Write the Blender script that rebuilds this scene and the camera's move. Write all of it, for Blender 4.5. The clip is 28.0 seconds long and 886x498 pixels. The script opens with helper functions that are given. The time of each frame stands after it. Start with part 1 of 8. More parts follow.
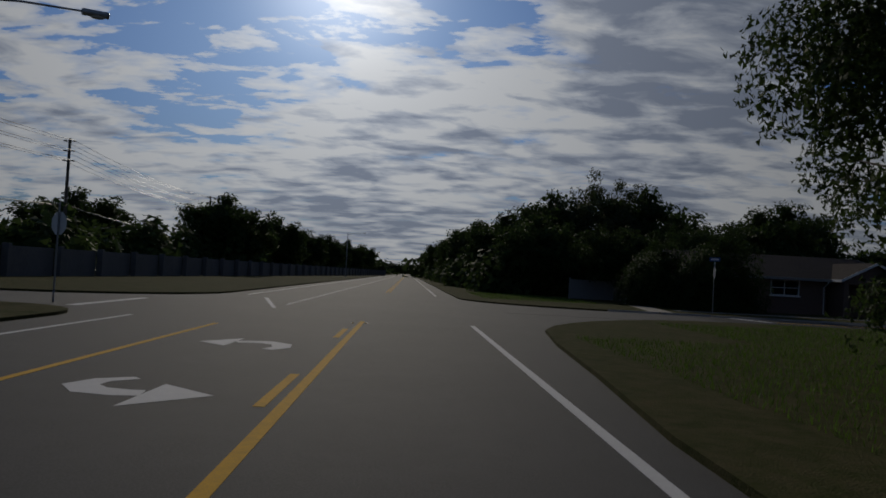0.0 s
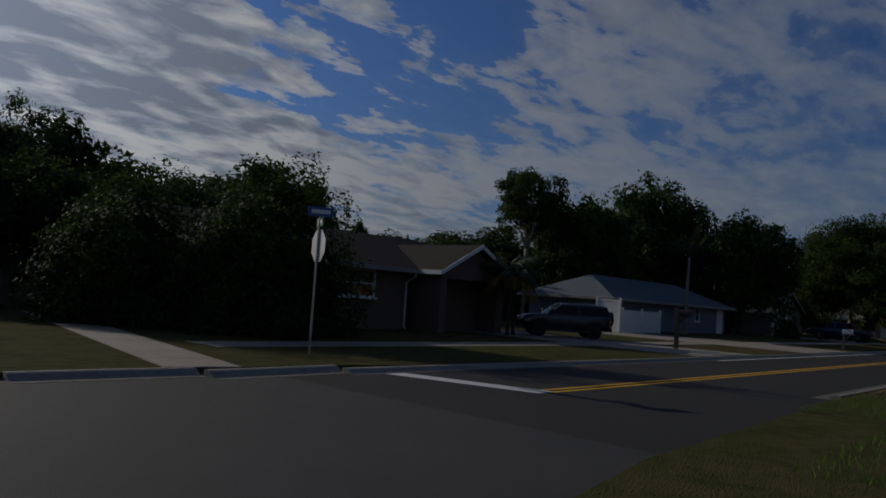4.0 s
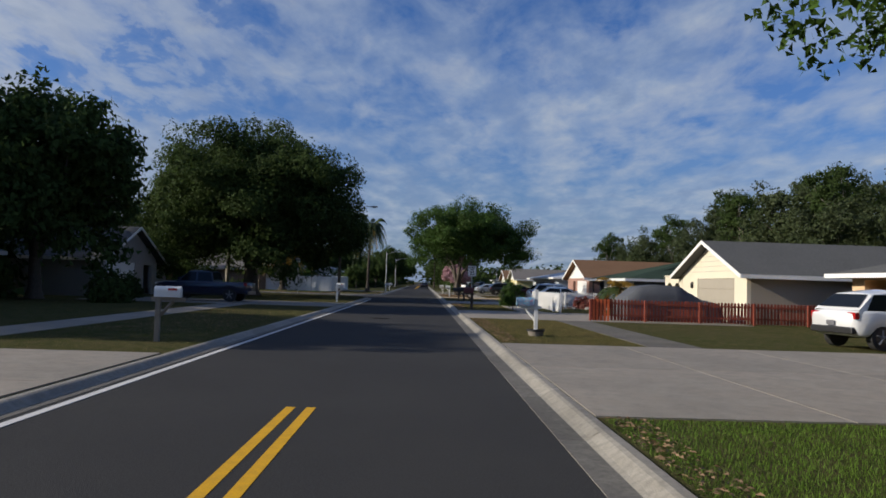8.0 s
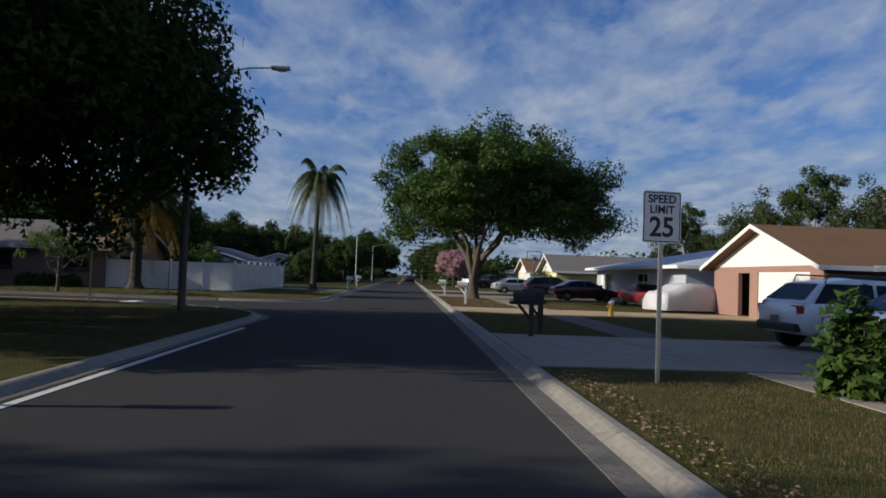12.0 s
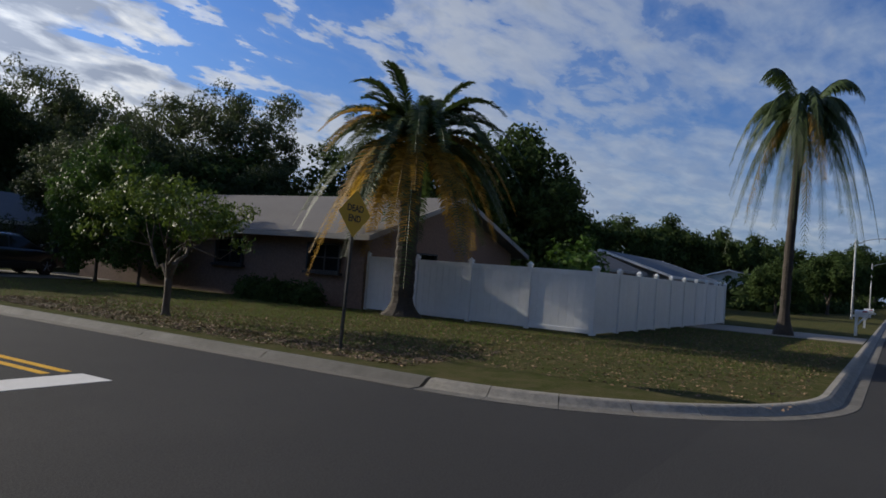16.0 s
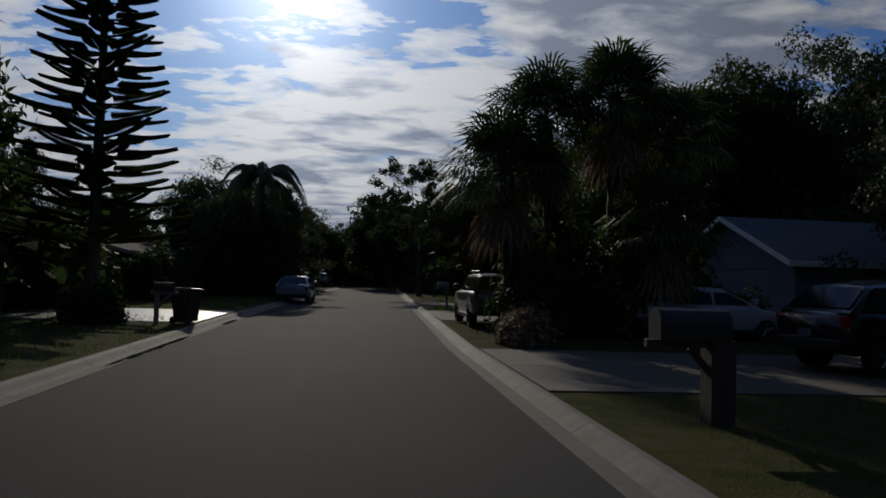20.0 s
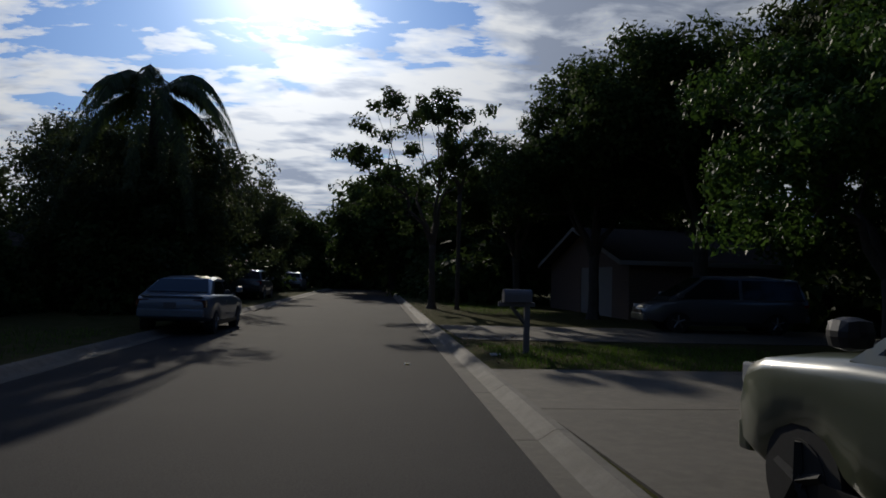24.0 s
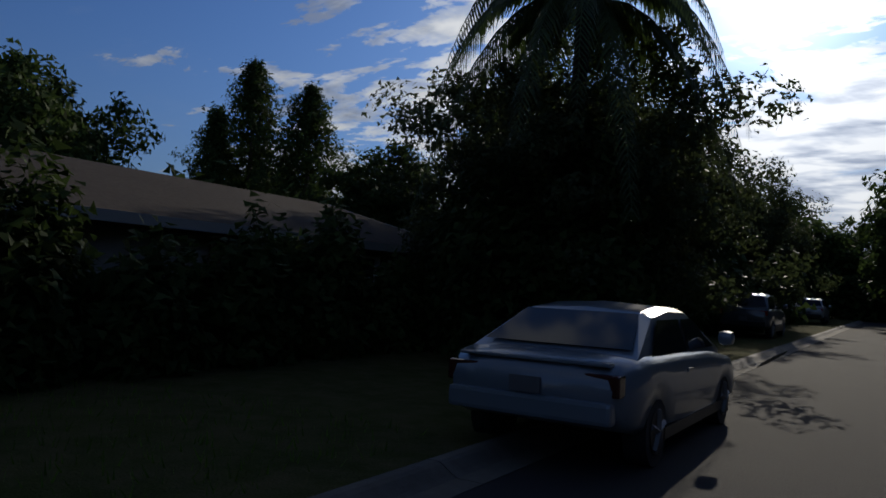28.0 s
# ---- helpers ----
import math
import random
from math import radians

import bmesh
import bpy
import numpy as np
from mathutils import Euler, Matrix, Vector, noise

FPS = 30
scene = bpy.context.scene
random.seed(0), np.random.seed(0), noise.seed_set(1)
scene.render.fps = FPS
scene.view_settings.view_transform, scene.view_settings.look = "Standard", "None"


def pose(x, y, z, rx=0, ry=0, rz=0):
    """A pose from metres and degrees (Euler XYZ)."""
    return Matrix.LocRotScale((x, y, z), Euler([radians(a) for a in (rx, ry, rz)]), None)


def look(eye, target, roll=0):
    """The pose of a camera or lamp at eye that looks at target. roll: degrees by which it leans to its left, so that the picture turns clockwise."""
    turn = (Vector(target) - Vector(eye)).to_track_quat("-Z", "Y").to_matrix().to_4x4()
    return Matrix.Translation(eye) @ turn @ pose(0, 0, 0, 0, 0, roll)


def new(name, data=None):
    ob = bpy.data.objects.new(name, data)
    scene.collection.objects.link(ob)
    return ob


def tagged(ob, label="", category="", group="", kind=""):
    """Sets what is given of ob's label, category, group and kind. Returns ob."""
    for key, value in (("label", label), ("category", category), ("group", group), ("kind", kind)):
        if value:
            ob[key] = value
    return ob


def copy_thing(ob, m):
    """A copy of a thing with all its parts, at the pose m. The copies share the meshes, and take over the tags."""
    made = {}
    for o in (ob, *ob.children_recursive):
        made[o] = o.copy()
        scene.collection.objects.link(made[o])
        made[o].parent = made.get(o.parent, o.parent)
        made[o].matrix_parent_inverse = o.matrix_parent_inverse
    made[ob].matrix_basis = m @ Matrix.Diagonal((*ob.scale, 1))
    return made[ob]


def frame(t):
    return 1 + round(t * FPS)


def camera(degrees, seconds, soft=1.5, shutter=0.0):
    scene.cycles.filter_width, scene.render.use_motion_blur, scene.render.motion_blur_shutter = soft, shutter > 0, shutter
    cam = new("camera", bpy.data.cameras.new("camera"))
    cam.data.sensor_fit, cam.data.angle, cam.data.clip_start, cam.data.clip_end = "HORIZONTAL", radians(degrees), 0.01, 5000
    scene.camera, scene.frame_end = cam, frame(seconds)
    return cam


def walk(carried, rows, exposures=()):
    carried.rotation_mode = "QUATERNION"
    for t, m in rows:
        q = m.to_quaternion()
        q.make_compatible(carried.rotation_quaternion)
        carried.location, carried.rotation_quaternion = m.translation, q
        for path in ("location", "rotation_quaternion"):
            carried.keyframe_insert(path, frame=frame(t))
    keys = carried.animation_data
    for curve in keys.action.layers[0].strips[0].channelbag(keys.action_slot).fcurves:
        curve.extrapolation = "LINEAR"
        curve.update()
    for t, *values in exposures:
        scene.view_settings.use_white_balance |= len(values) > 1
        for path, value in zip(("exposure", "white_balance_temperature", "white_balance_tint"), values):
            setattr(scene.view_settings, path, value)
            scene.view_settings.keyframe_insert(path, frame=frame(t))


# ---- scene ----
SECONDS = 28.0
cam = camera(62.05, SECONDS, soft=1.7)
# seconds, x, y, z, yaw to the left of +y, pitch up, lean
ROWS = [
    (0, -0.000, 0.000, 1.605, -2.61, 2.01, 3.07),
    (0.5, 0.173, 5.369, 1.592, -2.88, 2.07, 2.94),
    (1, 0.397, 10.413, 1.610, -4.42, 1.93, 3.24),
    (1.5, 0.780, 14.911, 1.587, -7.04, 2.16, 3.42),
    (2, 1.521, 18.721, 1.595, -11.08, 1.98, 3.12),
    (2.5, 2.800, 22.393, 1.594, -16.17, 1.49, 2.78),
    (3, 3.637, 25.011, 1.585, -24.56, 0.29, 1.94),
    (3.5, 5.151, 27.637, 1.608, -35.54, 2.74, 3.56),
    (4, 7.961, 30.559, 1.605, -47.48, 3.81, 3.91),
    (4.5, 10.999, 33.038, 1.572, -59.42, 4.71, 2.21),
    (6.5, 27.294, 36.392, 1.622, -88.89, 2.61, 2.68),
    (7, 31.859, 36.732, 1.603, -90.61, 2.35, 1.93),
    (7.5, 36.525, 36.797, 1.616, -91.02, 2.62, 1.92),
    (8, 41.525, 36.919, 1.641, -91.50, 2.59, 1.78),
    (8.5, 46.688, 36.998, 1.623, -91.78, 2.47, 2.04),
    (9, 51.884, 37.124, 1.637, -92.52, 2.36, 2.45),
    (9.5, 57.138, 37.182, 1.593, -92.89, 2.37, 2.26),
    (10, 62.703, 37.142, 1.597, -92.93, 2.37, 2.58),
    (10.5, 68.217, 37.070, 1.586, -92.76, 2.24, 2.21),
    (11, 73.631, 37.067, 1.520, -92.59, 2.16, 1.95),
    (11.5, 79.102, 37.187, 1.526, -92.78, 2.10, 1.99),
    (13.5, 97.792, 36.385, 1.601, -91.40, 1.92, 1.64),
    (14, 101.400, 36.520, 1.614, -89.54, 1.75, 1.13),
    (14.5, 104.882, 37.188, 1.633, -85.16, 1.82, 1.45),
    (15, 107.446, 37.912, 1.619, -77.97, 1.73, 2.12),
    (15.5, 109.803, 39.118, 1.617, -68.71, 2.04, 3.36),
    (16, 111.970, 40.779, 1.568, -58.20, 1.73, 4.39),
    (16.5, 113.890, 42.774, 1.594, -48.26, 1.87, 3.79),
    (17, 115.345, 45.000, 1.551, -38.17, 2.37, 3.79),
    (17.5, 116.445, 47.322, 1.603, -29.29, 2.94, 3.29),
    (18, 116.798, 49.089, 1.603, -22.29, 2.67, 2.94),
    (18.5, 117.292, 51.624, 1.597, -16.45, 2.65, 2.49),
    (19, 117.623, 54.155, 1.592, -12.33, 2.69, 1.94),
    (19.5, 117.845, 56.821, 1.587, -9.17, 2.54, 1.91),
    (20, 118.021, 59.498, 1.600, -6.39, 2.26, 1.82),
    (20.5, 118.060, 62.285, 1.588, -4.92, 2.23, 2.04),
    (21, 118.177, 65.097, 1.591, -3.83, 2.27, 1.92),
    (21.5, 118.281, 67.893, 1.610, -3.57, 2.17, 1.73),
    (23.5, 118.599, 78.322, 1.574, -6.44, 2.32, 1.64),
    (24, 118.811, 80.957, 1.579, -6.84, 2.29, 1.55),
    (24.5, 119.003, 83.538, 1.582, -7.40, 2.28, 1.65),
    (25, 119.230, 85.712, 1.578, -7.83, 2.21, 1.58),
    (25.5, 119.357, 87.577, 1.577, -7.83, 2.24, 1.41),
    (26, 119.375, 89.258, 1.580, -5.00, 2.33, 1.08),
    (26.5, 119.116, 90.756, 1.597, 0.87, 2.57, 1.01),
    (27, 118.565, 92.090, 1.627, 9.29, 2.90, 1.83),
    (27.5, 117.910, 93.139, 1.703, 19.45, 2.82, 2.36),
    (28, 117.044, 93.527, 1.596, 30.42, 2.66, 2.78),
]


def stance(x, y, z, yaw, pitch, lean):
    a, b = radians(yaw), radians(pitch)
    return look((x, y, z), (x - math.sin(a) * math.cos(b), y + math.cos(a) * math.cos(b), z + math.sin(b)), lean)


walk(cam, [(r[0], stance(*r[1:])) for r in ROWS], exposures=[
    (0.0, -1.99), (2.0, -2.27), (3.0, -2.17), (4.0, -1.52), (4.5, -0.80), (6.5, 0.15), (8.0, 0.05), (9.0, -0.15), (11.0, -0.05),
    (14.0, 0.00), (15.5, 0.10), (16.0, 0.00), (16.5, 0.15), (17.0, 0.20), (18.0, -0.90), (19.0, -1.24), (20.0, -1.54), (24.0, -1.14), (26.0, -1.09), (27.0, -1.09), (28.0, -0.94)])

# ---------------------------------------------------------------- world and sun
SUN_EL, SUN_AZ = 22.0, 6.5          # elevation; degrees to the left of +y
sun_way = Vector((-math.sin(radians(SUN_AZ)) * math.cos(radians(SUN_EL)), math.cos(radians(SUN_AZ)) * math.cos(radians(SUN_EL)), math.sin(radians(SUN_EL))))

world = bpy.data.worlds.new("world")
scene.world = world
world.use_nodes = True
WT = world.node_tree
WT.nodes.clear()


def wmath(op, a, b=None, clamp=False):
    n = WT.nodes.new("ShaderNodeMath")
    n.operation, n.use_clamp = op, clamp
    for i, v in enumerate((a, b)):
        if v is None:
            continue
        if isinstance(v, (int, float)):
            n.inputs[i].default_value = v
        else:
            WT.links.new(v, n.inputs[i])
    return n.outputs[0]


def wramp(fac, stops):
    n = WT.nodes.new("ShaderNodeValToRGB")
    e = n.color_ramp.elements
    while len(e) < len(stops):
        e.new(0.5)
    for k, (pos, col) in enumerate(stops):
        e[k].position, e[k].color = pos, (*col, 1)
    WT.links.new(fac, n.inputs[0])
    return n.outputs[0]


sky = WT.nodes.new("ShaderNodeTexSky")
sky.sky_type, sky.sun_disc = "NISHITA", False
sky.sun_elevation, sky.sun_rotation = radians(SUN_EL), radians(-SUN_AZ)
sky.air_density, sky.dust_density, sky.ozone_density = 1.0, 0.6, 1.6
coord = WT.nodes.new("ShaderNodeTexCoord")
split = WT.nodes.new("ShaderNodeSeparateXYZ")
WT.links.new(coord.outputs["Generated"], split.inputs[0])
up = wmath("ADD", wmath("MAXIMUM", split.outputs[2], 0.0), 0.15)
flat = WT.nodes.new("ShaderNodeCombineXYZ")
WT.links.new(wmath("DIVIDE", split.outputs[0], up), flat.inputs[0])
WT.links.new(wmath("DIVIDE", split.outputs[1], up), flat.inputs[1])
turned = WT.nodes.new("ShaderNodeMapping")
turned.inputs["Rotation"].default_value = (0, 0, radians(24))
turned.inputs["Scale"].default_value = (0.62, 1.0, 1.0)
WT.links.new(flat.outputs[0], turned.inputs[0])


def wnoise(scale, detail, rough, warp=0.0):
    n = WT.nodes.new("ShaderNodeTexNoise")
    n.inputs["Scale"].default_value, n.inputs["Detail"].default_value = scale, detail
    n.inputs["Roughness"].default_value, n.inputs["Distortion"].default_value = rough, warp
    WT.links.new(turned.outputs[0], n.inputs["Vector"])
    return n.outputs["Fac"]


big = wnoise(1.05, 4.0, 0.52, 0.5)
fine = wnoise(5.2, 7.0, 0.6, 0.3)
cells = wnoise(15.0, 3.0, 0.5, 0.2)
puff = wnoise(6.5, 5.0, 0.55, 0.3)
thick = wnoise(0.85, 3.0, 0.5, 0.7)
facing = WT.nodes.new("ShaderNodeVectorMath")
facing.operation = "DOT_PRODUCT"
WT.links.new(coord.outputs["Generated"], facing.inputs[0])
facing.inputs[1].default_value = sun_way
toward = wmath("MAXIMUM", facing.outputs["Value"], 0.0)
# more cloud towards the sun, broken rows elsewhere, a bank of it low down
cover = wmath("ADD", wmath("ADD", wmath("MULTIPLY", big, 0.48), wmath("ADD", wmath("MULTIPLY", fine, 0.42), wmath("MULTIPLY", cells, 0.10))), wmath("MULTIPLY", toward, 0.035))
low = wmath("SUBTRACT", 1.0, wmath("MULTIPLY", split.outputs[2], 1.7), clamp=True)
cover = wmath("ADD", cover, wmath("MULTIPLY", low, 0.10))
# a clear stretch well to one side of the sun
aside = WT.nodes.new("ShaderNodeVectorMath")
aside.operation = "DOT_PRODUCT"
WT.links.new(coord.outputs["Generated"], aside.inputs[0])
aside.inputs[1].default_value = Vector((-math.sin(radians(58)), math.cos(radians(58)), 0.30)).normalized()
cover = wmath("SUBTRACT", cover, wmath("MULTIPLY", wmath("MULTIPLY", wmath("SUBTRACT", aside.outputs["Value"], 0.90, clamp=True), 10.0), 0.16))


def region(az, el, cosine, gain):
    """1 inside a round part of the sky, falling to 0 at its rim; az in degrees to the left of +y."""
    n = WT.nodes.new("ShaderNodeVectorMath")
    n.operation = "DOT_PRODUCT"
    WT.links.new(coord.outputs["Generated"], n.inputs[0])
    n.inputs[1].default_value = (-math.sin(radians(az)) * math.cos(radians(el)), math.cos(radians(az)) * math.cos(radians(el)), math.sin(radians(el)))
    return wmath("MULTIPLY", wmath("SUBTRACT", n.outputs["Value"], cosine, clamp=True), gain, clamp=True)


bank = region(-23, 17, 0.97, 45)
gap = region(15, 15, 0.985, 90)
cover = wmath("SUBTRACT", wmath("ADD", cover, wmath("MULTIPLY", bank, 0.05)), wmath("MULTIPLY", gap, 0.055))
# thinner cloud well to the right of the sun, thicker rows beyond it, thinner again opposite
for az, el, cosine, gain, more in ((-42, 24, 0.96, 35, -0.06), (-66, 20, 0.95, 25, 0.04), (-120, 24, 0.92, 16, -0.035)):
    cover = wmath("ADD", cover, wmath("MULTIPLY", region(az, el, cosine, gain), more))
soft_edge = wramp(cover, [(0.47, (0, 0, 0)), (0.56, (0.40,) * 3), (0.68, (0.80,) * 3)])
crisp_edge = wramp(cover, [(0.525, (0, 0, 0)), (0.541, (0.6,) * 3), (0.59, (0.97,) * 3)])
shade = wramp(wmath("ADD", wmath("MULTIPLY", bank, 0.05), wmath("ADD", wmath("MULTIPLY", thick, 0.48), wmath("MULTIPLY", puff, 0.52))), [(0.475, (1.0, 1.03, 1.07)), (0.53, (0.70, 0.76, 0.87)), (0.60, (0.38, 0.44, 0.57))])
# clouds show their dark undersides only against the sun
lit = WT.nodes.new("ShaderNodeMix")
lit.data_type = "RGBA"
WT.links.new(wmath("SUBTRACT", wmath("MULTIPLY", toward, 1.5), 0.15, clamp=True), lit.inputs["Factor"])
WT.links.new(wramp(wmath("ADD", wmath("MULTIPLY", puff, 0.6), wmath("MULTIPLY", thick, 0.4)), [(0.42, (0.48, 0.63, 0.92)), (0.50, (0.65, 0.80, 1.05)), (0.59, (0.86, 0.96, 1.10))]), lit.inputs["A"])
WT.links.new(shade, lit.inputs["B"])
edge = WT.nodes.new("ShaderNodeMix")
edge.data_type = "RGBA"
WT.links.new(lit.inputs["Factor"].links[0].from_socket, edge.inputs["Factor"])
WT.links.new(soft_edge, edge.inputs["A"])
WT.links.new(crisp_edge, edge.inputs["B"])
density = edge.outputs["Result"]
bright = wmath("ADD", 6.3, wmath("ADD", wmath("MULTIPLY", wmath("POWER", toward, 5.0), 9.3), wmath("MULTIPLY", wmath("POWER", toward, 60.0), 8.0)))
cloud = WT.nodes.new("ShaderNodeMix")
cloud.data_type, cloud.blend_type = "RGBA", "MULTIPLY"
cloud.inputs["Factor"].default_value = 1.0
WT.links.new(lit.outputs["Result"], cloud.inputs["A"])
WT.links.new(bright, cloud.inputs["B"])
blue = WT.nodes.new("ShaderNodeMix")
blue.data_type, blue.blend_type = "RGBA", "MULTIPLY"
blue.inputs["Factor"].default_value = 1.0
blue.inputs["B"].default_value = (0.49, 0.79, 1.36, 1)
WT.links.new(sky.outputs[0], blue.inputs["A"])
# grey-blue haze along the skyline
haze = WT.nodes.new("ShaderNodeMix")
haze.data_type = "RGBA"
WT.links.new(wmath("MULTIPLY", wmath("POWER", wmath("SUBTRACT", 1.0, wmath("MULTIPLY", split.outputs[2], 2.7), clamp=True), 2.0), 0.85), haze.inputs["Factor"])
WT.links.new(blue.outputs["Result"], haze.inputs["A"])
haze.inputs["B"].default_value = (2.1, 2.8, 4.1, 1)
both = WT.nodes.new("ShaderNodeMix")
both.data_type = "RGBA"
WT.links.new(density, both.inputs["Factor"])
WT.links.new(haze.outputs["Result"], both.inputs["A"])
WT.links.new(cloud.outputs["Result"], both.inputs["B"])
glow = WT.nodes.new("ShaderNodeMix")
glow.data_type, glow.blend_type = "RGBA", "ADD"
glow.inputs["Factor"].default_value = 1.0
WT.links.new(both.outputs["Result"], glow.inputs["A"])
WT.links.new(wmath("MULTIPLY", wmath("POWER", toward, 260.0), 16.0), glow.inputs["B"])
back = WT.nodes.new("ShaderNodeBackground")
back.inputs["Strength"].default_value = 0.078
# thin haze scatters the sunlight forward, so the whole sky brightens towards the sun
forward = WT.nodes.new("ShaderNodeVectorMath")
forward.operation = "SCALE"
WT.links.new(glow.outputs["Result"], forward.inputs[0])
WT.links.new(wmath("ADD", 1.0, wmath("MULTIPLY", wmath("POWER", toward, 4.0), 0.45)), forward.inputs["Scale"])
WT.links.new(forward.outputs[0], back.inputs["Color"])
out = WT.nodes.new("ShaderNodeOutputWorld")
WT.links.new(back.outputs[0], out.inputs[0])

sun = new("sun", bpy.data.lights.new("sun", "SUN"))
sun.data.energy, sun.data.angle, sun.data.color = 5.0, radians(0.6), (1.0, 0.91, 0.77)
sun.matrix_world = look((0, 0, 60), Vector((0, 0, 60)) - sun_way)

# ---------------------------------------------------------------- materials


def material(name, base, rough=0.7, metal=0.0, grain=(), bump=0.0, bump_scale=40.0, vary=0.0, island=0.0, spec=0.5, stretch=(1, 1, 1), coat=0.0, trans=0.0):
    """A procedural surface. grain: (scale, strength, colour) layers of noise; vary: change from object to object; island: from piece to piece."""
    m = bpy.data.materials.new(name)
    m.use_nodes = True
    t = m.node_tree
    b = t.nodes["Principled BSDF"]
    b.inputs["Roughness"].default_value, b.inputs["Metallic"].default_value = rough, metal
    b.inputs["Specular IOR Level"].default_value, b.inputs["Coat Weight"].default_value = spec, coat
    co = t.nodes.new("ShaderNodeTexCoord")
    mp = t.nodes.new("ShaderNodeMapping")
    mp.inputs["Scale"].default_value = stretch
    geo = t.nodes.new("ShaderNodeNewGeometry")
    t.links.new(geo.outputs["Position"], mp.inputs[0])
    colour = t.nodes.new("ShaderNodeRGB")
    colour.outputs[0].default_value = (*base, 1)
    link = colour.outputs[0]
    for scale, strength, tint in grain:
        n = t.nodes.new("ShaderNodeTexNoise")
        n.inputs["Scale"].default_value, n.inputs["Detail"].default_value, n.inputs["Roughness"].default_value = scale, 5.0, 0.6
        t.links.new(mp.outputs[0], n.inputs["Vector"])
        r = t.nodes.new("ShaderNodeMapRange")
        r.inputs["From Min"].default_value, r.inputs["From Max"].default_value = 0.42, 0.66
        r.inputs["To Max"].default_value = strength
        t.links.new(n.outputs["Fac"], r.inputs[0])
        x = t.nodes.new("ShaderNodeMix")
        x.data_type = "RGBA"
        t.links.new(r.outputs[0], x.inputs["Factor"])
        t.links.new(link, x.inputs["A"])
        x.inputs["B"].default_value = (*tint, 1)
        link = x.outputs["Result"]
    for amount, node, socket in ((vary, "ShaderNodeObjectInfo", "Random"), (island, "ShaderNodeNewGeometry", "Random Per Island")):
        if amount:
            n = t.nodes.new(node)
            r = t.nodes.new("ShaderNodeMapRange")
            r.inputs["To Min"].default_value, r.inputs["To Max"].default_value = 1 - amount, 1 + amount
            t.links.new(n.outputs[socket], r.inputs[0])
            h = t.nodes.new("ShaderNodeHueSaturation")
            t.links.new(r.outputs[0], h.inputs["Value"])
            t.links.new(link, h.inputs["Color"])
            link = h.outputs[0]
    t.links.new(link, b.inputs["Base Color"])
    if bump:
        n = t.nodes.new("ShaderNodeTexNoise")
        n.inputs["Scale"].default_value, n.inputs["Detail"].default_value = bump_scale, 4.0
        t.links.new(mp.outputs[0], n.inputs["Vector"])
        k = t.nodes.new("ShaderNodeBump")
        k.inputs["Strength"].default_value, k.inputs["Distance"].default_value = bump, 0.03
        t.links.new(n.outputs["Fac"], k.inputs["Height"])
        t.links.new(k.outputs[0], b.inputs["Normal"])
    if trans:
        tr = t.nodes.new("ShaderNodeBsdfTranslucent")
        t.links.new(link, tr.inputs["Color"])
        mix = t.nodes.new("ShaderNodeMixShader")
        mix.inputs[0].default_value = trans
        t.links.new(b.outputs[0], mix.inputs[1])
        t.links.new(tr.outputs[0], mix.inputs[2])
        t.links.new(mix.outputs[0], t.nodes["Material Output"].inputs[0])
    return m


M = {}
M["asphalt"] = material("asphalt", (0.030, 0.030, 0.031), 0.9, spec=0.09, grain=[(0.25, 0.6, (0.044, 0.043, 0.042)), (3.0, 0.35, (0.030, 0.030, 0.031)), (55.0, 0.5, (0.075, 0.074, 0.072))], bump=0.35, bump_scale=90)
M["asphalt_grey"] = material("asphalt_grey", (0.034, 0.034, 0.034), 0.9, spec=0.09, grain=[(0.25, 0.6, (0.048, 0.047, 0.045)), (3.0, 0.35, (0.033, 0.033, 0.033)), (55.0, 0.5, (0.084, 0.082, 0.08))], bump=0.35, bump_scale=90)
M["asphalt_old"] = material("asphalt_old", (0.043, 0.043, 0.044), 0.85, spec=0.16, grain=[(0.2, 0.6, (0.06, 0.059, 0.058)), (2.0, 0.4, (0.034, 0.034, 0.034)), (45.0, 0.5, (0.09, 0.088, 0.086))], bump=0.3, bump_scale=80)
M["tan_concrete"] = material("tan_concrete", (0.40, 0.29, 0.16), 0.9, grain=[(0.5, 0.6, (0.34, 0.25, 0.14)), (5.0, 0.4, (0.28, 0.21, 0.13))], bump=0.2, bump_scale=70, vary=0.06)
M["concrete"] = material("concrete", (0.26, 0.222, 0.176), 0.88, grain=[(0.35, 0.85, (0.165, 0.148, 0.122)), (1.4, 0.5, (0.30, 0.27, 0.22)), (4.0, 0.6, (0.15, 0.137, 0.115)), (60.0, 0.3, (0.36, 0.33, 0.29))], bump=0.2, bump_scale=70, vary=0.08)
M["gutter"] = material("gutter_concrete", (0.15, 0.14, 0.122), 0.85, spec=0.2, grain=[(0.8, 0.7, (0.10, 0.094, 0.083)), (4.0, 0.6, (0.20, 0.188, 0.16)), (14.0, 0.5, (0.075, 0.07, 0.062))], bump=0.25, bump_scale=60, vary=0.12)
M["kerb"] = material("kerb_concrete", (0.25, 0.228, 0.188), 0.8, grain=[(0.9, 0.7, (0.19, 0.172, 0.14)), (3.5, 0.5, (0.33, 0.305, 0.26)), (12.0, 0.6, (0.13, 0.12, 0.10)), (70, 0.4, (0.32, 0.30, 0.26))], bump=0.25, bump_scale=60, vary=0.12)
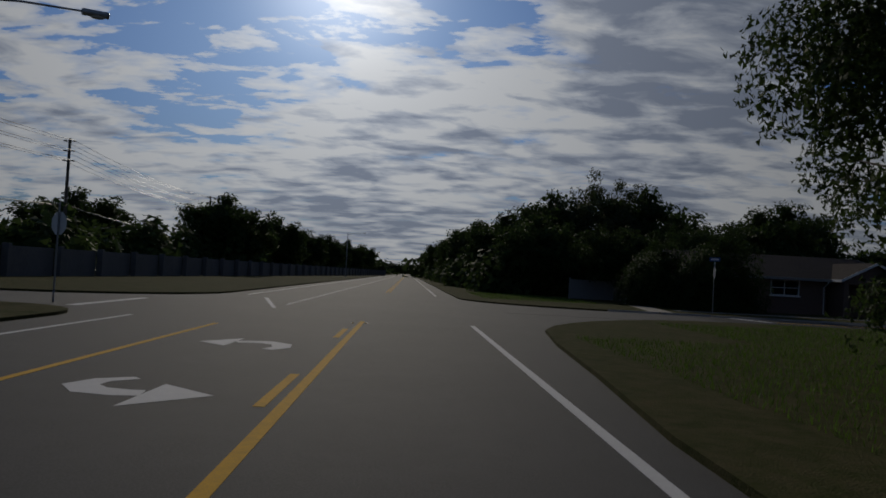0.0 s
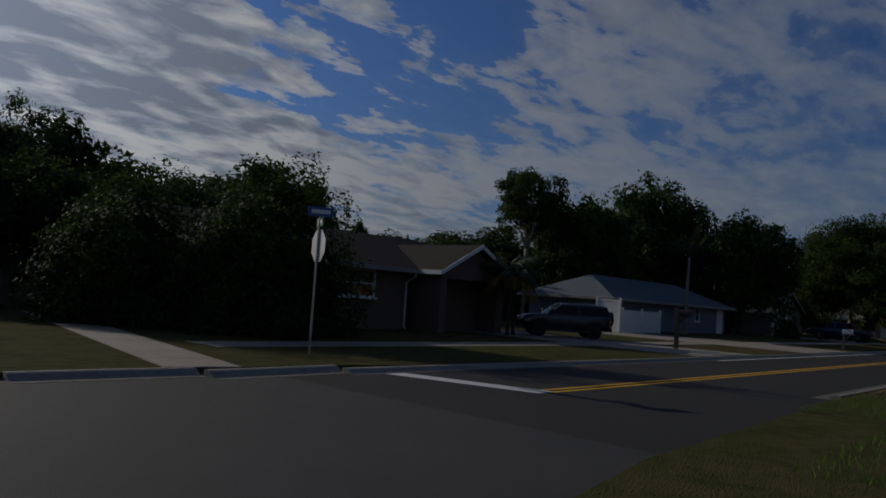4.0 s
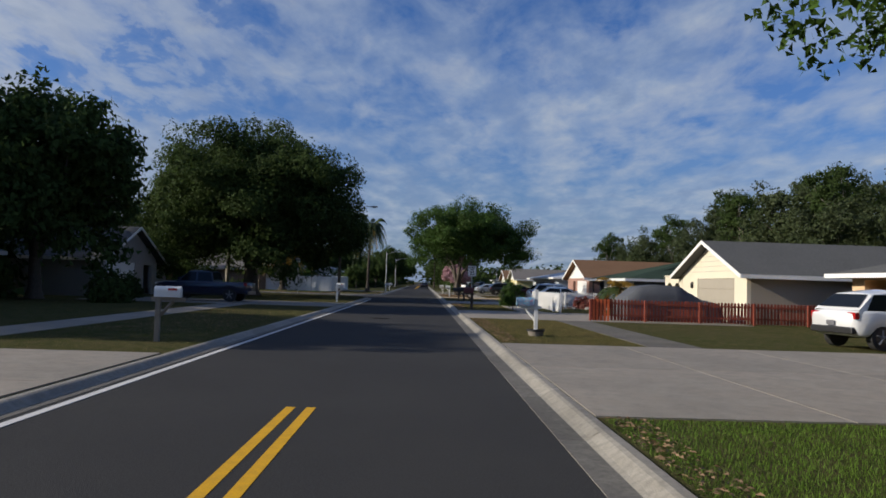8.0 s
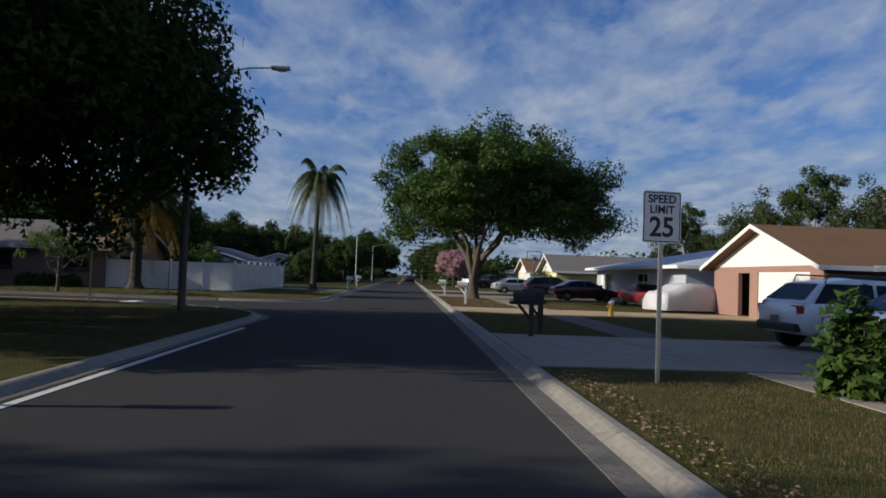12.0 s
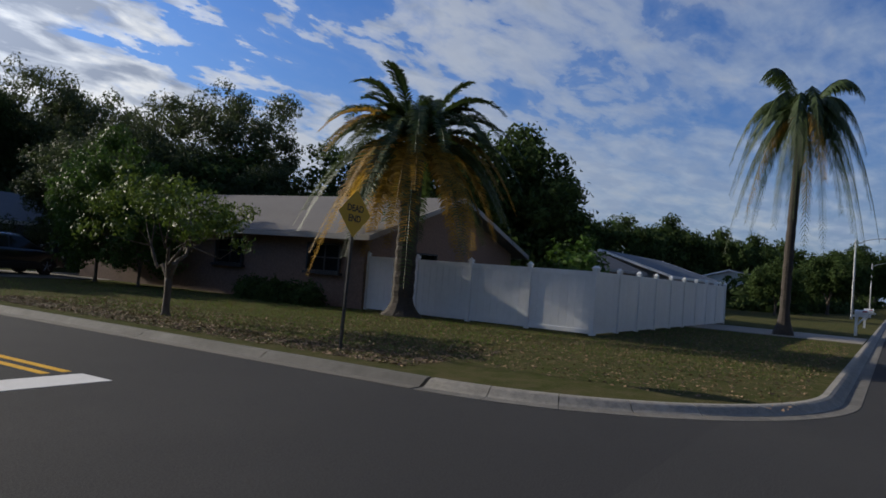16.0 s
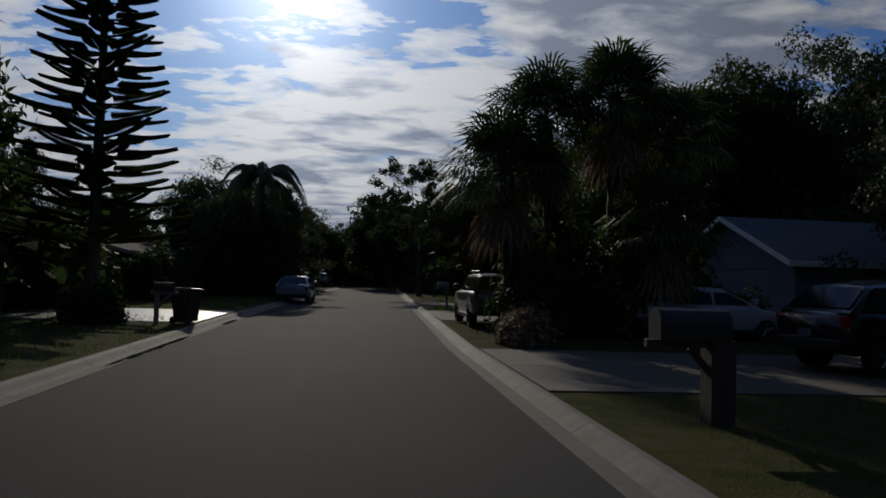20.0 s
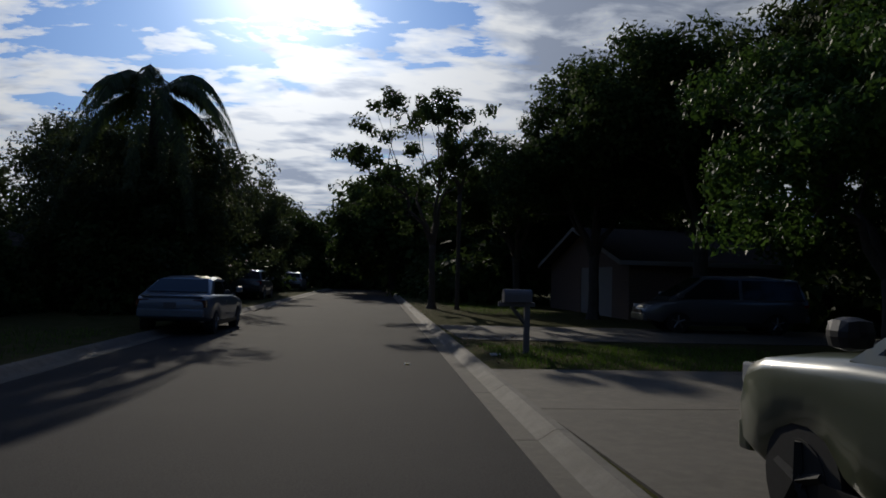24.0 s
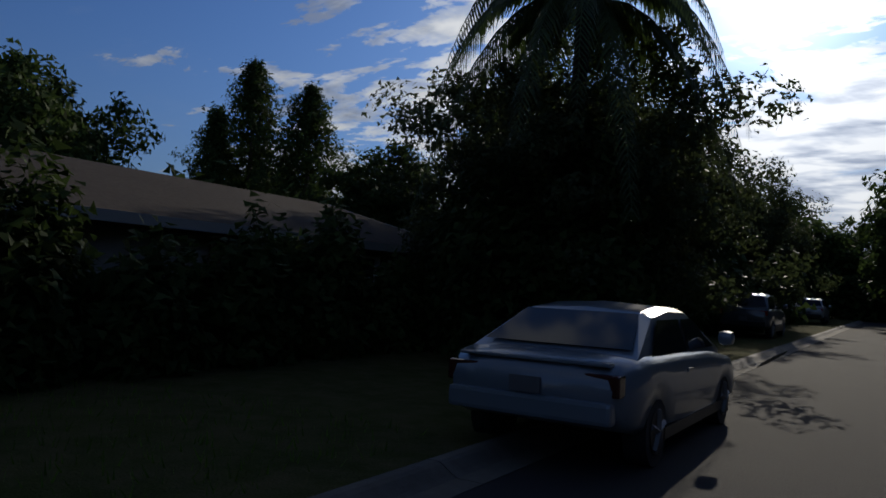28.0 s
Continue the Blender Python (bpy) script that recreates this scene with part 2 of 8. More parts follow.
M["grass"] = material("lawn", (0.06, 0.068, 0.02), 0.98, grain=[(0.12, 0.8, (0.085, 0.075, 0.032)), (0.9, 0.75, (0.034, 0.05, 0.012)), (2.6, 0.6, (0.13, 0.10, 0.055)), (7.0, 0.5, (0.10, 0.085, 0.042)), (45.0, 0.6, (0.025, 0.035, 0.01))], bump=1.0, bump_scale=35, spec=0.02)
M["yellow"] = material("yellow_paint", (0.68, 0.37, 0.02), 0.9, spec=0.12, grain=[(6.0, 0.35, (0.4, 0.24, 0.04)), (50, 0.3, (0.3, 0.2, 0.06))], bump=0.15)
M["white_line"] = material("white_road_paint", (0.62, 0.61, 0.59), 0.85, spec=0.15, grain=[(6.0, 0.3, (0.5, 0.49, 0.47)), (50, 0.3, (0.35, 0.34, 0.33))], bump=0.15)
M["white"] = material("white_paint", (0.78, 0.77, 0.74), 0.5, grain=[(1.5, 0.3, (0.66, 0.65, 0.62)), (14, 0.2, (0.6, 0.59, 0.55))], bump=0.05)
M["vinyl"] = material("white_vinyl", (0.76, 0.76, 0.74), 0.35, grain=[(0.8, 0.25, (0.62, 0.63, 0.60)), (6, 0.2, (0.55, 0.57, 0.52))], vary=0.03)
M["cream"] = material("cream_stucco", (0.66, 0.60, 0.46), 0.9, grain=[(0.7, 0.3, (0.58, 0.52, 0.40))], bump=0.3, bump_scale=60)
M["blue_grey"] = material("blue_grey_stucco", (0.16, 0.18, 0.215), 0.9, grain=[(0.7, 0.3, (0.13, 0.15, 0.18))], bump=0.3, bump_scale=60)
M["pale_blue"] = material("pale_blue_stucco", (0.40, 0.44, 0.48), 0.9, grain=[(0.7, 0.3, (0.34, 0.375, 0.41))], bump=0.3, bump_scale=60)
M["taupe"] = material("taupe_paint", (0.33, 0.295, 0.235), 0.8, grain=[(1.0, 0.3, (0.28, 0.25, 0.2))], bump=0.1)
M["croton"] = material("red_leaf", (0.16, 0.025, 0.018), 0.55, grain=[(1.5, 0.5, (0.07, 0.05, 0.015))], island=0.4, trans=0.25)
M["grey_wall"] = material("grey_stucco", (0.30, 0.285, 0.265), 0.9, grain=[(0.7, 0.3, (0.25, 0.24, 0.22))], bump=0.3, bump_scale=60)
M["peach"] = material("peach_stucco", (0.68, 0.46, 0.27), 0.9, grain=[(0.7, 0.3, (0.6, 0.4, 0.23))], bump=0.3, bump_scale=60)
M["orange"] = material("orange_paint", (0.62, 0.12, 0.035), 0.6, grain=[(1.2, 0.25, (0.52, 0.10, 0.03))], bump=0.05)
M["red_wood"] = material("red_stained_wood", (0.23, 0.045, 0.024), 0.8, grain=[(3, 0.5, (0.15, 0.032, 0.018)), (22, 0.4, (0.29, 0.08, 0.045))], bump=0.2, vary=0.25, stretch=(1, 1, 0.2))
M["yellow_wall"] = material("yellow_stucco", (0.66, 0.58, 0.27), 0.9, grain=[(0.7, 0.3, (0.6, 0.52, 0.24))], bump=0.3, bump_scale=60)
M["pink_brick"] = material("rose_brick", (0.30, 0.17, 0.13), 0.9, grain=[(2, 0.4, (0.24, 0.14, 0.11)), (14, 0.4, (0.36, 0.22, 0.17))], bump=0.3, bump_scale=20)
M["brick"] = material("brown_brick", (0.15, 0.10, 0.075), 0.9, grain=[(2, 0.4, (0.16, 0.105, 0.08)), (12, 0.5, (0.26, 0.17, 0.125))], bump=0.3, bump_scale=18)
M["dark_wood"] = material("dark_stained_wood", (0.05, 0.035, 0.025), 0.7, grain=[(8, 0.5, (0.08, 0.055, 0.04))], bump=0.2, stretch=(1, 1, 0.2))
M["grey_wood"] = material("weathered_wood", (0.22, 0.19, 0.155), 0.85, grain=[(4, 0.5, (0.15, 0.13, 0.105)), (30, 0.5, (0.3, 0.27, 0.22))], bump=0.3, stretch=(1, 1, 0.15))
M["pole_wood"] = material("pole_timber", (0.14, 0.115, 0.09), 0.9, grain=[(3, 0.5, (0.09, 0.075, 0.06))], bump=0.3, stretch=(1, 1, 0.1))
M["galv"] = material("galvanised_steel", (0.42, 0.43, 0.43), 0.45, 0.8, grain=[(9, 0.4, (0.34, 0.35, 0.35))])
M["dark_metal"] = material("dark_metal", (0.03, 0.03, 0.032), 0.5, 0.3, grain=[(9, 0.4, (0.05, 0.05, 0.05))])
M["black"] = material("black_plastic", (0.015, 0.015, 0.016), 0.45, grain=[(9, 0.4, (0.03, 0.03, 0.03))])
M["iron"] = material("worn_cast_iron", (0.012, 0.012, 0.013), 0.97, grain=[(6, 0.5, (0.02, 0.018, 0.016))], spec=0.05, bump=0.4, bump_scale=30)
M["rubber"] = material("tyre_rubber", (0.02, 0.02, 0.02), 0.85, grain=[(20, 0.4, (0.035, 0.034, 0.032))])
M["rim"] = material("alloy", (0.22, 0.22, 0.23), 0.5, 0.7)
M["chrome"] = material("chrome", (0.7, 0.7, 0.7), 0.12, 1.0)
M["glass"] = material("dark_glass", (0.012, 0.014, 0.016), 0.06, spec=0.22)
M["lamp_red"] = material("red_lens", (0.35, 0.01, 0.01), 0.2, coat=0.5)
M["lamp_dark"] = material("smoked_red_lens", (0.05, 0.008, 0.01), 0.2, coat=0.5)
M["lamp_clear"] = material("clear_lens", (0.6, 0.6, 0.58), 0.12, coat=0.6)
M["bark"] = material("bark", (0.085, 0.068, 0.053), 0.95, grain=[(3, 0.5, (0.055, 0.045, 0.036)), (14, 0.6, (0.13, 0.11, 0.09))], bump=0.8, bump_scale=16, stretch=(1, 1, 0.35), vary=0.15)
M["pale_bark"] = material("pale_bark", (0.32, 0.285, 0.225), 0.95, grain=[(2.2, 0.7, (0.20, 0.18, 0.135)), (7.0, 0.9, (0.13, 0.115, 0.088)), (11, 0.6, (0.40, 0.37, 0.31)), (30, 0.7, (0.09, 0.08, 0.062))], bump=1.0, bump_scale=22, stretch=(1, 1, 0.55))
M["palm_bark"] = material("palm_bark", (0.045, 0.036, 0.028), 0.95, grain=[(3, 0.5, (0.03, 0.024, 0.019)), (12, 0.5, (0.08, 0.065, 0.05))], bump=1.0, bump_scale=10, stretch=(0.6, 0.6, 2.2))
M["leaf"] = material("leaf", (0.05, 0.10, 0.018), 0.5, grain=[(0.35, 0.6, (0.04, 0.075, 0.016)), (1.5, 0.4, (0.085, 0.13, 0.03))], island=0.35, vary=0.12, spec=0.13, trans=0.34)
M["leaf_dark"] = material("dark_leaf", (0.045, 0.072, 0.02), 0.68, grain=[(0.35, 0.6, (0.036, 0.058, 0.017)), (1.5, 0.4, (0.066, 0.098, 0.026))], island=0.35, vary=0.15, spec=0.08, trans=0.36)
M["leaf_light"] = material("light_leaf", (0.085, 0.125, 0.02), 0.5, grain=[(0.4, 0.5, (0.085, 0.13, 0.025))], island=0.35, spec=0.2, trans=0.3)
M["leaf_grey"] = material("olive_leaf", (0.05, 0.068, 0.026), 0.6, grain=[(0.4, 0.5, (0.038, 0.052, 0.02)), (1.6, 0.4, (0.075, 0.092, 0.034))], island=0.3, vary=0.1, spec=0.2, trans=0.36)
M["palm_leaf"] = material("palm_leaf", (0.045, 0.07, 0.018), 0.55, grain=[(0.8, 0.5, (0.05, 0.08, 0.02))], island=0.3, spec=0.4, trans=0.3)
# on the date palm this gold stands in for sun glowing through the fronds
M["palm_gold"] = material("golden_palm_leaf", (0.31, 0.18, 0.025), 0.6, grain=[(0.8, 0.4, (0.22, 0.15, 0.02))], island=0.3, spec=0.3, trans=0.5)
M["palm_dead"] = material("dry_palm_leaf", (0.21, 0.15, 0.08), 0.8, grain=[(0.8, 0.5, (0.15, 0.11, 0.06))], island=0.3, trans=0.2)
M["pink"] = material("pink_blossom", (0.42, 0.24, 0.27), 0.7, grain=[(0.6, 0.5, (0.3, 0.2, 0.18))], island=0.3, trans=0.3)
M["litter"] = material("dry_leaves", (0.21, 0.13, 0.07), 0.8, grain=[(1, 0.5, (0.14, 0.085, 0.05))], island=0.4)
M["mulch"] = material("mulch", (0.17, 0.105, 0.06), 0.95, grain=[(2, 0.5, (0.12, 0.075, 0.045)), (18, 0.6, (0.25, 0.17, 0.1))], bump=0.9, bump_scale=25)


def shingles(name, base, dark, pale):
    m = material(name, base, 0.9, grain=[(0.5, 0.4, dark), (9.0, 0.5, pale)], bump=0.4, bump_scale=50, spec=0.04)
    return m


# weathered kerb, coloured darker than the others to include the shade it lies in
M["worn_shaded_kerb"] = material("weathered_shaded_kerb_concrete", (0.10, 0.092, 0.078), 0.85, grain=[(0.5, 0.7, (0.05, 0.046, 0.038)), (1.2, 0.6, (0.15, 0.14, 0.125)), (8.0, 0.5, (0.07, 0.066, 0.055))], bump=0.25, bump_scale=60, vary=0.15)
M["damp_concrete"] = material("damp_concrete", (0.24, 0.22, 0.19), 0.34, grain=[(0.6, 0.6, (0.15, 0.14, 0.12)), (5.0, 0.5, (0.19, 0.175, 0.15))], bump=0.15, bump_scale=40, vary=0.1, spec=0.6)
# stained concrete; its dark base also holds the shade over the dead-end aprons
M["stained_shaded_walk"] = material("stained_shaded_concrete", (0.10, 0.09, 0.073), 0.92, grain=[(0.6, 0.6, (0.07, 0.065, 0.05)), (6.0, 0.5, (0.14, 0.125, 0.1))], bump=0.3, bump_scale=50, vary=0.12)
M["roof_grey"] = shingles("grey_shingle", (0.10, 0.10, 0.098), (0.075, 0.075, 0.072), (0.14, 0.14, 0.135))
M["roof_dark"] = shingles("dark_brown_shingle", (0.05, 0.042, 0.037), (0.035, 0.03, 0.027), (0.075, 0.064, 0.056))
M["roof_pale"] = shingles("pale_shingle", (0.16, 0.15, 0.14), (0.125, 0.118, 0.11), (0.2, 0.19, 0.18))
M["roof_brown"] = shingles("brown_shingle", (0.17, 0.10, 0.06), (0.125, 0.075, 0.045), (0.23, 0.145, 0.09))
M["roof_green"] = shingles("green_shingle", (0.035, 0.055, 0.04), (0.025, 0.04, 0.03), (0.055, 0.08, 0.06))
M["roof_white"] = material("white_roof_coating", (0.46, 0.50, 0.56), 0.5, grain=[(0.5, 0.4, (0.36, 0.40, 0.46)), (4.0, 0.3, (0.6, 0.64, 0.68))], bump=0.2, bump_scale=12)
M["roof_blue"] = shingles("blue_grey_shingle", (0.13, 0.15, 0.17), (0.1, 0.115, 0.13), (0.18, 0.2, 0.22))

# ---------------------------------------------------------------- builders


def mesh_of(name, verts, faces, mat, smooth=False):
    d = bpy.data.meshes.new(name)
    d.from_pydata([tuple(v) for v in verts], [], faces)
    for m in (mat if isinstance(mat, (list, tuple)) else [mat]):
        d.materials.append(m)
    if smooth:
        d.polygons.foreach_set("use_smooth", [True] * len(d.polygons))
    d.update()
    return d


def part(name, bm, mat, parent, label=""):
    """Links a bmesh as one mesh object under a thing or a part."""
    d = bpy.data.meshes.new(name)
    bm.to_mesh(d)
    bm.free()
    d.materials.append(mat)
    ob = new(name, d)
    ob.parent = parent
    return tagged(ob, label)


def attach(name, data, parent, label=""):
    ob = new(name, data)
    ob.parent = parent
    return tagged(ob, label)


def thing(name, label, category, m=None, group="", kind=""):
    ob = new(name)
    ob.empty_display_size = 0.3
    if m is not None:
        ob.matrix_basis = m
    return tagged(ob, label, category, group, kind)


def box(bm, x0, x1, y0, y1, z0, z1, bevel=0.0):
    got = bmesh.ops.create_cube(bm, size=1.0, matrix=Matrix.Translation(((x0 + x1) / 2, (y0 + y1) / 2, (z0 + z1) / 2)) @ Matrix.Diagonal((x1 - x0, y1 - y0, z1 - z0, 1)))
    if bevel:
        edges = {e for v in got["verts"] for e in v.link_edges}
        bmesh.ops.bevel(bm, geom=list(edges), offset=bevel, segments=2, affect="EDGES", profile=0.6)
    return bm


def boxed(x0, x1, y0, y1, z0, z1, bevel=0.0):
    return box(bmesh.new(), x0, x1, y0, y1, z0, z1, bevel)


def rod(bm, a, b, r0, r1=None, sides=8):
    a, b = Vector(a), Vector(b)
    r1 = r0 if r1 is None else r1
    q = (b - a).to_track_quat("Z", "Y").to_matrix().to_4x4()
    bmesh.ops.create_cone(bm, cap_ends=True, segments=sides, radius1=r0, radius2=r1, depth=(b - a).length, matrix=Matrix.Translation((a + b) / 2) @ q)
    return bm


def tube_arrays(points, radii, sides, verts, faces):
    """Adds a tapered tube along points to the lists."""
    base = len(verts)
    n = len(points)
    for i, (p, r) in enumerate(zip(points, radii)):
        p = Vector(p)
        d = (Vector(points[min(i + 1, n - 1)]) - Vector(points[max(i - 1, 0)])).normalized()
        s = d.cross(Vector((0.31, 0.95, 0.05))).normalized()
        u = d.cross(s)
        for k in range(sides):
            a = 2 * math.pi * k / sides
            verts.append(p + (s * math.cos(a) + u * math.sin(a)) * r)
    for i in range(n - 1):
        for k in range(sides):
            a, b = base + i * sides + k, base + i * sides + (k + 1) % sides
            faces.append((a, b, b + sides, a + sides))
    faces.append(tuple(base + (n - 1) * sides + k for k in range(sides)))


def prism(bm, outline, z0, z1):
    """An upright block over a flat outline (x, y), counter-clockwise."""
    low = [bm.verts.new((x, y, z0)) for x, y in outline]
    top = [bm.verts.new((x, y, z1)) for x, y in outline]
    n = len(outline)
    bm.faces.new(top)
    for i in range(n):
        bm.faces.new((low[i], low[(i + 1) % n], top[(i + 1) % n], top[i]))
    return bm


def arc(cx, cy, r, a0, a1, n=10):
    return [(cx + r * math.cos(radians(a0 + (a1 - a0) * i / n)), cy + r * math.sin(radians(a0 + (a1 - a0) * i / n))) for i in range(n + 1)]

# ---------------------------------------------------------------- ground, roads, kerbs
FAR = 2500.0
LAWN = 0.09


def setting(name, bm, mat, label, category):
    ob = part(name, bm, mat, None)
    return tagged(ob, label, category, kind="structure")


setting("ground", boxed(-FAR, FAR, -FAR, FAR, -0.6, -0.05), M["grass"], "wide flat ground under the whole neighbourhood", "ground")
setting("road_main", boxed(-10.4, 4.6, -400, 1500, -0.3, 0.0), M["asphalt_old"], "worn grey asphalt of the three-lane avenue", "road")
setting("road_junction", boxed(4.6, 16.0, 33.9, 42.5, -0.3, 0.0), M["asphalt_old"], "worn asphalt in the mouth of the street", "road")
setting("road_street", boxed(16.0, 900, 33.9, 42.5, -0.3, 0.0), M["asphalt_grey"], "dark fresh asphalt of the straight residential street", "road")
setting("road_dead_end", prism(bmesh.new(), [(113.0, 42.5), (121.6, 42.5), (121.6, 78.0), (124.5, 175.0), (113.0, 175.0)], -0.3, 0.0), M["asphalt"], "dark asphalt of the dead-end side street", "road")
setting("road_opposite", boxed(-120, -10.4, 23.4, 31.5, -0.3, 0.0), M["asphalt_old"], "worn asphalt of the side road opposite", "road")


def block(name, outline, label):
    setting(name, prism(bmesh.new(), outline, -0.3, LAWN), M["grass"], label, "lawn")


# corner fillets of asphalt and the four blocks of land
block("lawn_south", [(2.6, -400), (900, -400), (900, 34.80), (25.4, 34.80), (17.0, 34.25), (15.2, 34.15), (13.2, 33.75), (11.2, 32.75), (9.3, 31.1), (7.4, 29.0), (6.1, 27.0), (5.1, 25.0), (4.3, 22.5), (3.75, 18.0), (3.3, 12.5), (2.8, 7.5), (2.6, 0.0)], "mown patchy lawns on the sunny side of the street")
block("lawn_middle", [(12.0, 42.5), (17.6, 42.4), (20.6, 41.9), (107.6, 41.9)] + arc(107.6, 47.9, 6.0, -90, 0, 10) + [(113.6, 90.0), (118.7, 260), (3.4, 260)] + arc(12.0, 51.0, 8.5, 185, 270, 12), "shaded lawns with dry patches between two streets")
block("lawn_east", [(125.0, 41.72), (900, 41.72), (900, 260), (126.14, 260), (120.62, 76.0)] + arc(125.0, 46.1, 4.4, 180, 268, 8), "corner lawns strewn with dry leaves")
block("lawn_west_near", [(-9.2, -400), (-9.2, 20.0)] + arc(-12.2, 20.0, 3.0, 0, 90, 6) + [(-300, 23.0), (-300, -400)], "dark grass verge beside the avenue")
block("lawn_west_far", [(-9.7, 44.0), (-9.7, 1400), (-300, 1400), (-300, 30.6), (-20, 30.6)] + arc(-20.0, 41.0, 10.3, -90, 0, 10), "wide dark grass verge in front of a long wall")

for name, outline in (("fillet", [(4.5, 16), (17.5, 33.95), (4.5, 34.5)]), ("fillet", [(4.5, 42), (14, 42.4), (4.5, 64), (3.4, 64)]), ("fillet", [(106, 42.4), (113.1, 42.4), (113.1, 49)]), ("fillet", [(121.5, 47), (121.5, 42.4), (126.5, 42.4)]), ("fillet", [(-10.3, 31.4), (-10.3, 46), (-22, 31.4)]), ("fillet", [(-10.3, 19), (-10.3, 23.5), (-14, 23.5)])):
    setting("road_corner", prism(bmesh.new(), outline, -0.3, -0.004), M["asphalt_old"] if outline[0][0] < 5 else M["asphalt"], "asphalt in the rounded mouth of a junction", "road")


def kerb_mesh(length, pan=0.30, mat="kerb", rise=1.0, pan_mat="gutter"):
    """A mountable concrete kerb with its gutter pan, along +y, the road on the -x side."""
    prof = [(0.0, 0.006), (pan, 0.008), (pan + 0.05, 0.03), (pan + 0.15, 0.098), (pan + 0.20, 0.115), (pan + 0.30, 0.112), (pan + 0.30, -0.2), (0.0, -0.2)]
    v = [(x, y, z * rise) for y in (0.006, length - 0.006) for x, z in prof]
    n = len(prof)
    f = [(i, (i + 1) % n, n + (i + 1) % n, n + i) for i in range(n)] + [tuple(range(n - 1, -1, -1)), tuple(range(n, 2 * n))]
    d = mesh_of("kerb_piece", v, f, [M[mat], M[pan_mat]])
    d.polygons[0].material_index = 1
    return d


KERB = kerb_mesh(3.0, 0.24)
KERB_LOW = kerb_mesh(3.0, 0.14, "kerb", 0.84)
# dead-end kerb and gutter pan, shade put into both colours
KERB_SHADED = kerb_mesh(3.0, 0.24, "worn_shaded_kerb", 1.0, "stained_shaded_walk")
KERB_WIDE = kerb_mesh(3.0, 0.28)


def kerb_run(label, path, data):
    root = thing("kerb", label, "kerb", kind="structure")
    for x, y, turn in path:
        ob = attach("kerb_piece", data, root)
        ob.matrix_basis = pose(x, y, 0.0, 0, 0, turn)
    return root


# road on the -x side of a piece that runs along +y; turned to suit each side
kerb_run("low concrete kerb and gutter along the sunny side", [(25.4 + 3 * i, 35.42, -90) for i in range(89)], KERB_WIDE)
kerb_run("low concrete kerb and gutter along the shaded side", [(17.6 + 3 * i, 41.45, 90) for i in range(1, 31)], KERB_LOW)
kerb_run("low concrete kerb at the mouth of the street", [(17.7, 41.72, 94), (14.7, 41.94, 90)], KERB)
kerb_run("low concrete kerb and gutter past the corner", [(125.0 + 3 * i, 41.16, 90) for i in range(1, 55)], KERB)
kerb_run("low concrete kerb along the dead-end street", [(120.06 + max(0.0, 0.03 * (46.15 + 3 * i - 76.0)), 46.15 + 3 * i, -1.72 if i > 9 else 0) for i in range(43)], KERB_SHADED)
kerb_run("low concrete kerb opposite on the dead-end street", [(114.1 + max(0.0, 0.03 * (50.9 + 3 * i - 90.0)), 50.9 + 3 * i, 178.28 if i > 13 else 180) for i in range(42)], KERB_SHADED)


def bent_kerb(label, cx, cy, r, a0, a1, n, pan=0.30):
    """Curved kerb pieces with open joints; the road lies outside the radius r."""
    root = thing("kerb", label, "kerb", kind="structure")
    prof = [(0.0, 0.006), (pan, 0.008), (pan + 0.05, 0.03), (pan + 0.15, 0.098), (pan + 0.20, 0.115), (pan + 0.30, 0.112), (pan + 0.30, -0.2), (0.0, -0.2)]
    m = len(prof)
    step = radians(a1 - a0) / n
    gap = 0.006 / r
    v, f = [], []
    for q in range(4):
        b = gap + (step - 2 * gap) * q / 3
        v += [((r - x) * math.cos(b), (r - x) * math.sin(b), z) for x, z in prof]
    for q in range(3):
        f += [(q * m + i, (q + 1) * m + i, (q + 1) * m + (i + 1) % m, q * m + (i + 1) % m) for i in range(m)]
    f += [tuple(range(m)), tuple(range(4 * m - 1, 3 * m - 1, -1))]
    d = mesh_of("kerb_piece", v, f, [M["kerb"], M["gutter"]])
    for q in range(3):
        d.polygons[q * m].material_index = 1
    for i in range(n):
        ob = attach("kerb_piece", d, root)
        ob.matrix_basis = pose(cx, cy, 0.0, 0, 0, a0 + (a1 - a0) * i / n)
    return root


bent_kerb("curved kerb at the corner by the yellow sign", 125.0, 46.1, 4.94, 180, 270, 8, 0.24)
bent_kerb("curved kerb at the shaded corner", 107.6, 47.9, 6.5, -90, 0, 10, 0.24)


M["water"] = material("standing_water", (0.02, 0.02, 0.02), 0.04, spec=0.5)


def puddle(x, y0, y1, w):
    """A narrow strip of standing water in the gutter, ragged at its rim."""
    rng = random.Random(int(y0))
    bm = bmesh.new()
    rows = []
    for i in range(25):
        u = i / 24
        k = w * min(1, 5 * u, 5 * (1 - u)) + 0.005
        rows.append((bm.verts.new((x - k * rng.uniform(0.3, 0.6), y0 + (y1 - y0) * u, 0.012)), bm.verts.new((x + k * rng.uniform(0.4, 0.6), y0 + (y1 - y0) * u, 0.012))))
    for a, b in zip(rows, rows[1:]):
        bm.faces.new((a[0], a[1], b[1], b[0]))
    setting("puddle", bm, M["water"], "narrow strip of standing water in the gutter", "puddle")


puddle(114.0, 71.9, 78.1, 0.16)
puddle(114.02, 82.0, 84.6, 0.15)
puddle(114.74, 112.0, 119.0, 0.14)


def paint(name, x0, x1, y0, y1, mat, label, z=0.004):
    return setting(name, boxed(x0, x1, y0, y1, -0.02, z), mat, label, "road marking")


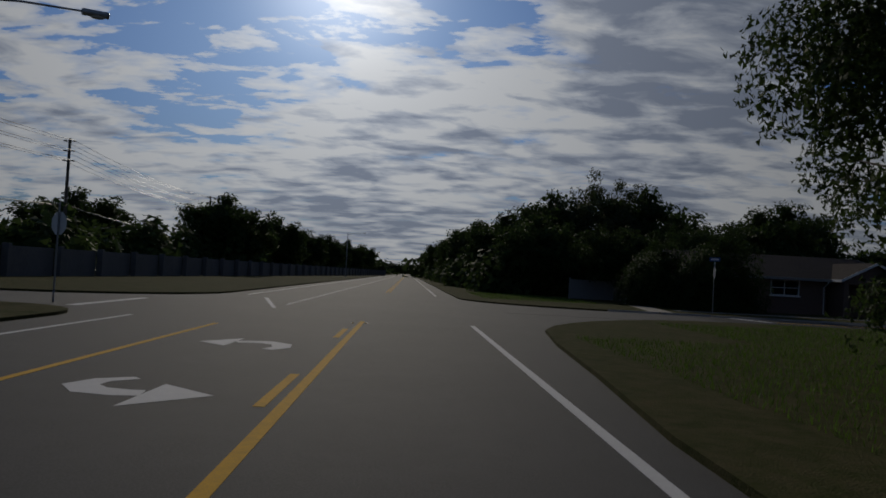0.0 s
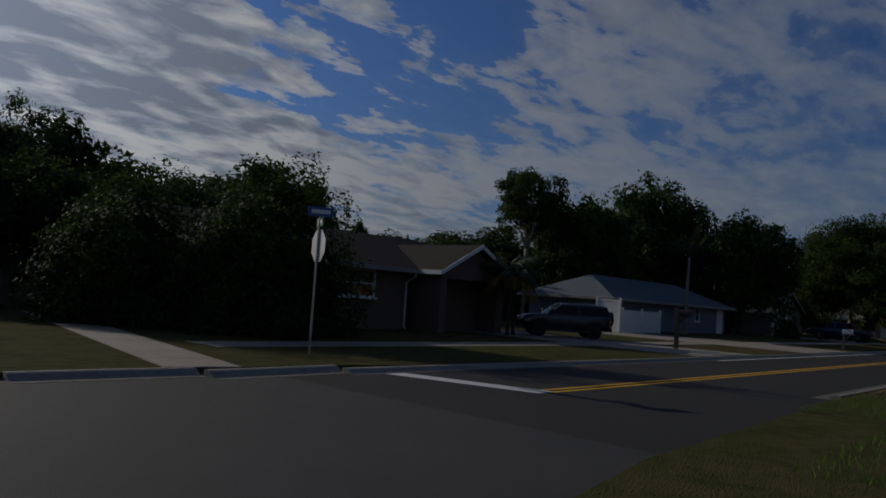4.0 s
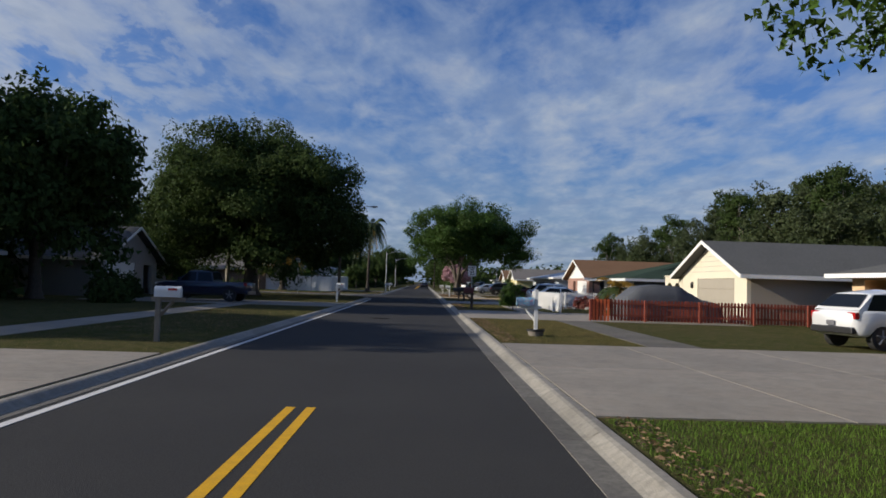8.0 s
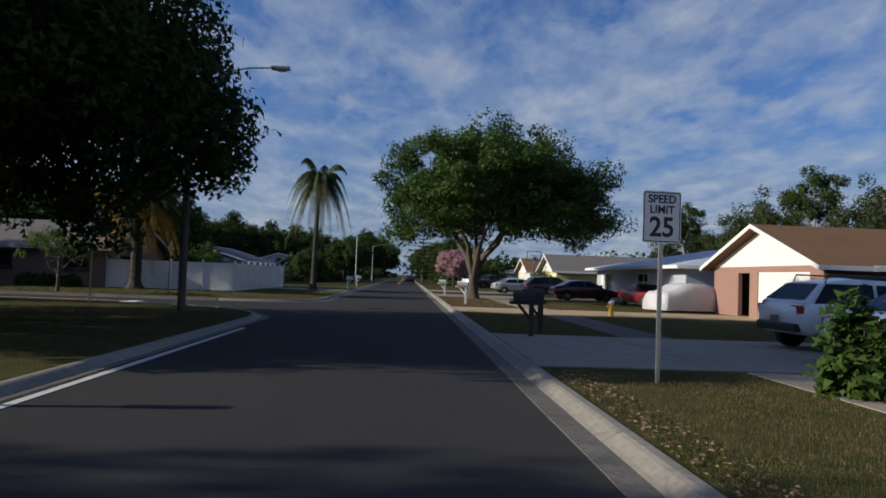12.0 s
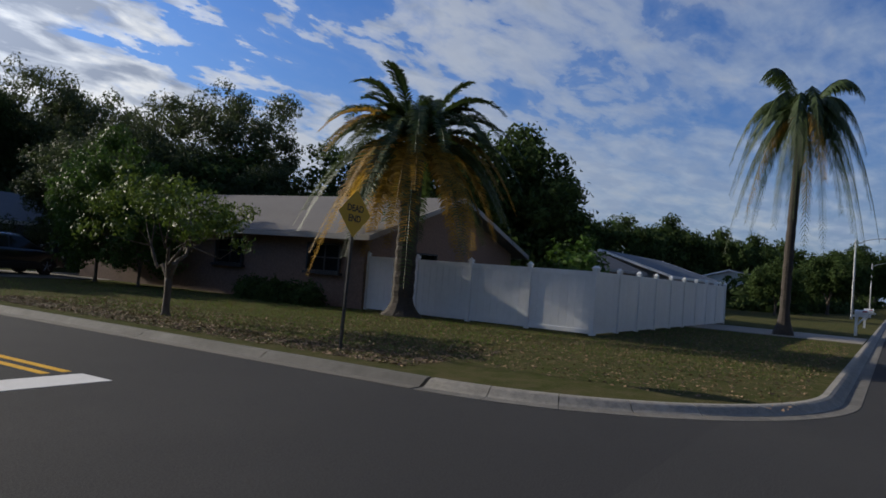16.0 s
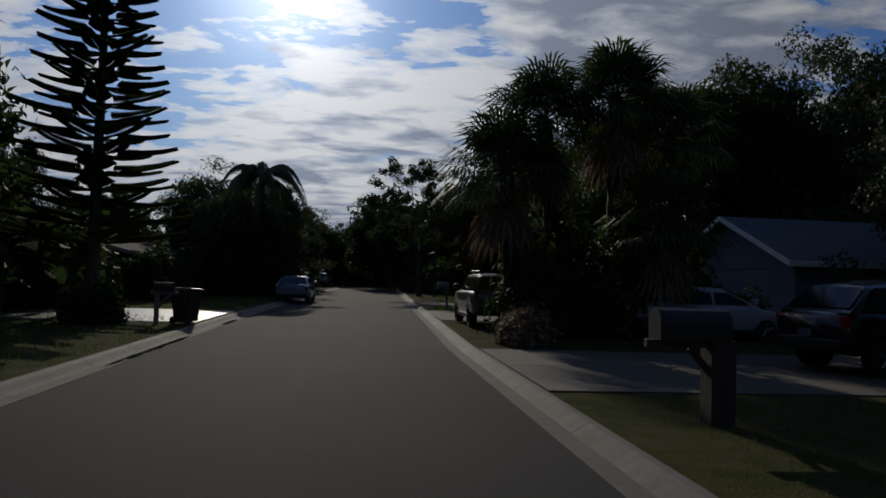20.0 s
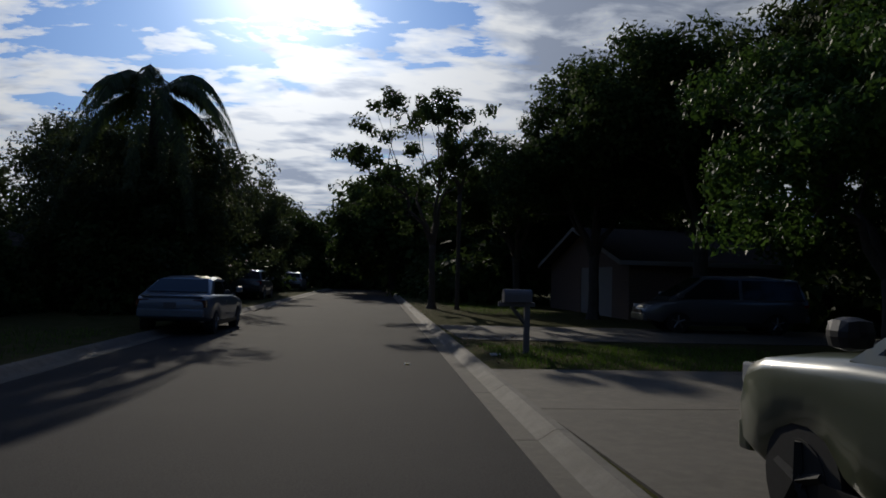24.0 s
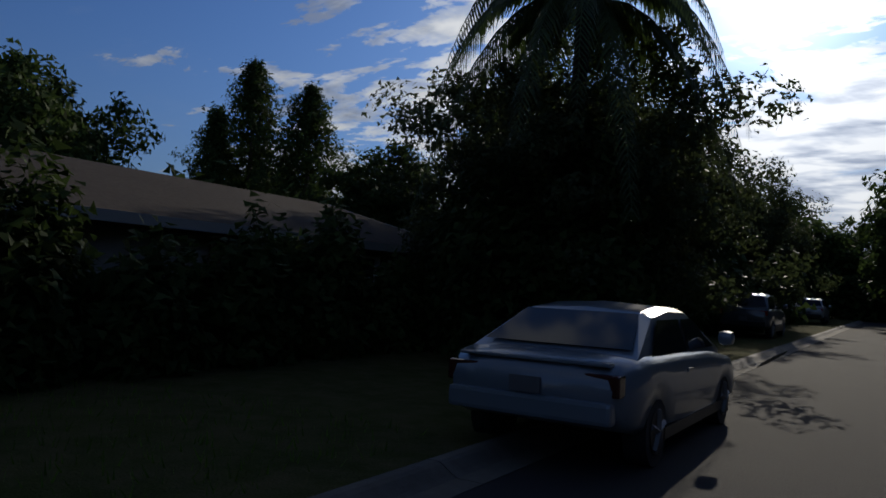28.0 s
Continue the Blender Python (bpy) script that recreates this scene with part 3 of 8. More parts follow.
paint("marking", -1.42, -1.27, -60, 23.4, M["yellow"], "solid yellow line beside the turning lane")
for i in range(7):
    paint("marking", -1.68, -1.54, 17.5 - 9 * i, 20.2 - 9 * i, M["yellow"], "short yellow dash inside the turning lane")
for x in (-1.42, -1.66):
    paint("marking", x, x + 0.13, 58, 700, M["yellow"], "yellow line running into the distance")
paint("marking", -5.1, -4.97, -60, 20.0, M["yellow"], "solid yellow line on the far side of the turning lane")
paint("marking", -5.1, -4.97, 31.5, 700, M["white_line"], "white line of the opposite lane")
paint("marking", 2.1, 2.25, -60, 23.9, M["white_line"], "white edge line by the grass")
paint("marking", 2.05, 2.2, 54.0, 700, M["white_line"], "white edge line continuing past the junction")
paint("marking", -7.9, -7.76, -60, 21.5, M["white_line"], "white edge line of the opposite lane")
paint("marking", -8.6, -8.45, 40.0, 700, M["white_line"], "white edge line running into the distance")
chev = bmesh.new()
prism(chev, [(-5.1, 28.5), (-4.95, 28.5), (-6.9, 37.2), (-7.1, 37.2)], -0.02, 0.004)
setting("marking", chev, M["white_line"], "slanting white line at the end of the turning lane", "road marking")
paint("marking", -10.95, -10.6, 24.3, 31.0, M["white_line"], "white stop line of the side road")
for y in (38.22, 38.48):
    paint("marking", 19.6, 51.0, y, y + 0.12, M["yellow"], "double yellow centre line of the street")
    paint("marking", 200, 420, y, y + 0.12, M["yellow"], "double yellow centre line far down the street")
bar = bmesh.new()
prism(bar, [(19.2, 38.3), (19.75, 38.3), (18.75, 42.1), (18.2, 42.1)], -0.02, 0.005)
setting("marking", bar, M["white_line"], "white stop bar across one lane", "road marking")
paint("marking", 35.0, 104.0, 41.22, 41.34, M["white_line"], "thin white edge line by the gutter", 0.008)
for x in (116.95, 117.22):
    paint("marking", x, x + 0.12, 49.3, 62.9, M["yellow"], "double yellow line at the mouth of the dead-end street")
bar = bmesh.new()
prism(bar, [(114.3, 48.5), (117.35, 48.5), (117.35, 49.1), (114.3, 49.1)], -0.02, 0.005)
setting("marking", bar, M["white_line"], "white stop bar at the side street", "road marking")


def turn_arrow(path, head, label):
    """A curved turn arrow: a bent stem of growing width and a broad head."""
    pts = [Vector(p[:2]) for p in path]
    rows = []
    for i, p in enumerate(path):
        d = (pts[min(i + 1, len(pts) - 1)] - pts[max(i - 1, 0)]).normalized()
        n = Vector((-d.y, d.x)) * p[2]
        rows.append((pts[i] + n, pts[i] - n))
    v = [(q.x, q.y, 0.004) for r in rows for q in r] + [(x, y, 0.004) for x, y in head]
    f = [(2 * i, 2 * i + 1, 2 * i + 3, 2 * i + 2) for i in range(len(rows) - 1)] + [(2 * len(rows), 2 * len(rows) + 1, 2 * len(rows) + 2)]
    bm = bmesh.new()
    vs = [bm.verts.new(p) for p in v]
    for q in f:
        bm.faces.new([vs[i] for i in q])
    bmesh.ops.recalc_face_normals(bm, faces=bm.faces)
    for face in bm.faces:
        if face.normal.z < 0:
            face.normal_flip()
    setting("marking", bm, M["white_line"], label, "road marking")


turn_arrow([(-3.55, 10.15, 0.10), (-3.9, 9.85, 0.16), (-4.0, 9.45, 0.22), (-3.75, 9.1, 0.24), (-3.35, 9.0, 0.22), (-3.09, 9.03, 0.2)], [(-3.05, 9.75), (-3.1, 8.15), (-2.25, 9.05)], "white curved arrow pointing across the turning lane")
turn_arrow([(-2.62, 14.3, 0.12), (-2.42, 14.75, 0.18), (-2.5, 15.3, 0.22), (-2.85, 15.6, 0.24), (-3.2, 15.55, 0.2), (-3.455, 15.42, 0.18)], [(-3.45, 16.2), (-3.5, 14.6), (-4.15, 15.2)], "white curved arrow of the turning lane, turned the other way")


def slab(x0, x1, y0, y1, label, mat="concrete", joint=3.0, along="y"):
    """Driveway or walk: concrete flags with open joints, each a part."""
    root = thing("driveway" if along == "y" else "sidewalk", label, "driveway" if along == "y" else "sidewalk", kind="structure")
    lo, hi = (y0, y1) if along == "y" else (x0, x1)
    n = max(1, round((hi - lo) / joint))
    for i in range(n):
        a, b = lo + (hi - lo) * i / n + 0.012, lo + (hi - lo) * (i + 1) / n - 0.012
        if along == "y":
            cols = 2 if x1 - x0 > 5 else 1
            for c in range(cols):
                u, v = x0 + (x1 - x0) * c / cols + 0.01, x0 + (x1 - x0) * (c + 1) / cols - 0.01
                part("flag", boxed(u, v, a, b, -0.2, LAWN + 0.022), M[mat], root)
        else:
            part("flag", boxed(a, b, y0, y1, -0.2, LAWN + 0.016), M[mat], root)
    return root


slab(50.3, 60.8, 19.0, 34.82, "broad pale concrete driveway, two cars wide, stained")
slab(74.3, 83.4, 22.0, 34.82, "pale concrete driveway of the house with arches")
slab(96.6, 103.4, 22.5, 34.82, "concrete driveway with two white cars")
slab(114.6, 119.6, 20.5, 34.82, "sunlit tan concrete driveway", "tan_concrete")
slab(136.5, 143.5, 22.0, 34.82, "concrete driveway with dark cars")
slab(153.0, 159.0, 22.0, 34.82, "concrete driveway further along")
slab(34.6, 40.2, 41.93, 57.0, "wide concrete driveway in front of the blue-grey garage")
slab(47.8, 56.0, 41.93, 57.0, "concrete driveway beside a dry grass island")
slab(82.7, 89.6, 41.93, 56.0, "shaded concrete driveway with a dark pickup")
slab(142.6, 147.6, 41.74, 60.0, "bright white concrete driveway beyond the fence")
# the next two driveways have their shade put into the concrete colour
slab(120.97, 129.5, 85.6, 93.0, "stained concrete apron of a driveway, darkened for its shade", "stained_shaded_walk", joint=3.6)
slab(120.64, 134.0, 69.4, 75.2, "shaded driveway with a black car", "stained_shaded_walk", joint=3.0)
slab(104.0, 113.4, 81.4, 88.2, "wet bright concrete driveway", "damp_concrete", joint=2.0)
slab(20.0, 50.2, 29.5, 30.7, "narrow stained concrete sidewalk through the lawn", "stained_shaded_walk", joint=1.5, along="x")
slab(60.9, 74.2, 29.4, 30.9, "narrow stained concrete sidewalk past the red fence", "stained_shaded_walk", joint=1.5, along="x")
slab(83.5, 96.5, 29.9, 31.3, "concrete sidewalk along the white picket fence", joint=1.5, along="x")
slab(103.5, 114.5, 30.0, 31.4, "shaded concrete sidewalk", "stained_shaded_walk", joint=1.5, along="x")
slab(119.7, 136.4, 30.0, 31.4, "concrete sidewalk beside the mulched tree", joint=1.5, along="x")
slab(17.4, 34.5, 46.2, 47.7, "concrete sidewalk before the corner house", joint=1.5, along="x")
slab(40.3, 47.7, 46.6, 48.1, "concrete sidewalk across the dry island", joint=1.5, along="x")
slab(56.1, 82.6, 46.6, 48.1, "concrete sidewalk beside the mailbox", joint=1.5, along="x")
walk_side = slab(14.2, 15.6, 42.45, 60.0, "concrete sidewalk beside the avenue", joint=1.5)
walk_side.matrix_basis = pose(14.9, 42.4, 0, 0, 0, -11) @ pose(-14.9, -42.4, 0)

# ---------------------------------------------------------------- trees


def leaf_mesh(name, centres, sizes, mat, rng, flat=0.0, long=1.6, away=None):
    """One crown of small pointed leaves, three at each centre, their faces turned away from the clump."""
    n = len(centres)
    near = np.repeat(np.asarray(sizes, float), 3)
    c = np.repeat(np.asarray(centres, float), 3, axis=0) + rng.normal(size=(3 * n, 3)) * near[:, None] * 0.6
    s = near * rng.uniform(0.55, 1.05, 3 * n)
    face = rng.normal(size=(3 * n, 3)) * 0.55
    if away is not None:
        face += np.repeat(away, 3, axis=0) * 0.9 + [0, 0, 0.25]
    face /= np.linalg.norm(face, axis=1, keepdims=True)
    d = np.cross(face, rng.normal(size=(3 * n, 3)))
    d[:, 2] *= 1 - flat
    d /= np.linalg.norm(d, axis=1, keepdims=True)
    e = np.cross(face, d)
    e /= np.linalg.norm(e, axis=1, keepdims=True)
    a, b = d * (s * long / 2)[:, None], e * (s / 2)[:, None]
    v = np.stack([c - a + b, c - a * 0.6 - b, c + a], 1).reshape(-1, 3)
    f = np.arange(len(v)).reshape(-1, 3)
    m = bpy.data.meshes.new(name)
    m.from_pydata(v.tolist(), [], f.tolist())
    m.materials.append(mat)
    return m


def crown_points(rng, rx, ry, rz, cz, clumps, per, spread, bottom=-0.55, core=0.35, square=2.7):
    """Centres of leaves: clumps set unevenly over a squashed dome, with gaps."""
    pts, ways = [], []
    mid = []
    while len(mid) < clumps:
        p = rng.normal(size=3)
        p /= np.linalg.norm(p)
        if p[2] < bottom:
            continue
        r = rng.uniform(core, 1.0) ** 0.45
        k_ = (math.hypot(p[0], p[1]) ** square + abs(p[2]) ** square) ** (1 / square)
        p = p / k_
        lump = 1 + 0.16 * math.sin(3.1 * p[0] + 5.3 * p[1] + 2.2 * p[2]) + 0.1 * math.sin(7.0 * p[1] - 4.0 * p[2])
        mid.append(p * r * lump)
    for p in mid:
        k = int(per * rng.uniform(0.6, 1.4))
        q = rng.normal(size=(k, 3))
        q /= np.linalg.norm(q, axis=1, keepdims=True)
        q *= (rng.uniform(0.25, 1.0, k) ** 0.5 * spread * rng.uniform(0.7, 1.3))[:, None] * np.array([1, 1, 0.72])
        pts.append(p * np.array([rx, ry, rz]) + np.array([0, 0, cz]) + q)
        way = q / np.linalg.norm(q, axis=1, keepdims=True) + 0.5 * p / np.linalg.norm(p)
        ways.append(way / np.linalg.norm(way, axis=1, keepdims=True))
    return np.concatenate(pts), np.concatenate(ways), [p * np.array([rx, ry, rz]) + np.array([0, 0, cz]) for p in mid]


def limb_mesh(name, rng, trunk_h, trunk_r, targets, mat, lean=(0, 0), forks=3, wobble=0.25):
    """A tapered trunk that forks into limbs, which reach for some of the crown's clumps."""
    verts, faces = [], []
    top = Vector((lean[0], lean[1], trunk_h))
    pts, radii = [], []
    for i in range(15):
        u = i / 14
        pts.append(Vector((lean[0] * u * u + trunk_r * 0.10 * math.sin(5 * u + 1), lean[1] * u * u + trunk_r * 0.10 * math.sin(6 * u), -0.25 + (trunk_h + 0.25) * u)))
        radii.append(trunk_r * (0.97 - 0.09 * u + 0.6 * math.exp(-max(0.0, pts[-1].z) / (trunk_r * 0.9)) + (0.12 * max(0.0, u - 0.8) / 0.2)))
    tube_arrays(pts, radii, 16, verts, faces)
    for v in verts:
        a = math.atan2(v.y, v.x)
        swell = 1 + 0.05 * math.sin(3 * a + 1.7 * v.z) + 0.035 * math.sin(5 * a - 3.1 * v.z) + 0.02 * math.sin(9 * a + 7 * v.z) + 0.10 * math.cos(4 * a + 0.6) * math.exp(-max(0.0, v.z) / (trunk_r * 1.2))
        v.x, v.y = v.x * swell, v.y * swell
    hubs = []
    for k in range(forks):
        a = 2 * math.pi * (k + rng.uniform(-0.25, 0.25)) / forks
        group = [t for t in targets if math.cos(math.atan2(t[1] - lean[1], t[0] - lean[0]) - a) > 0.35] or list(targets)
        mean = Vector(np.mean(group, axis=0))
        hub = top + (mean - top) * 0.52 + Vector(rng.normal(size=3)) * wobble
        mids = [top - Vector((0, 0, trunk_r * 0.6)), top + (hub - top) * 0.35 + Vector((0, 0, (hub - top).length * 0.06)), top + (hub - top) * 0.7 + Vector(rng.normal(size=3)) * wobble * 0.6, hub]
        tube_arrays(mids, [trunk_r * 0.72, trunk_r * 0.58, trunk_r * 0.46, trunk_r * 0.36], 7, verts, faces)
        hubs.append((hub, trunk_r * 0.36))
    order = list(range(len(targets)))
    rng.shuffle(order)
    for j in order[: 26]:
        t = Vector(targets[j])
        hub, r = min(hubs, key=lambda h: (h[0] - t).length)
        mid = hub + (t - hub) * 0.5 + Vector(rng.normal(size=3)) * wobble + Vector((0, 0, -0.15))
        tube_arrays([hub, hub + (mid - hub) * 0.5, mid, t], [r * 0.7, r * 0.5, r * 0.32, r * 0.12], 5, verts, faces)
    return mesh_of(name, verts, faces, mat, smooth=True)


def tree_kind(seed, rx, ry, rz, cz, trunk_h, trunk_r, clumps, per, leaf, spread, leaf_mat, bark_mat, label, category="tree", bottom=-0.55, core=0.35, forks=3, lean=(0, 0), flat=0.0, square=2.7, shift=(0, 0)):
    rng = np.random.default_rng(seed)
    pts, ways, mids = crown_points(rng, rx, ry, rz, cz, clumps, per, spread, bottom, core, square)
    off = np.array([shift[0], shift[1], 0.0])
    pts, mids = pts + off, [p + off for p in mids]
    root = thing("tree", label, category)
    attach("trunk", limb_mesh("trunk", rng, trunk_h, trunk_r, mids, bark_mat, lean, forks), root)
    attach("crown", leaf_mesh("crown", pts, np.full(len(pts), leaf), leaf_mat, rng, flat, away=ways), root)
    return root


def plant(proto, spots, label="", group=""):
    """Sets copies of a tree: (x, y, scale, turn[, height scale]); the first call sets the tree itself."""
    for s in spots:
        x, y, k, turn = s[:4]
        tall = s[4] if len(s) > 4 else 1.0
        ob = proto if proto.name not in PLANTED else copy_thing(proto, Matrix.Identity(4))
        PLANTED.add(ob.name)
        ob.matrix_basis = pose(x, y, LAWN, 0, 0, turn) @ Matrix.Diagonal((k, k, k * tall, 1))
        tagged(ob, label, group=group)


PLANTED = set()
oak_a = tree_kind(11, 5.4, 5.2, 3.9, 5.9, 2.0, 0.34, 300, 32, 0.28, 0.95, M["leaf_dark"], M["bark"], "broad dark live oak with a dense crown", forks=4, bottom=-0.85, core=0.1)
oak_b = tree_kind(12, 4.8, 5.0, 4.6, 5.4, 1.7, 0.30, 290, 32, 0.28, 0.95, M["leaf_dark"], M["bark"], "dense dark oak", bottom=-0.95, core=0.1)
leafy = tree_kind(13, 5.2, 5.2, 3.8, 6.6, 2.4, 0.28, 240, 24, 0.34, 0.95, M["leaf"], M["bark"], "round green shade tree", forks=4, bottom=-0.8, core=0.15)
airy = tree_kind(14, 4.8, 4.6, 3.6, 6.2, 2.6, 0.22, 150, 46, 0.19, 0.8, M["leaf_grey"], M["bark"], "thin-leaved grey-green oak with gaps in its crown", forks=4, core=0.15, bottom=-0.75)
pine = tree_kind(15, 3.2, 3.0, 3.0, 10.6, 6.6, 0.2, 50, 60, 0.2, 0.75, M["leaf_dark"], M["pale_bark"], "tall pine with a high open crown", bottom=-0.8, core=0.15, forks=4)
far_oak = tree_kind(17, 5.2, 5.2, 4.2, 5.6, 1.8, 0.32, 230, 26, 0.36, 1.0, M["leaf_dark"], M["bark"], "dark tree some way off", bottom=-0.95, core=0.2)
far_leafy = tree_kind(18, 5.2, 5.2, 3.8, 6.4, 2.2, 0.28, 210, 26, 0.34, 1.0, M["leaf_dark"], M["bark"], "green tree some way off", bottom=-0.85, core=0.2)
small = tree_kind(16, 1.8, 1.7, 1.0, 2.25, 0.85, 0.085, 50, 40, 0.075, 0.34, M["leaf_light"], M["bark"], "small young tree with light green leaves", forks=4, core=0.2)
great_oak = tree_kind(21, 8.3, 8.0, 5.2, 7.2, 2.4, 0.55, 760, 110, 0.17, 1.15, M["leaf_dark"], M["bark"], "huge dark live oak", forks=5, bottom=-0.85, core=0.06)
laurel = tree_kind(282, 7.5, 7.0, 4.2, 7.5, 1.7, 0.34, 560, 80, 0.17, 1.0, M["leaf"], M["bark"], "broad green shade tree", shift=(1.3, -0.75), forks=6, bottom=-0.66, core=0.1, square=3.2)
pale = tree_kind(23, 4.9, 4.7, 3.75, 6.95, 3.2, 0.285, 340, 150, 0.085, 0.70, M["leaf"], M["pale_bark"], "tall shade tree with a pale trunk", forks=5, bottom=-0.78, core=0.3, shift=(0.3, -0.6), lean=(0.05, 0.12))
sparse = tree_kind(24, 3.5, 3.3, 3.5, 7.0, 3.0, 0.17, 84, 40, 0.15, 0.40, M["leaf_dark"], M["bark"], "thin tall tree with open branches", forks=5, core=0.25, bottom=-0.8, shift=(-1.0, 0.0))
leader = tree_kind(35, 1.25, 1.2, 2.1, 8.3, 5.6, 0.11, 24, 40, 0.15, 0.36, M["leaf_dark"], M["bark"], "slender stem with small tufts of leaves", forks=3, core=0.25, bottom=-0.8)
canopy = tree_kind(37, 5.2, 5.0, 3.1, 7.1, 3.2, 0.27, 330, 84, 0.15, 0.9, M["leaf_dark"], M["bark"], "dark oak with a high spreading crown", forks=5, bottom=-0.5, core=0.1)
thicket = tree_kind(38, 1.9, 1.8, 2.3, 2.9, 0.9, 0.07, 130, 60, 0.10, 0.5, M["leaf"], M["bark"], "slender leafy stems", forks=6, bottom=-0.9, core=0.1)
fine = tree_kind(36, 3.3, 3.2, 2.6, 4.2, 1.7, 0.17, 190, 80, 0.11, 0.6, M["leaf"], M["bark"], "small green shade tree", forks=4, bottom=-0.8, core=0.15)
yard_tree = tree_kind(27, 0.6, 0.58, 0.62, 1.05, 0.4, 0.028, 46, 40, 0.06, 0.17, M["leaf"], M["bark"], "small leafy tree, bushy almost to the ground", forks=3, core=0.1, bottom=-0.95)
veil = tree_kind(26, 4.9, 4.7, 4.4, 5.3, 1.4, 0.24, 230, 84, 0.15, 0.95, M["leaf_grey"], M["bark"], "dense small-leaved dark oak", forks=5, core=0.1, bottom=-0.95)
hanging = tree_kind(34, 4.9, 4.7, 4.4, 5.3, 1.4, 0.24, 330, 150, 0.085, 0.85, M["leaf_dark"], M["bark"], "oak whose branches hang over the verge", forks=5, core=0.1, bottom=-0.95)
lacy = tree_kind(29, 4.9, 4.7, 4.4, 5.3, 1.6, 0.26, 220, 76, 0.13, 0.75, M["leaf_grey"], M["bark"], "open-crowned small-leaved oak", forks=6, core=0.3, bottom=-0.8)
blossom = tree_kind(25, 2.6, 2.6, 2.0, 3.4, 1.2, 0.14, 90, 34, 0.22, 0.6, M["pink"], M["bark"], "small tree in pale pink blossom", category="tree", bottom=-0.7)

plant(great_oak, [(103.2, 51.2, 1.06, 10, 1.0)], "huge dark live oak spreading over the lawn")
plant(hanging, [(11.0, 9.4, 1.1, 280, 1.05)], "oak whose branches hang over the verge of the avenue")
plant(pale, [(45.4, 31.35, 1.0, 0)], "tall shade tree with a pale forked trunk on the lawn")
plant(laurel, [(133.4, 32.6, 0.98, 300, 0.94)], "broad green shade tree with several stems")
# along the avenue, right
plant(far_oak, [(11.5, 88.0, 0.86, 0), (10.5, 112.0, 0.92, 90), (9.5, 128.0, 0.8, 150), (10.5, 146.0, 0.95, 20), (11.0, 168.0, 0.95, 70), (10.0, 196.0, 1.0, 120), (10.5, 230.0, 1.05, 10), (11.0, 275.0, 1.1, 60), (11.5, 330.0, 1.2, 0)], "dark tree of the row along the avenue", "row of trees by the avenue")
plant(far_oak, [(19.0, 96.0, 1.15, 60, 1.05), (13.0, 74.0, 0.75, 30), (30.0, 92.0, 1.2, 140, 1.05), (44.0, 84.0, 1.1, 20), (20.0, 118.0, 1.2, 100), (35.0, 72.0, 0.9, 0)], "dark oak behind the corner house", "oaks behind the corner")
plant(airy, [(24.4, 91.9, 1.3, 40, 1.12)], "airy oak rising above its neighbours")
# along the avenue, left
plant(far_oak, [(-42.0, 94.0, 1.2, 10, 0.75), (-54.0, 88.0, 0.85, 60), (-27.5, 111.5, 1.28, 120, 0.84), (-27.0, 150.0, 1.05, 0), (-26.0, 185.0, 1.0, 50), (-25.0, 230.0, 1.1, 90), (-24.0, 290.0, 1.2, 140), (-23.0, 360.0, 1.3, 30)], "dark tree behind the long wall", "trees beyond the wall")
# behind the shaded houses
plant(oak_a, [(64.5, 65.8, 0.85, 0, 1.3), (71.0, 69.2, 1.0, 70, 0.86), (55.0, 78.0, 1.1, 130, 0.62), (80.5, 67.0, 1.1, 30, 1.36), (81.8, 57.8, 0.98, 200, 1.15), (97.0, 78.0, 1.1, 90, 1.0), (18.5, 64.5, 0.7, 40, 0.9), (27.0, 69.0, 0.8, 10, 0.9)], "dark oak behind the shaded houses", "oaks behind the shaded houses")
plant(oak_b, [(69.0, 80.0, 1.3, 15, 0.66), (90.0, 82.0, 1.35, 50), (100.0, 84.0, 1.2, 120), (46.0, 72.0, 0.9, 0, 0.6)], "dense oak behind the shaded houses", "oaks behind the shaded houses")
plant(pine, [(108.5, 54.5, 0.98, 10)], "tall pine above the oaks")
# two pines added for the shadow band they throw across the street
plant(pine, [(58.3, 67.2, 0.92, 50), (60.2, 68.6, 0.96, 140)], "tall pine added behind the blue-grey house to shade the road", "pines behind the shaded houses")
plant(oak_b, [(143.0, 76.0, 1.0, 0, 0.72), (149.0, 67.5, 1.1, 60, 0.8), (146.7, 58.6, 0.82, 30, 1.06), (168.0, 72.0, 1.0, 120)], "dark tree behind the brick houses", "trees behind the brick houses")
plant(far_leafy, [(176.0, 49.0, 0.4, 0), (200.0, 47.0, 0.6, 60), (222.0, 48.0, 0.7, 120), (250.0, 47.0, 1.0, 30), (285.0, 48.0, 1.1, 0), (330.0, 47.0, 1.2, 80), (390.0, 47.0, 1.3, 20)], "green street tree further along", "street trees far along")
plant(far_leafy, [(210.0, 28.0, 0.72, 10), (238.0, 29.0, 0.8, 70), (262.0, 28.0, 0.9, 130), (300.0, 29.0, 1.0, 20), (350.0, 29.0, 1.15, 60), (410.0, 29.0, 1.3, 0)], "green tree on the sunny side further along", "street trees far along")
plant(far_oak, [(178.0, 76.0, 0.9, 0), (188.0, 72.0, 0.95, 60), (198.0, 69.0, 0.9, 130), (208.0, 66.0, 1.0, 30), (220.0, 62.0, 0.95, 80), (236.0, 60.0, 1.0, 10), (252.0, 58.0, 1.05, 100)], "dark tree behind the roofs along the street", "trees behind the far roofs")
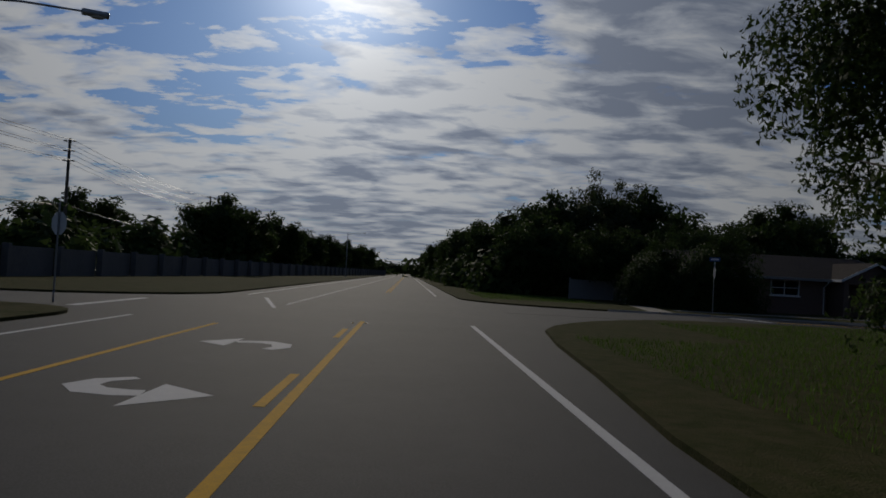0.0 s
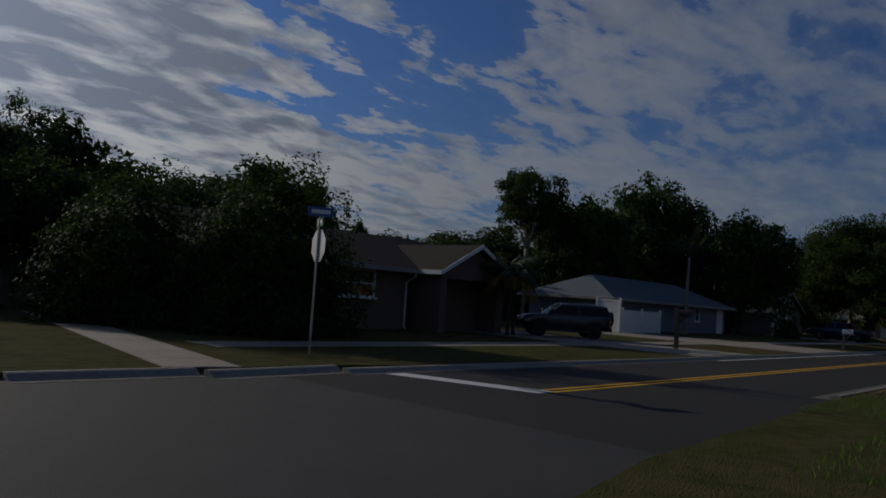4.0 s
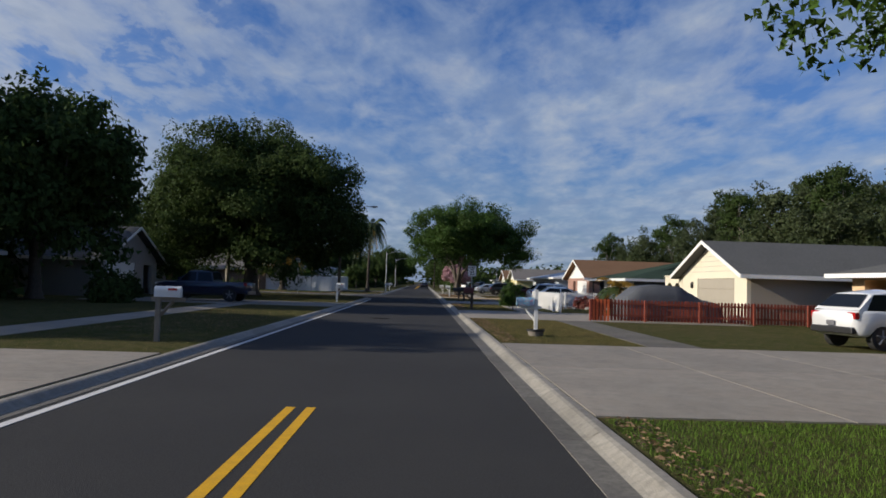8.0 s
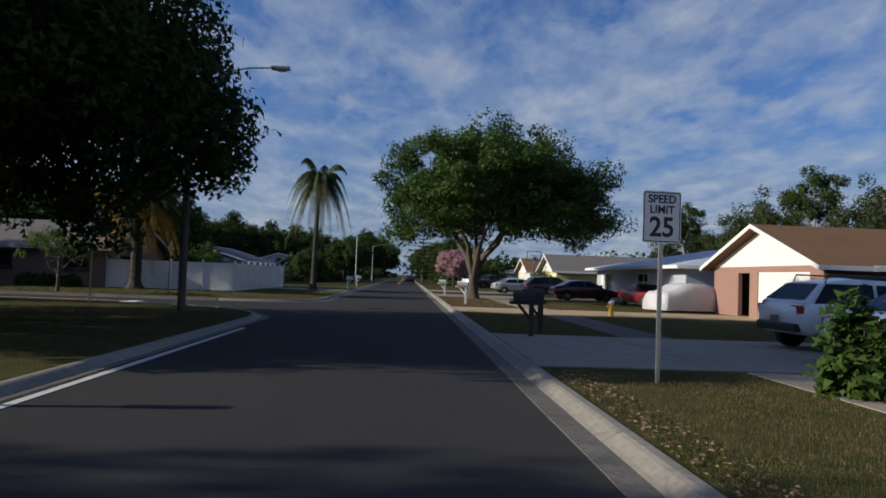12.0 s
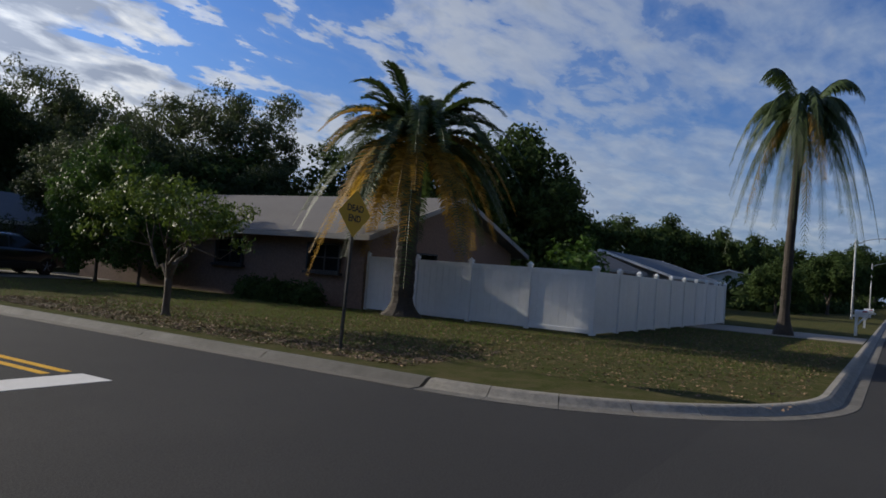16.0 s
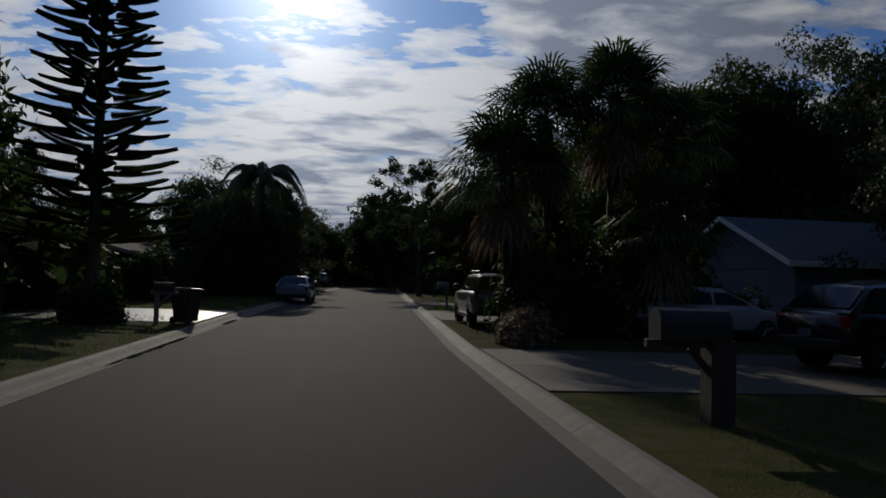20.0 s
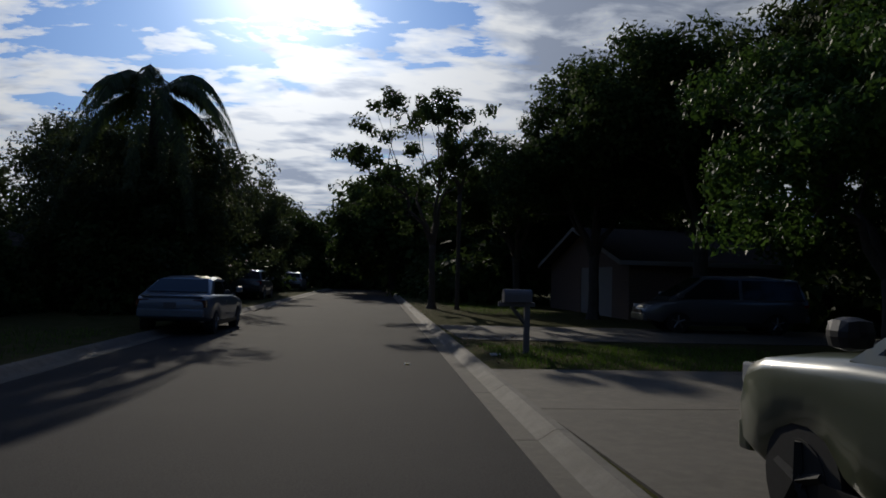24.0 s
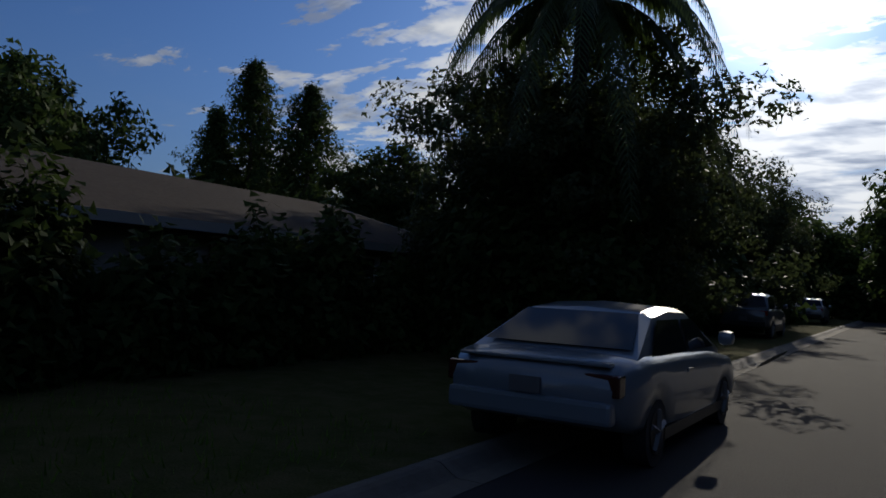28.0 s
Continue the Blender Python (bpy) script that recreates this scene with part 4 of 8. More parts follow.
# sunny side, behind the houses
plant(pine, [(106.0, 0.0, 0.95, 0), (117.0, -4.0, 1.0, 40), (126.0, 0.0, 0.95, 80), (136.0, -3.0, 1.05, 120), (150.0, 0.0, 0.9, 160), (171.0, 4.0, 0.8, 200)], "tall pine behind the sunny houses", "pines behind the houses")
plant(airy, [(101.0, 2.0, 0.99, 10), (112.0, 0.0, 1.17, 70, 1.1), (121.0, -2.0, 0.94, 130, 1.05), (131.0, 0.0, 1.17, 190), (142.0, -2.0, 0.94, 250, 1.1), (154.0, 2.0, 1.03, 310), (166.0, 0.0, 0.85, 20), (92.0, -2.0, 1.13, 80), (180.0, 0.0, 0.94, 140)], "grey-green oak close behind the sunny houses", "oaks behind the sunny houses")
plant(airy, [(96.0, -10.0, 1.41, 0, 1.1), (112.0, -16.0, 1.51, 60, 1.1), (128.0, -18.0, 1.51, 120, 1.1), (80.0, -9.0, 1.32, 180)], "grey-green oak behind the sunny houses", "oaks behind the sunny houses")
plant(leafy, [(66.0, 2.0, 1.0, 50), (52.0, 4.0, 1.1, 90), (40.0, 10.0, 0.9, 10), (28.0, 14.0, 1.0, 140)], "green tree behind the orange house", "trees behind the orange house")
# dead-end street
plant(airy, [(148.5, 99.0, 1.3, 0, 1.1)], "airy oak behind the gabled house", "oaks on the dead-end street")
plant(lacy, [(140.6, 93.6, 1.15, 100, 1.26), (145.2, 79.4, 1.12, 220, 1.22), (143.2, 73.6, 0.74, 160)], "tall open-crowned grey-green oak behind the gabled house", "small-leaved oaks")
plant(veil, [(139.4, 78.6, 0.85, 220), (133.0, 127.5, 0.95, 300), (147.5, 112.0, 1.15, 60), (141.0, 97.5, 1.0, 100)], "dense small-leaved dark oak by the dead-end street", "small-leaved oaks")
plant(small, [(122.97, 54.85, 1.0, 20)], "young tree with light green leaves on the corner lawn")
plant(canopy, [(131.6, 107.0, 1.05, 0), (135.0, 96.2, 1.15, 130), (128.4, 124.0, 0.88, 250), (140.5, 105.0, 1.25, 60), (128.5, 110.0, 0.80, 200), (138.5, 125.5, 1.1, 20)], "dark oak with a high spreading crown by the dead-end street", "oaks on the dead-end street")
plant(oak_a, [(138.0, 119.0, 0.9, 60, 0.76), (131.5, 136.0, 0.9, 120)], "dark oak on the dead-end street", "oaks on the dead-end street")
plant(far_oak, [(128.5, 139.0, 0.8, 0), (122.5, 152.0, 1.15, 70), (132.0, 150.0, 1.0, 10), (118.0, 176.0, 0.95, 0), (126.0, 172.0, 1.0, 40), (110.0, 170.0, 1.0, 100), (104.0, 160.0, 1.1, 20)], "dense tree at the end of the street", "trees at the end of the street")
plant(oak_a, [(105.0, 132.0, 1.0, 110, 0.85), (107.0, 146.0, 0.95, 0, 0.9)], "dark leafy tree behind parked cars", "trees behind parked cars")
plant(veil, [(111.0, 109.9, 0.78, 15, 0.90), (106.5, 120.0, 1.05, 60, 0.9), (109.5, 122.0, 0.8, 40, 1.0), (110.5, 136.0, 0.8, 0)], "airy tree beside the dead-end street", "trees behind parked cars")
plant(thicket, [(129.7, 67.9, 1.0, 0, 1.1), (130.0, 65.6, 0.85, 100, 1.0)], "slender leafy stems crowding the end of the brick house", "thicket by the brick house")
plant(veil, [(135.4, 77.4, 0.72, 140, 1.0)], "dense dark oak between the brick house and the gabled house")
plant(fine, [(129.0, 93.9, 1.0, 0)], "small green tree beside the driveway")
plant(sparse, [(122.6, 116.8, 1.0, 0, 1.03)], "thin tall tree with open branches against the sky", "thin trees")
plant(leader, [(123.8, 116.3, 1.0, 40, 1.0)], "slender tree with tufts of leaves against the sky", "thin trees")
plant(blossom, [(180.0, 31.0, 0.85, 0), (190.0, 29.5, 0.8, 80)], "small tree in pale pink blossom", "blossoming trees")
plant(oak_b, [(87.5, 110.5, 0.85, 0, 1.05), (84.0, 128.0, 0.8, 60), (98.0, 121.0, 0.7, 20)], "dark tree behind the house with the sedan", "trees behind the houses")
plant(yard_tree, [(85.5, 31.5, 1.0, 70, 1.0)], "small leafy tree before the white picket fence")


# ---------------------------------------------------------------- houses


def wall_mesh(bm, a, b, z0, z1, fixed, thick, axis, holes):
    """A wall from a to b along x or y, at fixed on the other axis, with openings through it: one connected shell."""
    us = sorted({a, b, *[h[0] for h in holes], *[h[1] for h in holes]})
    zs = sorted({z0, z1, *[max(z0, h[2]) for h in holes], *[h[3] for h in holes]})
    nu, nz = len(us) - 1, len(zs) - 1
    solid = [[not any(h[0] < (us[i] + us[i + 1]) / 2 < h[1] and h[2] < (zs[k] + zs[k + 1]) / 2 < h[3] for h in holes) for k in range(nz)] for i in range(nu)]
    made = {}

    def vert(i, k, side):
        if (i, k, side) not in made:
            d = fixed + (thick / 2 if side else -thick / 2)
            made[i, k, side] = bm.verts.new((us[i], d, zs[k]) if axis == "x" else (d, us[i], zs[k]))
        return made[i, k, side]
    full = lambda i, k: 0 <= i < nu and 0 <= k < nz and solid[i][k]
    for i in range(nu):
        for k in range(nz):
            if not solid[i][k]:
                continue
            for s in (0, 1):
                bm.faces.new([vert(i, k, s), vert(i + 1, k, s), vert(i + 1, k + 1, s), vert(i, k + 1, s)])
            for gone, p, q in ((not full(i - 1, k), (i, k), (i, k + 1)), (not full(i + 1, k), (i + 1, k), (i + 1, k + 1)), (not full(i, k - 1), (i, k), (i + 1, k)), (not full(i, k + 1), (i, k + 1), (i + 1, k + 1))):
                if gone:
                    bm.faces.new([vert(*p, 0), vert(*q, 0), vert(*q, 1), vert(*p, 1)])
    bmesh.ops.recalc_face_normals(bm, faces=bm.faces)
    return bm


def slab_face(bm, pts, thick):
    """A flat roof sheet through pts, given thickness downwards."""
    top = [bm.verts.new(p) for p in pts]
    low = [bm.verts.new((p[0], p[1], p[2] - thick)) for p in pts]
    n = len(pts)
    bm.faces.new(top)
    bm.faces.new(low[::-1])
    for i in range(n):
        bm.faces.new((top[i], low[i], low[(i + 1) % n], top[(i + 1) % n]))
    bmesh.ops.recalc_face_normals(bm, faces=bm.faces)
    return bm


def opening(root, side, u0, u1, z0, z1, fixed, kind, out, frame_mat="white", face="vinyl"):
    """A window, door or garage door set into the opening. out: which way is outdoors (+1 or -1)."""
    def put(name, a, b, lo, hi, d0, d1, mat, parent, bev=0.0):
        d0, d1 = sorted((fixed + out * d0, fixed + out * d1))
        bm = boxed(a, b, d0, d1, lo, hi, bev) if side in ("+y", "-y") else boxed(d0, d1, a, b, lo, hi, bev)
        return part(name, bm, M[mat], parent)
    if kind == "window":
        w = put("window", u0, u1, z0, z1, -0.05, -0.03, "glass", root)
        f = 0.06
        put("frame", u0, u1, z1 - f, z1, -0.06, 0.11, frame_mat, w)
        put("frame", u0, u1, z0, z0 + f, -0.06, 0.11, frame_mat, w)
        put("frame", u0, u0 + f, z0 + f, z1 - f, -0.06, 0.11, frame_mat, w)
        put("frame", u1 - f, u1, z0 + f, z1 - f, -0.06, 0.11, frame_mat, w)
        put("glazing_bar", u0 + f, u1 - f, (z0 + z1) / 2 - 0.025, (z0 + z1) / 2 + 0.025, -0.02, 0.02, frame_mat, w)
        if u1 - u0 > 1.4:
            put("glazing_bar", (u0 + u1) / 2 - 0.025, (u0 + u1) / 2 + 0.025, z0 + f, z1 - f, -0.025, 0.015, frame_mat, w)
        put("sill", u0 - 0.08, u1 + 0.08, z0 - 0.09, z0, 0.0, 0.2, frame_mat, w)
    elif kind == "garage":
        g = put("garage_door", u0, u1, z0, z1, -0.09, -0.05, face, root)
        n = 4
        for i in range(n):
            lo, hi = z0 + (z1 - z0) * i / n + 0.012, z0 + (z1 - z0) * (i + 1) / n - 0.012
            put("panel", u0 + 0.03, u1 - 0.03, lo, hi, -0.05, -0.025, face, g, 0.008)
    elif kind == "door":
        d = put("door", u0, u1, z0, z1, -0.06, -0.02, face, root)
        put("panel", u0 + 0.14, u1 - 0.14, z0 + 0.2, z0 + 0.9, -0.02, 0.0, face, d, 0.006)
        put("panel", u0 + 0.14, u1 - 0.14, z0 + 1.05, z1 - 0.2, -0.02, 0.0, face, d, 0.006)
        put("handle", u1 - 0.12, u1 - 0.07, z0 + 0.95, z0 + 1.08, 0.0, 0.05, "chrome", d)
    elif kind == "shade":
        put("porch_recess", u0, u1, z0, z1, -1.3, -1.25, face, root)


def house(label, x0, x1, y0, y1, eave, ridge, rise, wall, roof, fits=(), hip=False, over=0.55, fascia="white", gable="", chimney=None, base=LAWN, root=None, frames="white", front=None):
    """A one-storey house. ridge: 'x' or 'y'; fits: (side, kind, u0, u1, z0, z1[, face])."""
    root = root or thing("house", label, "house")
    th = 0.2
    sides = {"-y": ("x", x0, x1, y0, -1), "+y": ("x", x0, x1, y1, 1), "-x": ("y", y0 + th, y1 - th, x0, -1), "+x": ("y", y0 + th, y1 - th, x1, 1)}
    for side, (axis, a, b, fixed, out) in sides.items():
        here = [f for f in fits if f[0] == side]
        holes = [(f[2], f[3], f[4] + base, f[5] + base) for f in here]
        inner = fixed - out * th / 2
        bm = wall_mesh(bmesh.new(), a, b, base - 0.2, base + eave, inner, th, axis, holes)
        w = part("wall", bm, M[front[1] if front and front[0] == side else wall], root)
        for f in here:
            opening(w, side, f[2], f[3], f[4] + base, f[5] + base, fixed, f[1], out, frames, f[6] if len(f) > 6 else "vinyl")
    z = base + eave
    top = z + rise
    t = 0.16
    if ridge == "y":
        m, e = (x0 + x1) / 2, rise / ((x1 - x0) / 2) * over
        ins = (x1 - x0) / 2 * 0.9 if hip else 0.0
        r0, r1 = (m, y0 - (0 if hip else over) + ins, top), (m, y1 + (0 if hip else over) - ins, top)
        c = [(x0 - over, y0 - over, z - e), (x1 + over, y0 - over, z - e), (x1 + over, y1 + over, z - e), (x0 - over, y1 + over, z - e)]
        planes = [[c[0], r0, r1, c[3]], [c[2], r1, r0, c[1]]]
        if hip:
            planes += [[c[1], r0, c[0]], [c[3], r1, c[2]]]
        ends = [(y0, 1), (y1, -1)]
    else:
        m, e = (y0 + y1) / 2, rise / ((y1 - y0) / 2) * over
        ins = (y1 - y0) / 2 * 0.9 if hip else 0.0
        r0, r1 = (x0 - (0 if hip else over) + ins, m, top), (x1 + (0 if hip else over) - ins, m, top)
        c = [(x0 - over, y0 - over, z - e), (x1 + over, y0 - over, z - e), (x1 + over, y1 + over, z - e), (x0 - over, y1 + over, z - e)]
        planes = [[c[1], r1, r0, c[0]], [c[3], r0, r1, c[2]]]
        if hip:
            planes += [[c[0], r0, c[3]], [c[2], r1, c[1]]]
        ends = [(x0, 1), (x1, -1)]
    lift = t * 1.05
    for p in planes:
        part("roof", slab_face(bmesh.new(), [(a, b, h + lift) for a, b, h in p], t), M[roof], root)
    if not hip:
        for at, way in ends:
            bm = bmesh.new()
            d = at + way * th
            tri = [(x0, at), (x1, at), (m, at)] if ridge == "y" else [(at, y0), (at, y1), (at, m)]
            hz = (z + 0.001, z + 0.001, top - 0.03)
            a = [bm.verts.new((p[0], p[1], h)) for p, h in zip(tri, hz)]
            b = [bm.verts.new((p[0] if ridge == "y" else d, d if ridge == "y" else p[1], h)) for p, h in zip(tri, hz)]
            bm.faces.new(a), bm.faces.new(b[::-1])
            for i in range(3):
                bm.faces.new((a[i], b[i], b[(i + 1) % 3], a[(i + 1) % 3]))
            bmesh.ops.recalc_face_normals(bm, faces=bm.faces)
            part("gable", bm, M[gable or wall], root)
    # fascia boards along the eaves and up the verges
    f = 0.03
    edges = []
    if ridge == "y" or hip:
        edges += [(c[0], c[3]), (c[1], c[2])]
    if ridge == "x" or hip:
        edges += [(c[0], c[1]), (c[3], c[2])]
    if not hip:
        edges += [(c[0], r0), (c[1], r0), (c[2], r1), (c[3], r1)] if ridge == "y" else [(c[0], r0), (c[3], r0), (c[1], r1), (c[2], r1)]
    mid = Vector(((x0 + x1) / 2, (y0 + y1) / 2, 0))
    for p, q in edges:
        p, q = Vector(p), Vector(q)
        n = (q - p).cross(Vector((0, 0, 1))).normalized()
        if n.dot((p + q) / 2 - mid) < 0:
            n = -n
        n *= f
        bm = bmesh.new()
        vs = [bm.verts.new(w + o + Vector((0, 0, h))) for h in (-0.01, lift + 0.01) for o in (Vector((0, 0, 0)), n) for w in (p, q)]
        for quad in ((0, 1, 3, 2), (4, 5, 7, 6), (0, 1, 5, 4), (2, 3, 7, 6), (0, 2, 6, 4), (1, 3, 7, 5)):
            bm.faces.new([vs[i] for i in quad])
        bmesh.ops.recalc_face_normals(bm, faces=bm.faces)
        part("fascia", bm, M[fascia], root)
    if chimney:
        cx, cy = chimney
        part("chimney", boxed(cx - 0.4, cx + 0.4, cy - 0.3, cy + 0.3, z, top + 0.7, 0.02), M["brick"], root)
    return root


def downspout(root, x, y, out, mat, run=0.7, top=2.45):
    """A rainwater pipe from the eave back to the wall and down it, with straps."""
    verts, faces = [], []
    tube_arrays([(x, y + out * run, top), (x, y + out * run, top - 0.1), (x, y + out * 0.07, top - 0.42), (x, y + out * 0.07, LAWN + 0.14), (x, y + out * 0.22, LAWN + 0.06)], [0.042] * 5, 6, verts, faces)
    pipe = attach("downspout", mesh_of("downspout", verts, faces, M[mat]), root)
    for z in (0.7, 1.6):
        part("strap", boxed(x - 0.06, x + 0.06, y + out * 0.07 - 0.05, y + out * 0.07 + 0.05, LAWN + z, LAWN + z + 0.03), M[mat], pipe)


# right-hand side of the street, sunny
peach = house("peach house with an orange garage door and grey hipped roof", 59.0, 73.5, 6.0, 18.0, 2.5, "x", 1.6, "peach", "roof_grey",
      [("+y", "garage", 60.7, 66.4, 0, 2.3, "orange"), ("+y", "window", 69.2, 69.8, 1.25, 2.1), ("+y", "shade", 70.4, 72.6, 0, 2.2, "peach"), ("-x", "garage", 12.0, 17.4, 0, 2.4, "orange")], hip=True, over=0.8)
downspout(peach, 59.4, 18.0, 1, "white", 0.75)
downspout(peach, 68.3, 18.0, 1, "white", 0.75)
def arch_head(root, u0, u1, spring, top, y0, y1, mat):
    """Fills the corners above a round-headed opening in a wall that runs along x."""
    bm = bmesh.new()
    m, r = (u0 + u1) / 2, (u1 - u0) / 2
    for s in (-1, 1):
        rim = [(m + s * r * math.cos(radians(a)), spring + (top - 0.03 - spring) * math.sin(radians(a))) for a in range(0, 91, 15)]
        pts = [(m + s * r, top)] + rim + [(m, top)]
        a = [bm.verts.new((p[0], y0, p[1])) for p in pts]
        b = [bm.verts.new((p[0], y1, p[1])) for p in pts]
        bm.faces.new(a), bm.faces.new(b[::-1])
        for i in range(len(pts)):
            bm.faces.new((a[i], b[i], b[(i + 1) % len(pts)], a[(i + 1) % len(pts)]))
    bmesh.ops.recalc_face_normals(bm, faces=bm.faces)
    part("arch", bm, mat, root)


arched = house("cream house with an arched porch wall and grey gabled roof", 76.2, 84.9, 3.0, 21.5, 2.4, "y", 1.65, "taupe", "roof_grey",
      [("+y", "garage", 77.6, 82.5, 0, 2.2, "taupe")], gable="cream", front=("+y", "cream"))
porch = wall_mesh(bmesh.new(), 84.95, 88.0, LAWN - 0.2, LAWN + 2.35, 21.4, 0.2, "x", [(85.25, 86.35, LAWN, LAWN + 2.0), (86.65, 87.75, LAWN, LAWN + 2.0)])
part("porch_wall", porch, M["cream"], arched, "cream wall with two round arches")
part("coping", boxed(84.95, 88.08, 21.26, 21.54, LAWN + 2.355, LAWN + 2.42, 0.01), M["cream"], arched)
part("porch_roof", boxed(84.95, 88.0, 16.0, 21.25, LAWN + 2.25, LAWN + 2.38), M["roof_grey"], arched)
part("back_wall", boxed(84.95, 88.0, 15.8, 16.0, LAWN - 0.2, LAWN + 2.25), M["grey_wall"], arched)
for u in (85.25, 86.65):
    arch_head(arched, u, u + 1.1, LAWN + 1.45, LAWN + 2.0, 21.3, 21.5, M["cream"])
lamp_ = part("wall_lamp", boxed(83.1, 83.26, 21.5, 21.64, 1.75, 2.05, 0.03), M["black"], arched, "small black wall lamp")
part("bracket", boxed(83.15, 83.21, 21.5, 21.6, 2.05, 2.12), M["black"], lamp_)
for i in range(5):
    part("siding_groove", boxed(77.2 + 0.75 * i, 83.9 - 0.75 * i, 21.5, 21.515, 2.66 + 0.27 * i, 2.675 + 0.27 * i), M["grey_wall"], arched)
green_house = thing("house", "low house with a dark green roof and white garage", "house")
house("", 95.7, 106.2, 8.0, 21.3, 2.3, "x", 1.6, "blue_grey", "roof_green",
      [("+y", "garage", 98.9, 103.5, 0, 2.15), ("+y", "shade", 104.5, 106.0, 0, 2.1, "blue_grey"), ("-x", "window", 14.0, 15.8, 0.9, 2.0)], hip=True, over=0.9, fascia="white", root=green_house)
for u0, u1, z0, z1 in ((103.5, 104.45, 0.0, 2.25), (95.75, 98.9, 0.0, 2.25), (98.9, 103.5, 2.15, 2.25)):
    part("wall_facing", boxed(u0, u1, 21.3, 21.34, LAWN + z0, LAWN + z1), M["white"], green_house, "white painted front beside the garage door")
part("porch_post", boxed(105.5, 105.62, 21.95, 22.07, 0.0, 2.3), M["dark_wood"], green_house, "dark porch post")
house("rose brick house with a white gable and a brown shingle roof", 112.2, 122.4, 4.0, 20.9, 2.4, "y", 1.75, "pink_brick", "roof_brown",
      [("+y", "garage", 113.2, 117.6, 0, 2.15), ("+y", "shade", 118.4, 119.6, 0, 2.1, "pink_brick"), ("-x", "window", 10.0, 11.6, 0.9, 2.0)], gable="white")
house("pale blue house under a white-coated hipped roof", 124.8, 144.0, 8.0, 21.5, 2.5, "x", 1.35, "pale_blue", "roof_white",
      [("+y", "window", 139.5, 141.2, 0.8, 2.1), ("+y", "door", 142.0, 142.95, 0, 2.05, "white"), ("+y", "window", 131.0, 133.4, 0.9, 2.1), ("-x", "window", 13.0, 14.4, 0.9, 2.0)], hip=True, over=0.8)
house("yellow house with a white gable and a pale roof", 158.0, 166.4, 6.0, 22.0, 2.4, "y", 1.6, "yellow_wall", "roof_pale",
      [("+y", "garage", 160.4, 164.6, 0, 2.2, "yellow_wall"), ("+y", "door", 159.0, 159.9, 0, 2.05, "white")], gable="white")
house("white-gabled house with a brown roof further along", 180.0, 190.0, 4.0, 21.0, 2.4, "y", 1.7, "cream", "roof_brown", [("+y", "garage", 181.0, 185.0, 0, 2.2)], gable="white")
house("pale house half hidden by trees", 206.0, 220.0, 6.0, 20.0, 2.4, "x", 1.6, "white", "roof_pale", [("+y", "window", 210.0, 212.0, 0.9, 2.1)], hip=True)

# left-hand side, shaded
corner = house("brown brick corner house under a low grey roof", 21.5, 36.4, 54.0, 65.0, 2.75, "x", 1.7, "brick", "roof_dark",
      [("-y", "window", 24.4, 25.3, 0.95, 2.3), ("-y", "window", 27.1, 29.3, 1.35, 2.5), ("-y", "shade", 31.4, 33.6, 0, 2.4, "brick"), ("-x", "window", 57.0, 58.4, 0.95, 2.2)], over=0.7, fascia="grey_wall")
downspout(corner, 31.2, 54.0, -1, "white", 0.62, 2.6)
house("", 31.8, 36.3, 52.4, 58.0, 2.75, "y", 1.15, "brick", "roof_dark", [("-y", "shade", 32.2, 35.8, 0, 2.4, "brick")], fascia="white", over=0.4, root=corner)
house("blue-grey house with a wide garage and a low shingle roof", 55.0, 76.0, 57.2, 64.2, 2.5, "x", 1.5, "blue_grey", "roof_blue",
      [("-y", "garage", 57.2, 66.4, 0, 2.25, "blue_grey"), ("-y", "window", 69.4, 70.3, 1.0, 2.2), ("-y", "door", 74.2, 75.6, 0, 2.15, "white")], hip=True, over=0.7, fascia="grey_wall")
house("pale house with a steep front gable and an arched entry", 88.6, 98.2, 57.2, 73.0, 2.5, "y", 2.1, "grey_wall", "roof_grey",
      [("-y", "garage", 89.2, 94.0, 0, 2.25), ("-y", "shade", 95.6, 97.2, 0, 2.15, "grey_wall")], fascia="white")
house("long low house with a pale roof behind the oak", 99.2, 108.4, 60.0, 74.0, 2.45, "x", 1.5, "grey_wall", "roof_pale",
      [("-y", "window", 103.0, 105.0, 0.9, 2.1), ("+x", "window", 64.0, 66.0, 0.9, 2.1)], over=0.7)
house("brown brick corner house with a pale shingle roof", 131.6, 142.5, 56.0, 72.0, 2.5, "y", 1.75, "brick", "roof_pale",
      [("-x", "window", 57.0, 58.5, 1.15, 2.15), ("-x", "window", 61.7, 63.2, 1.15, 2.15), ("-x", "window", 66.0, 67.2, 1.0, 2.1), ("-y", "window", 134.0, 136.0, 1.0, 2.1)], over=0.6, fascia="grey_wall", frames="dark_metal")
house("brick house with a grey gabled roof behind the fence", 148.0, 164.0, 56.7, 66.0, 2.5, "x", 1.7, "brick", "roof_pale", [("-y", "window", 152.0, 154.0, 1.0, 2.1), ("+x", "window", 60.0, 62.0, 1.0, 2.1)], over=0.6, fascia="grey_wall")
house("house with a blue-grey roof beyond", 166.0, 182.0, 55.0, 65.0, 2.4, "x", 1.5, "grey_wall", "roof_blue", [("-y", "window", 170.0, 172.0, 1.0, 2.1)])
house("white house far down the street", 200.0, 214.0, 52.0, 62.0, 2.5, "x", 1.5, "white", "roof_pale", [("-y", "garage", 201.0, 205.0, 0, 2.2, "blue_grey")])

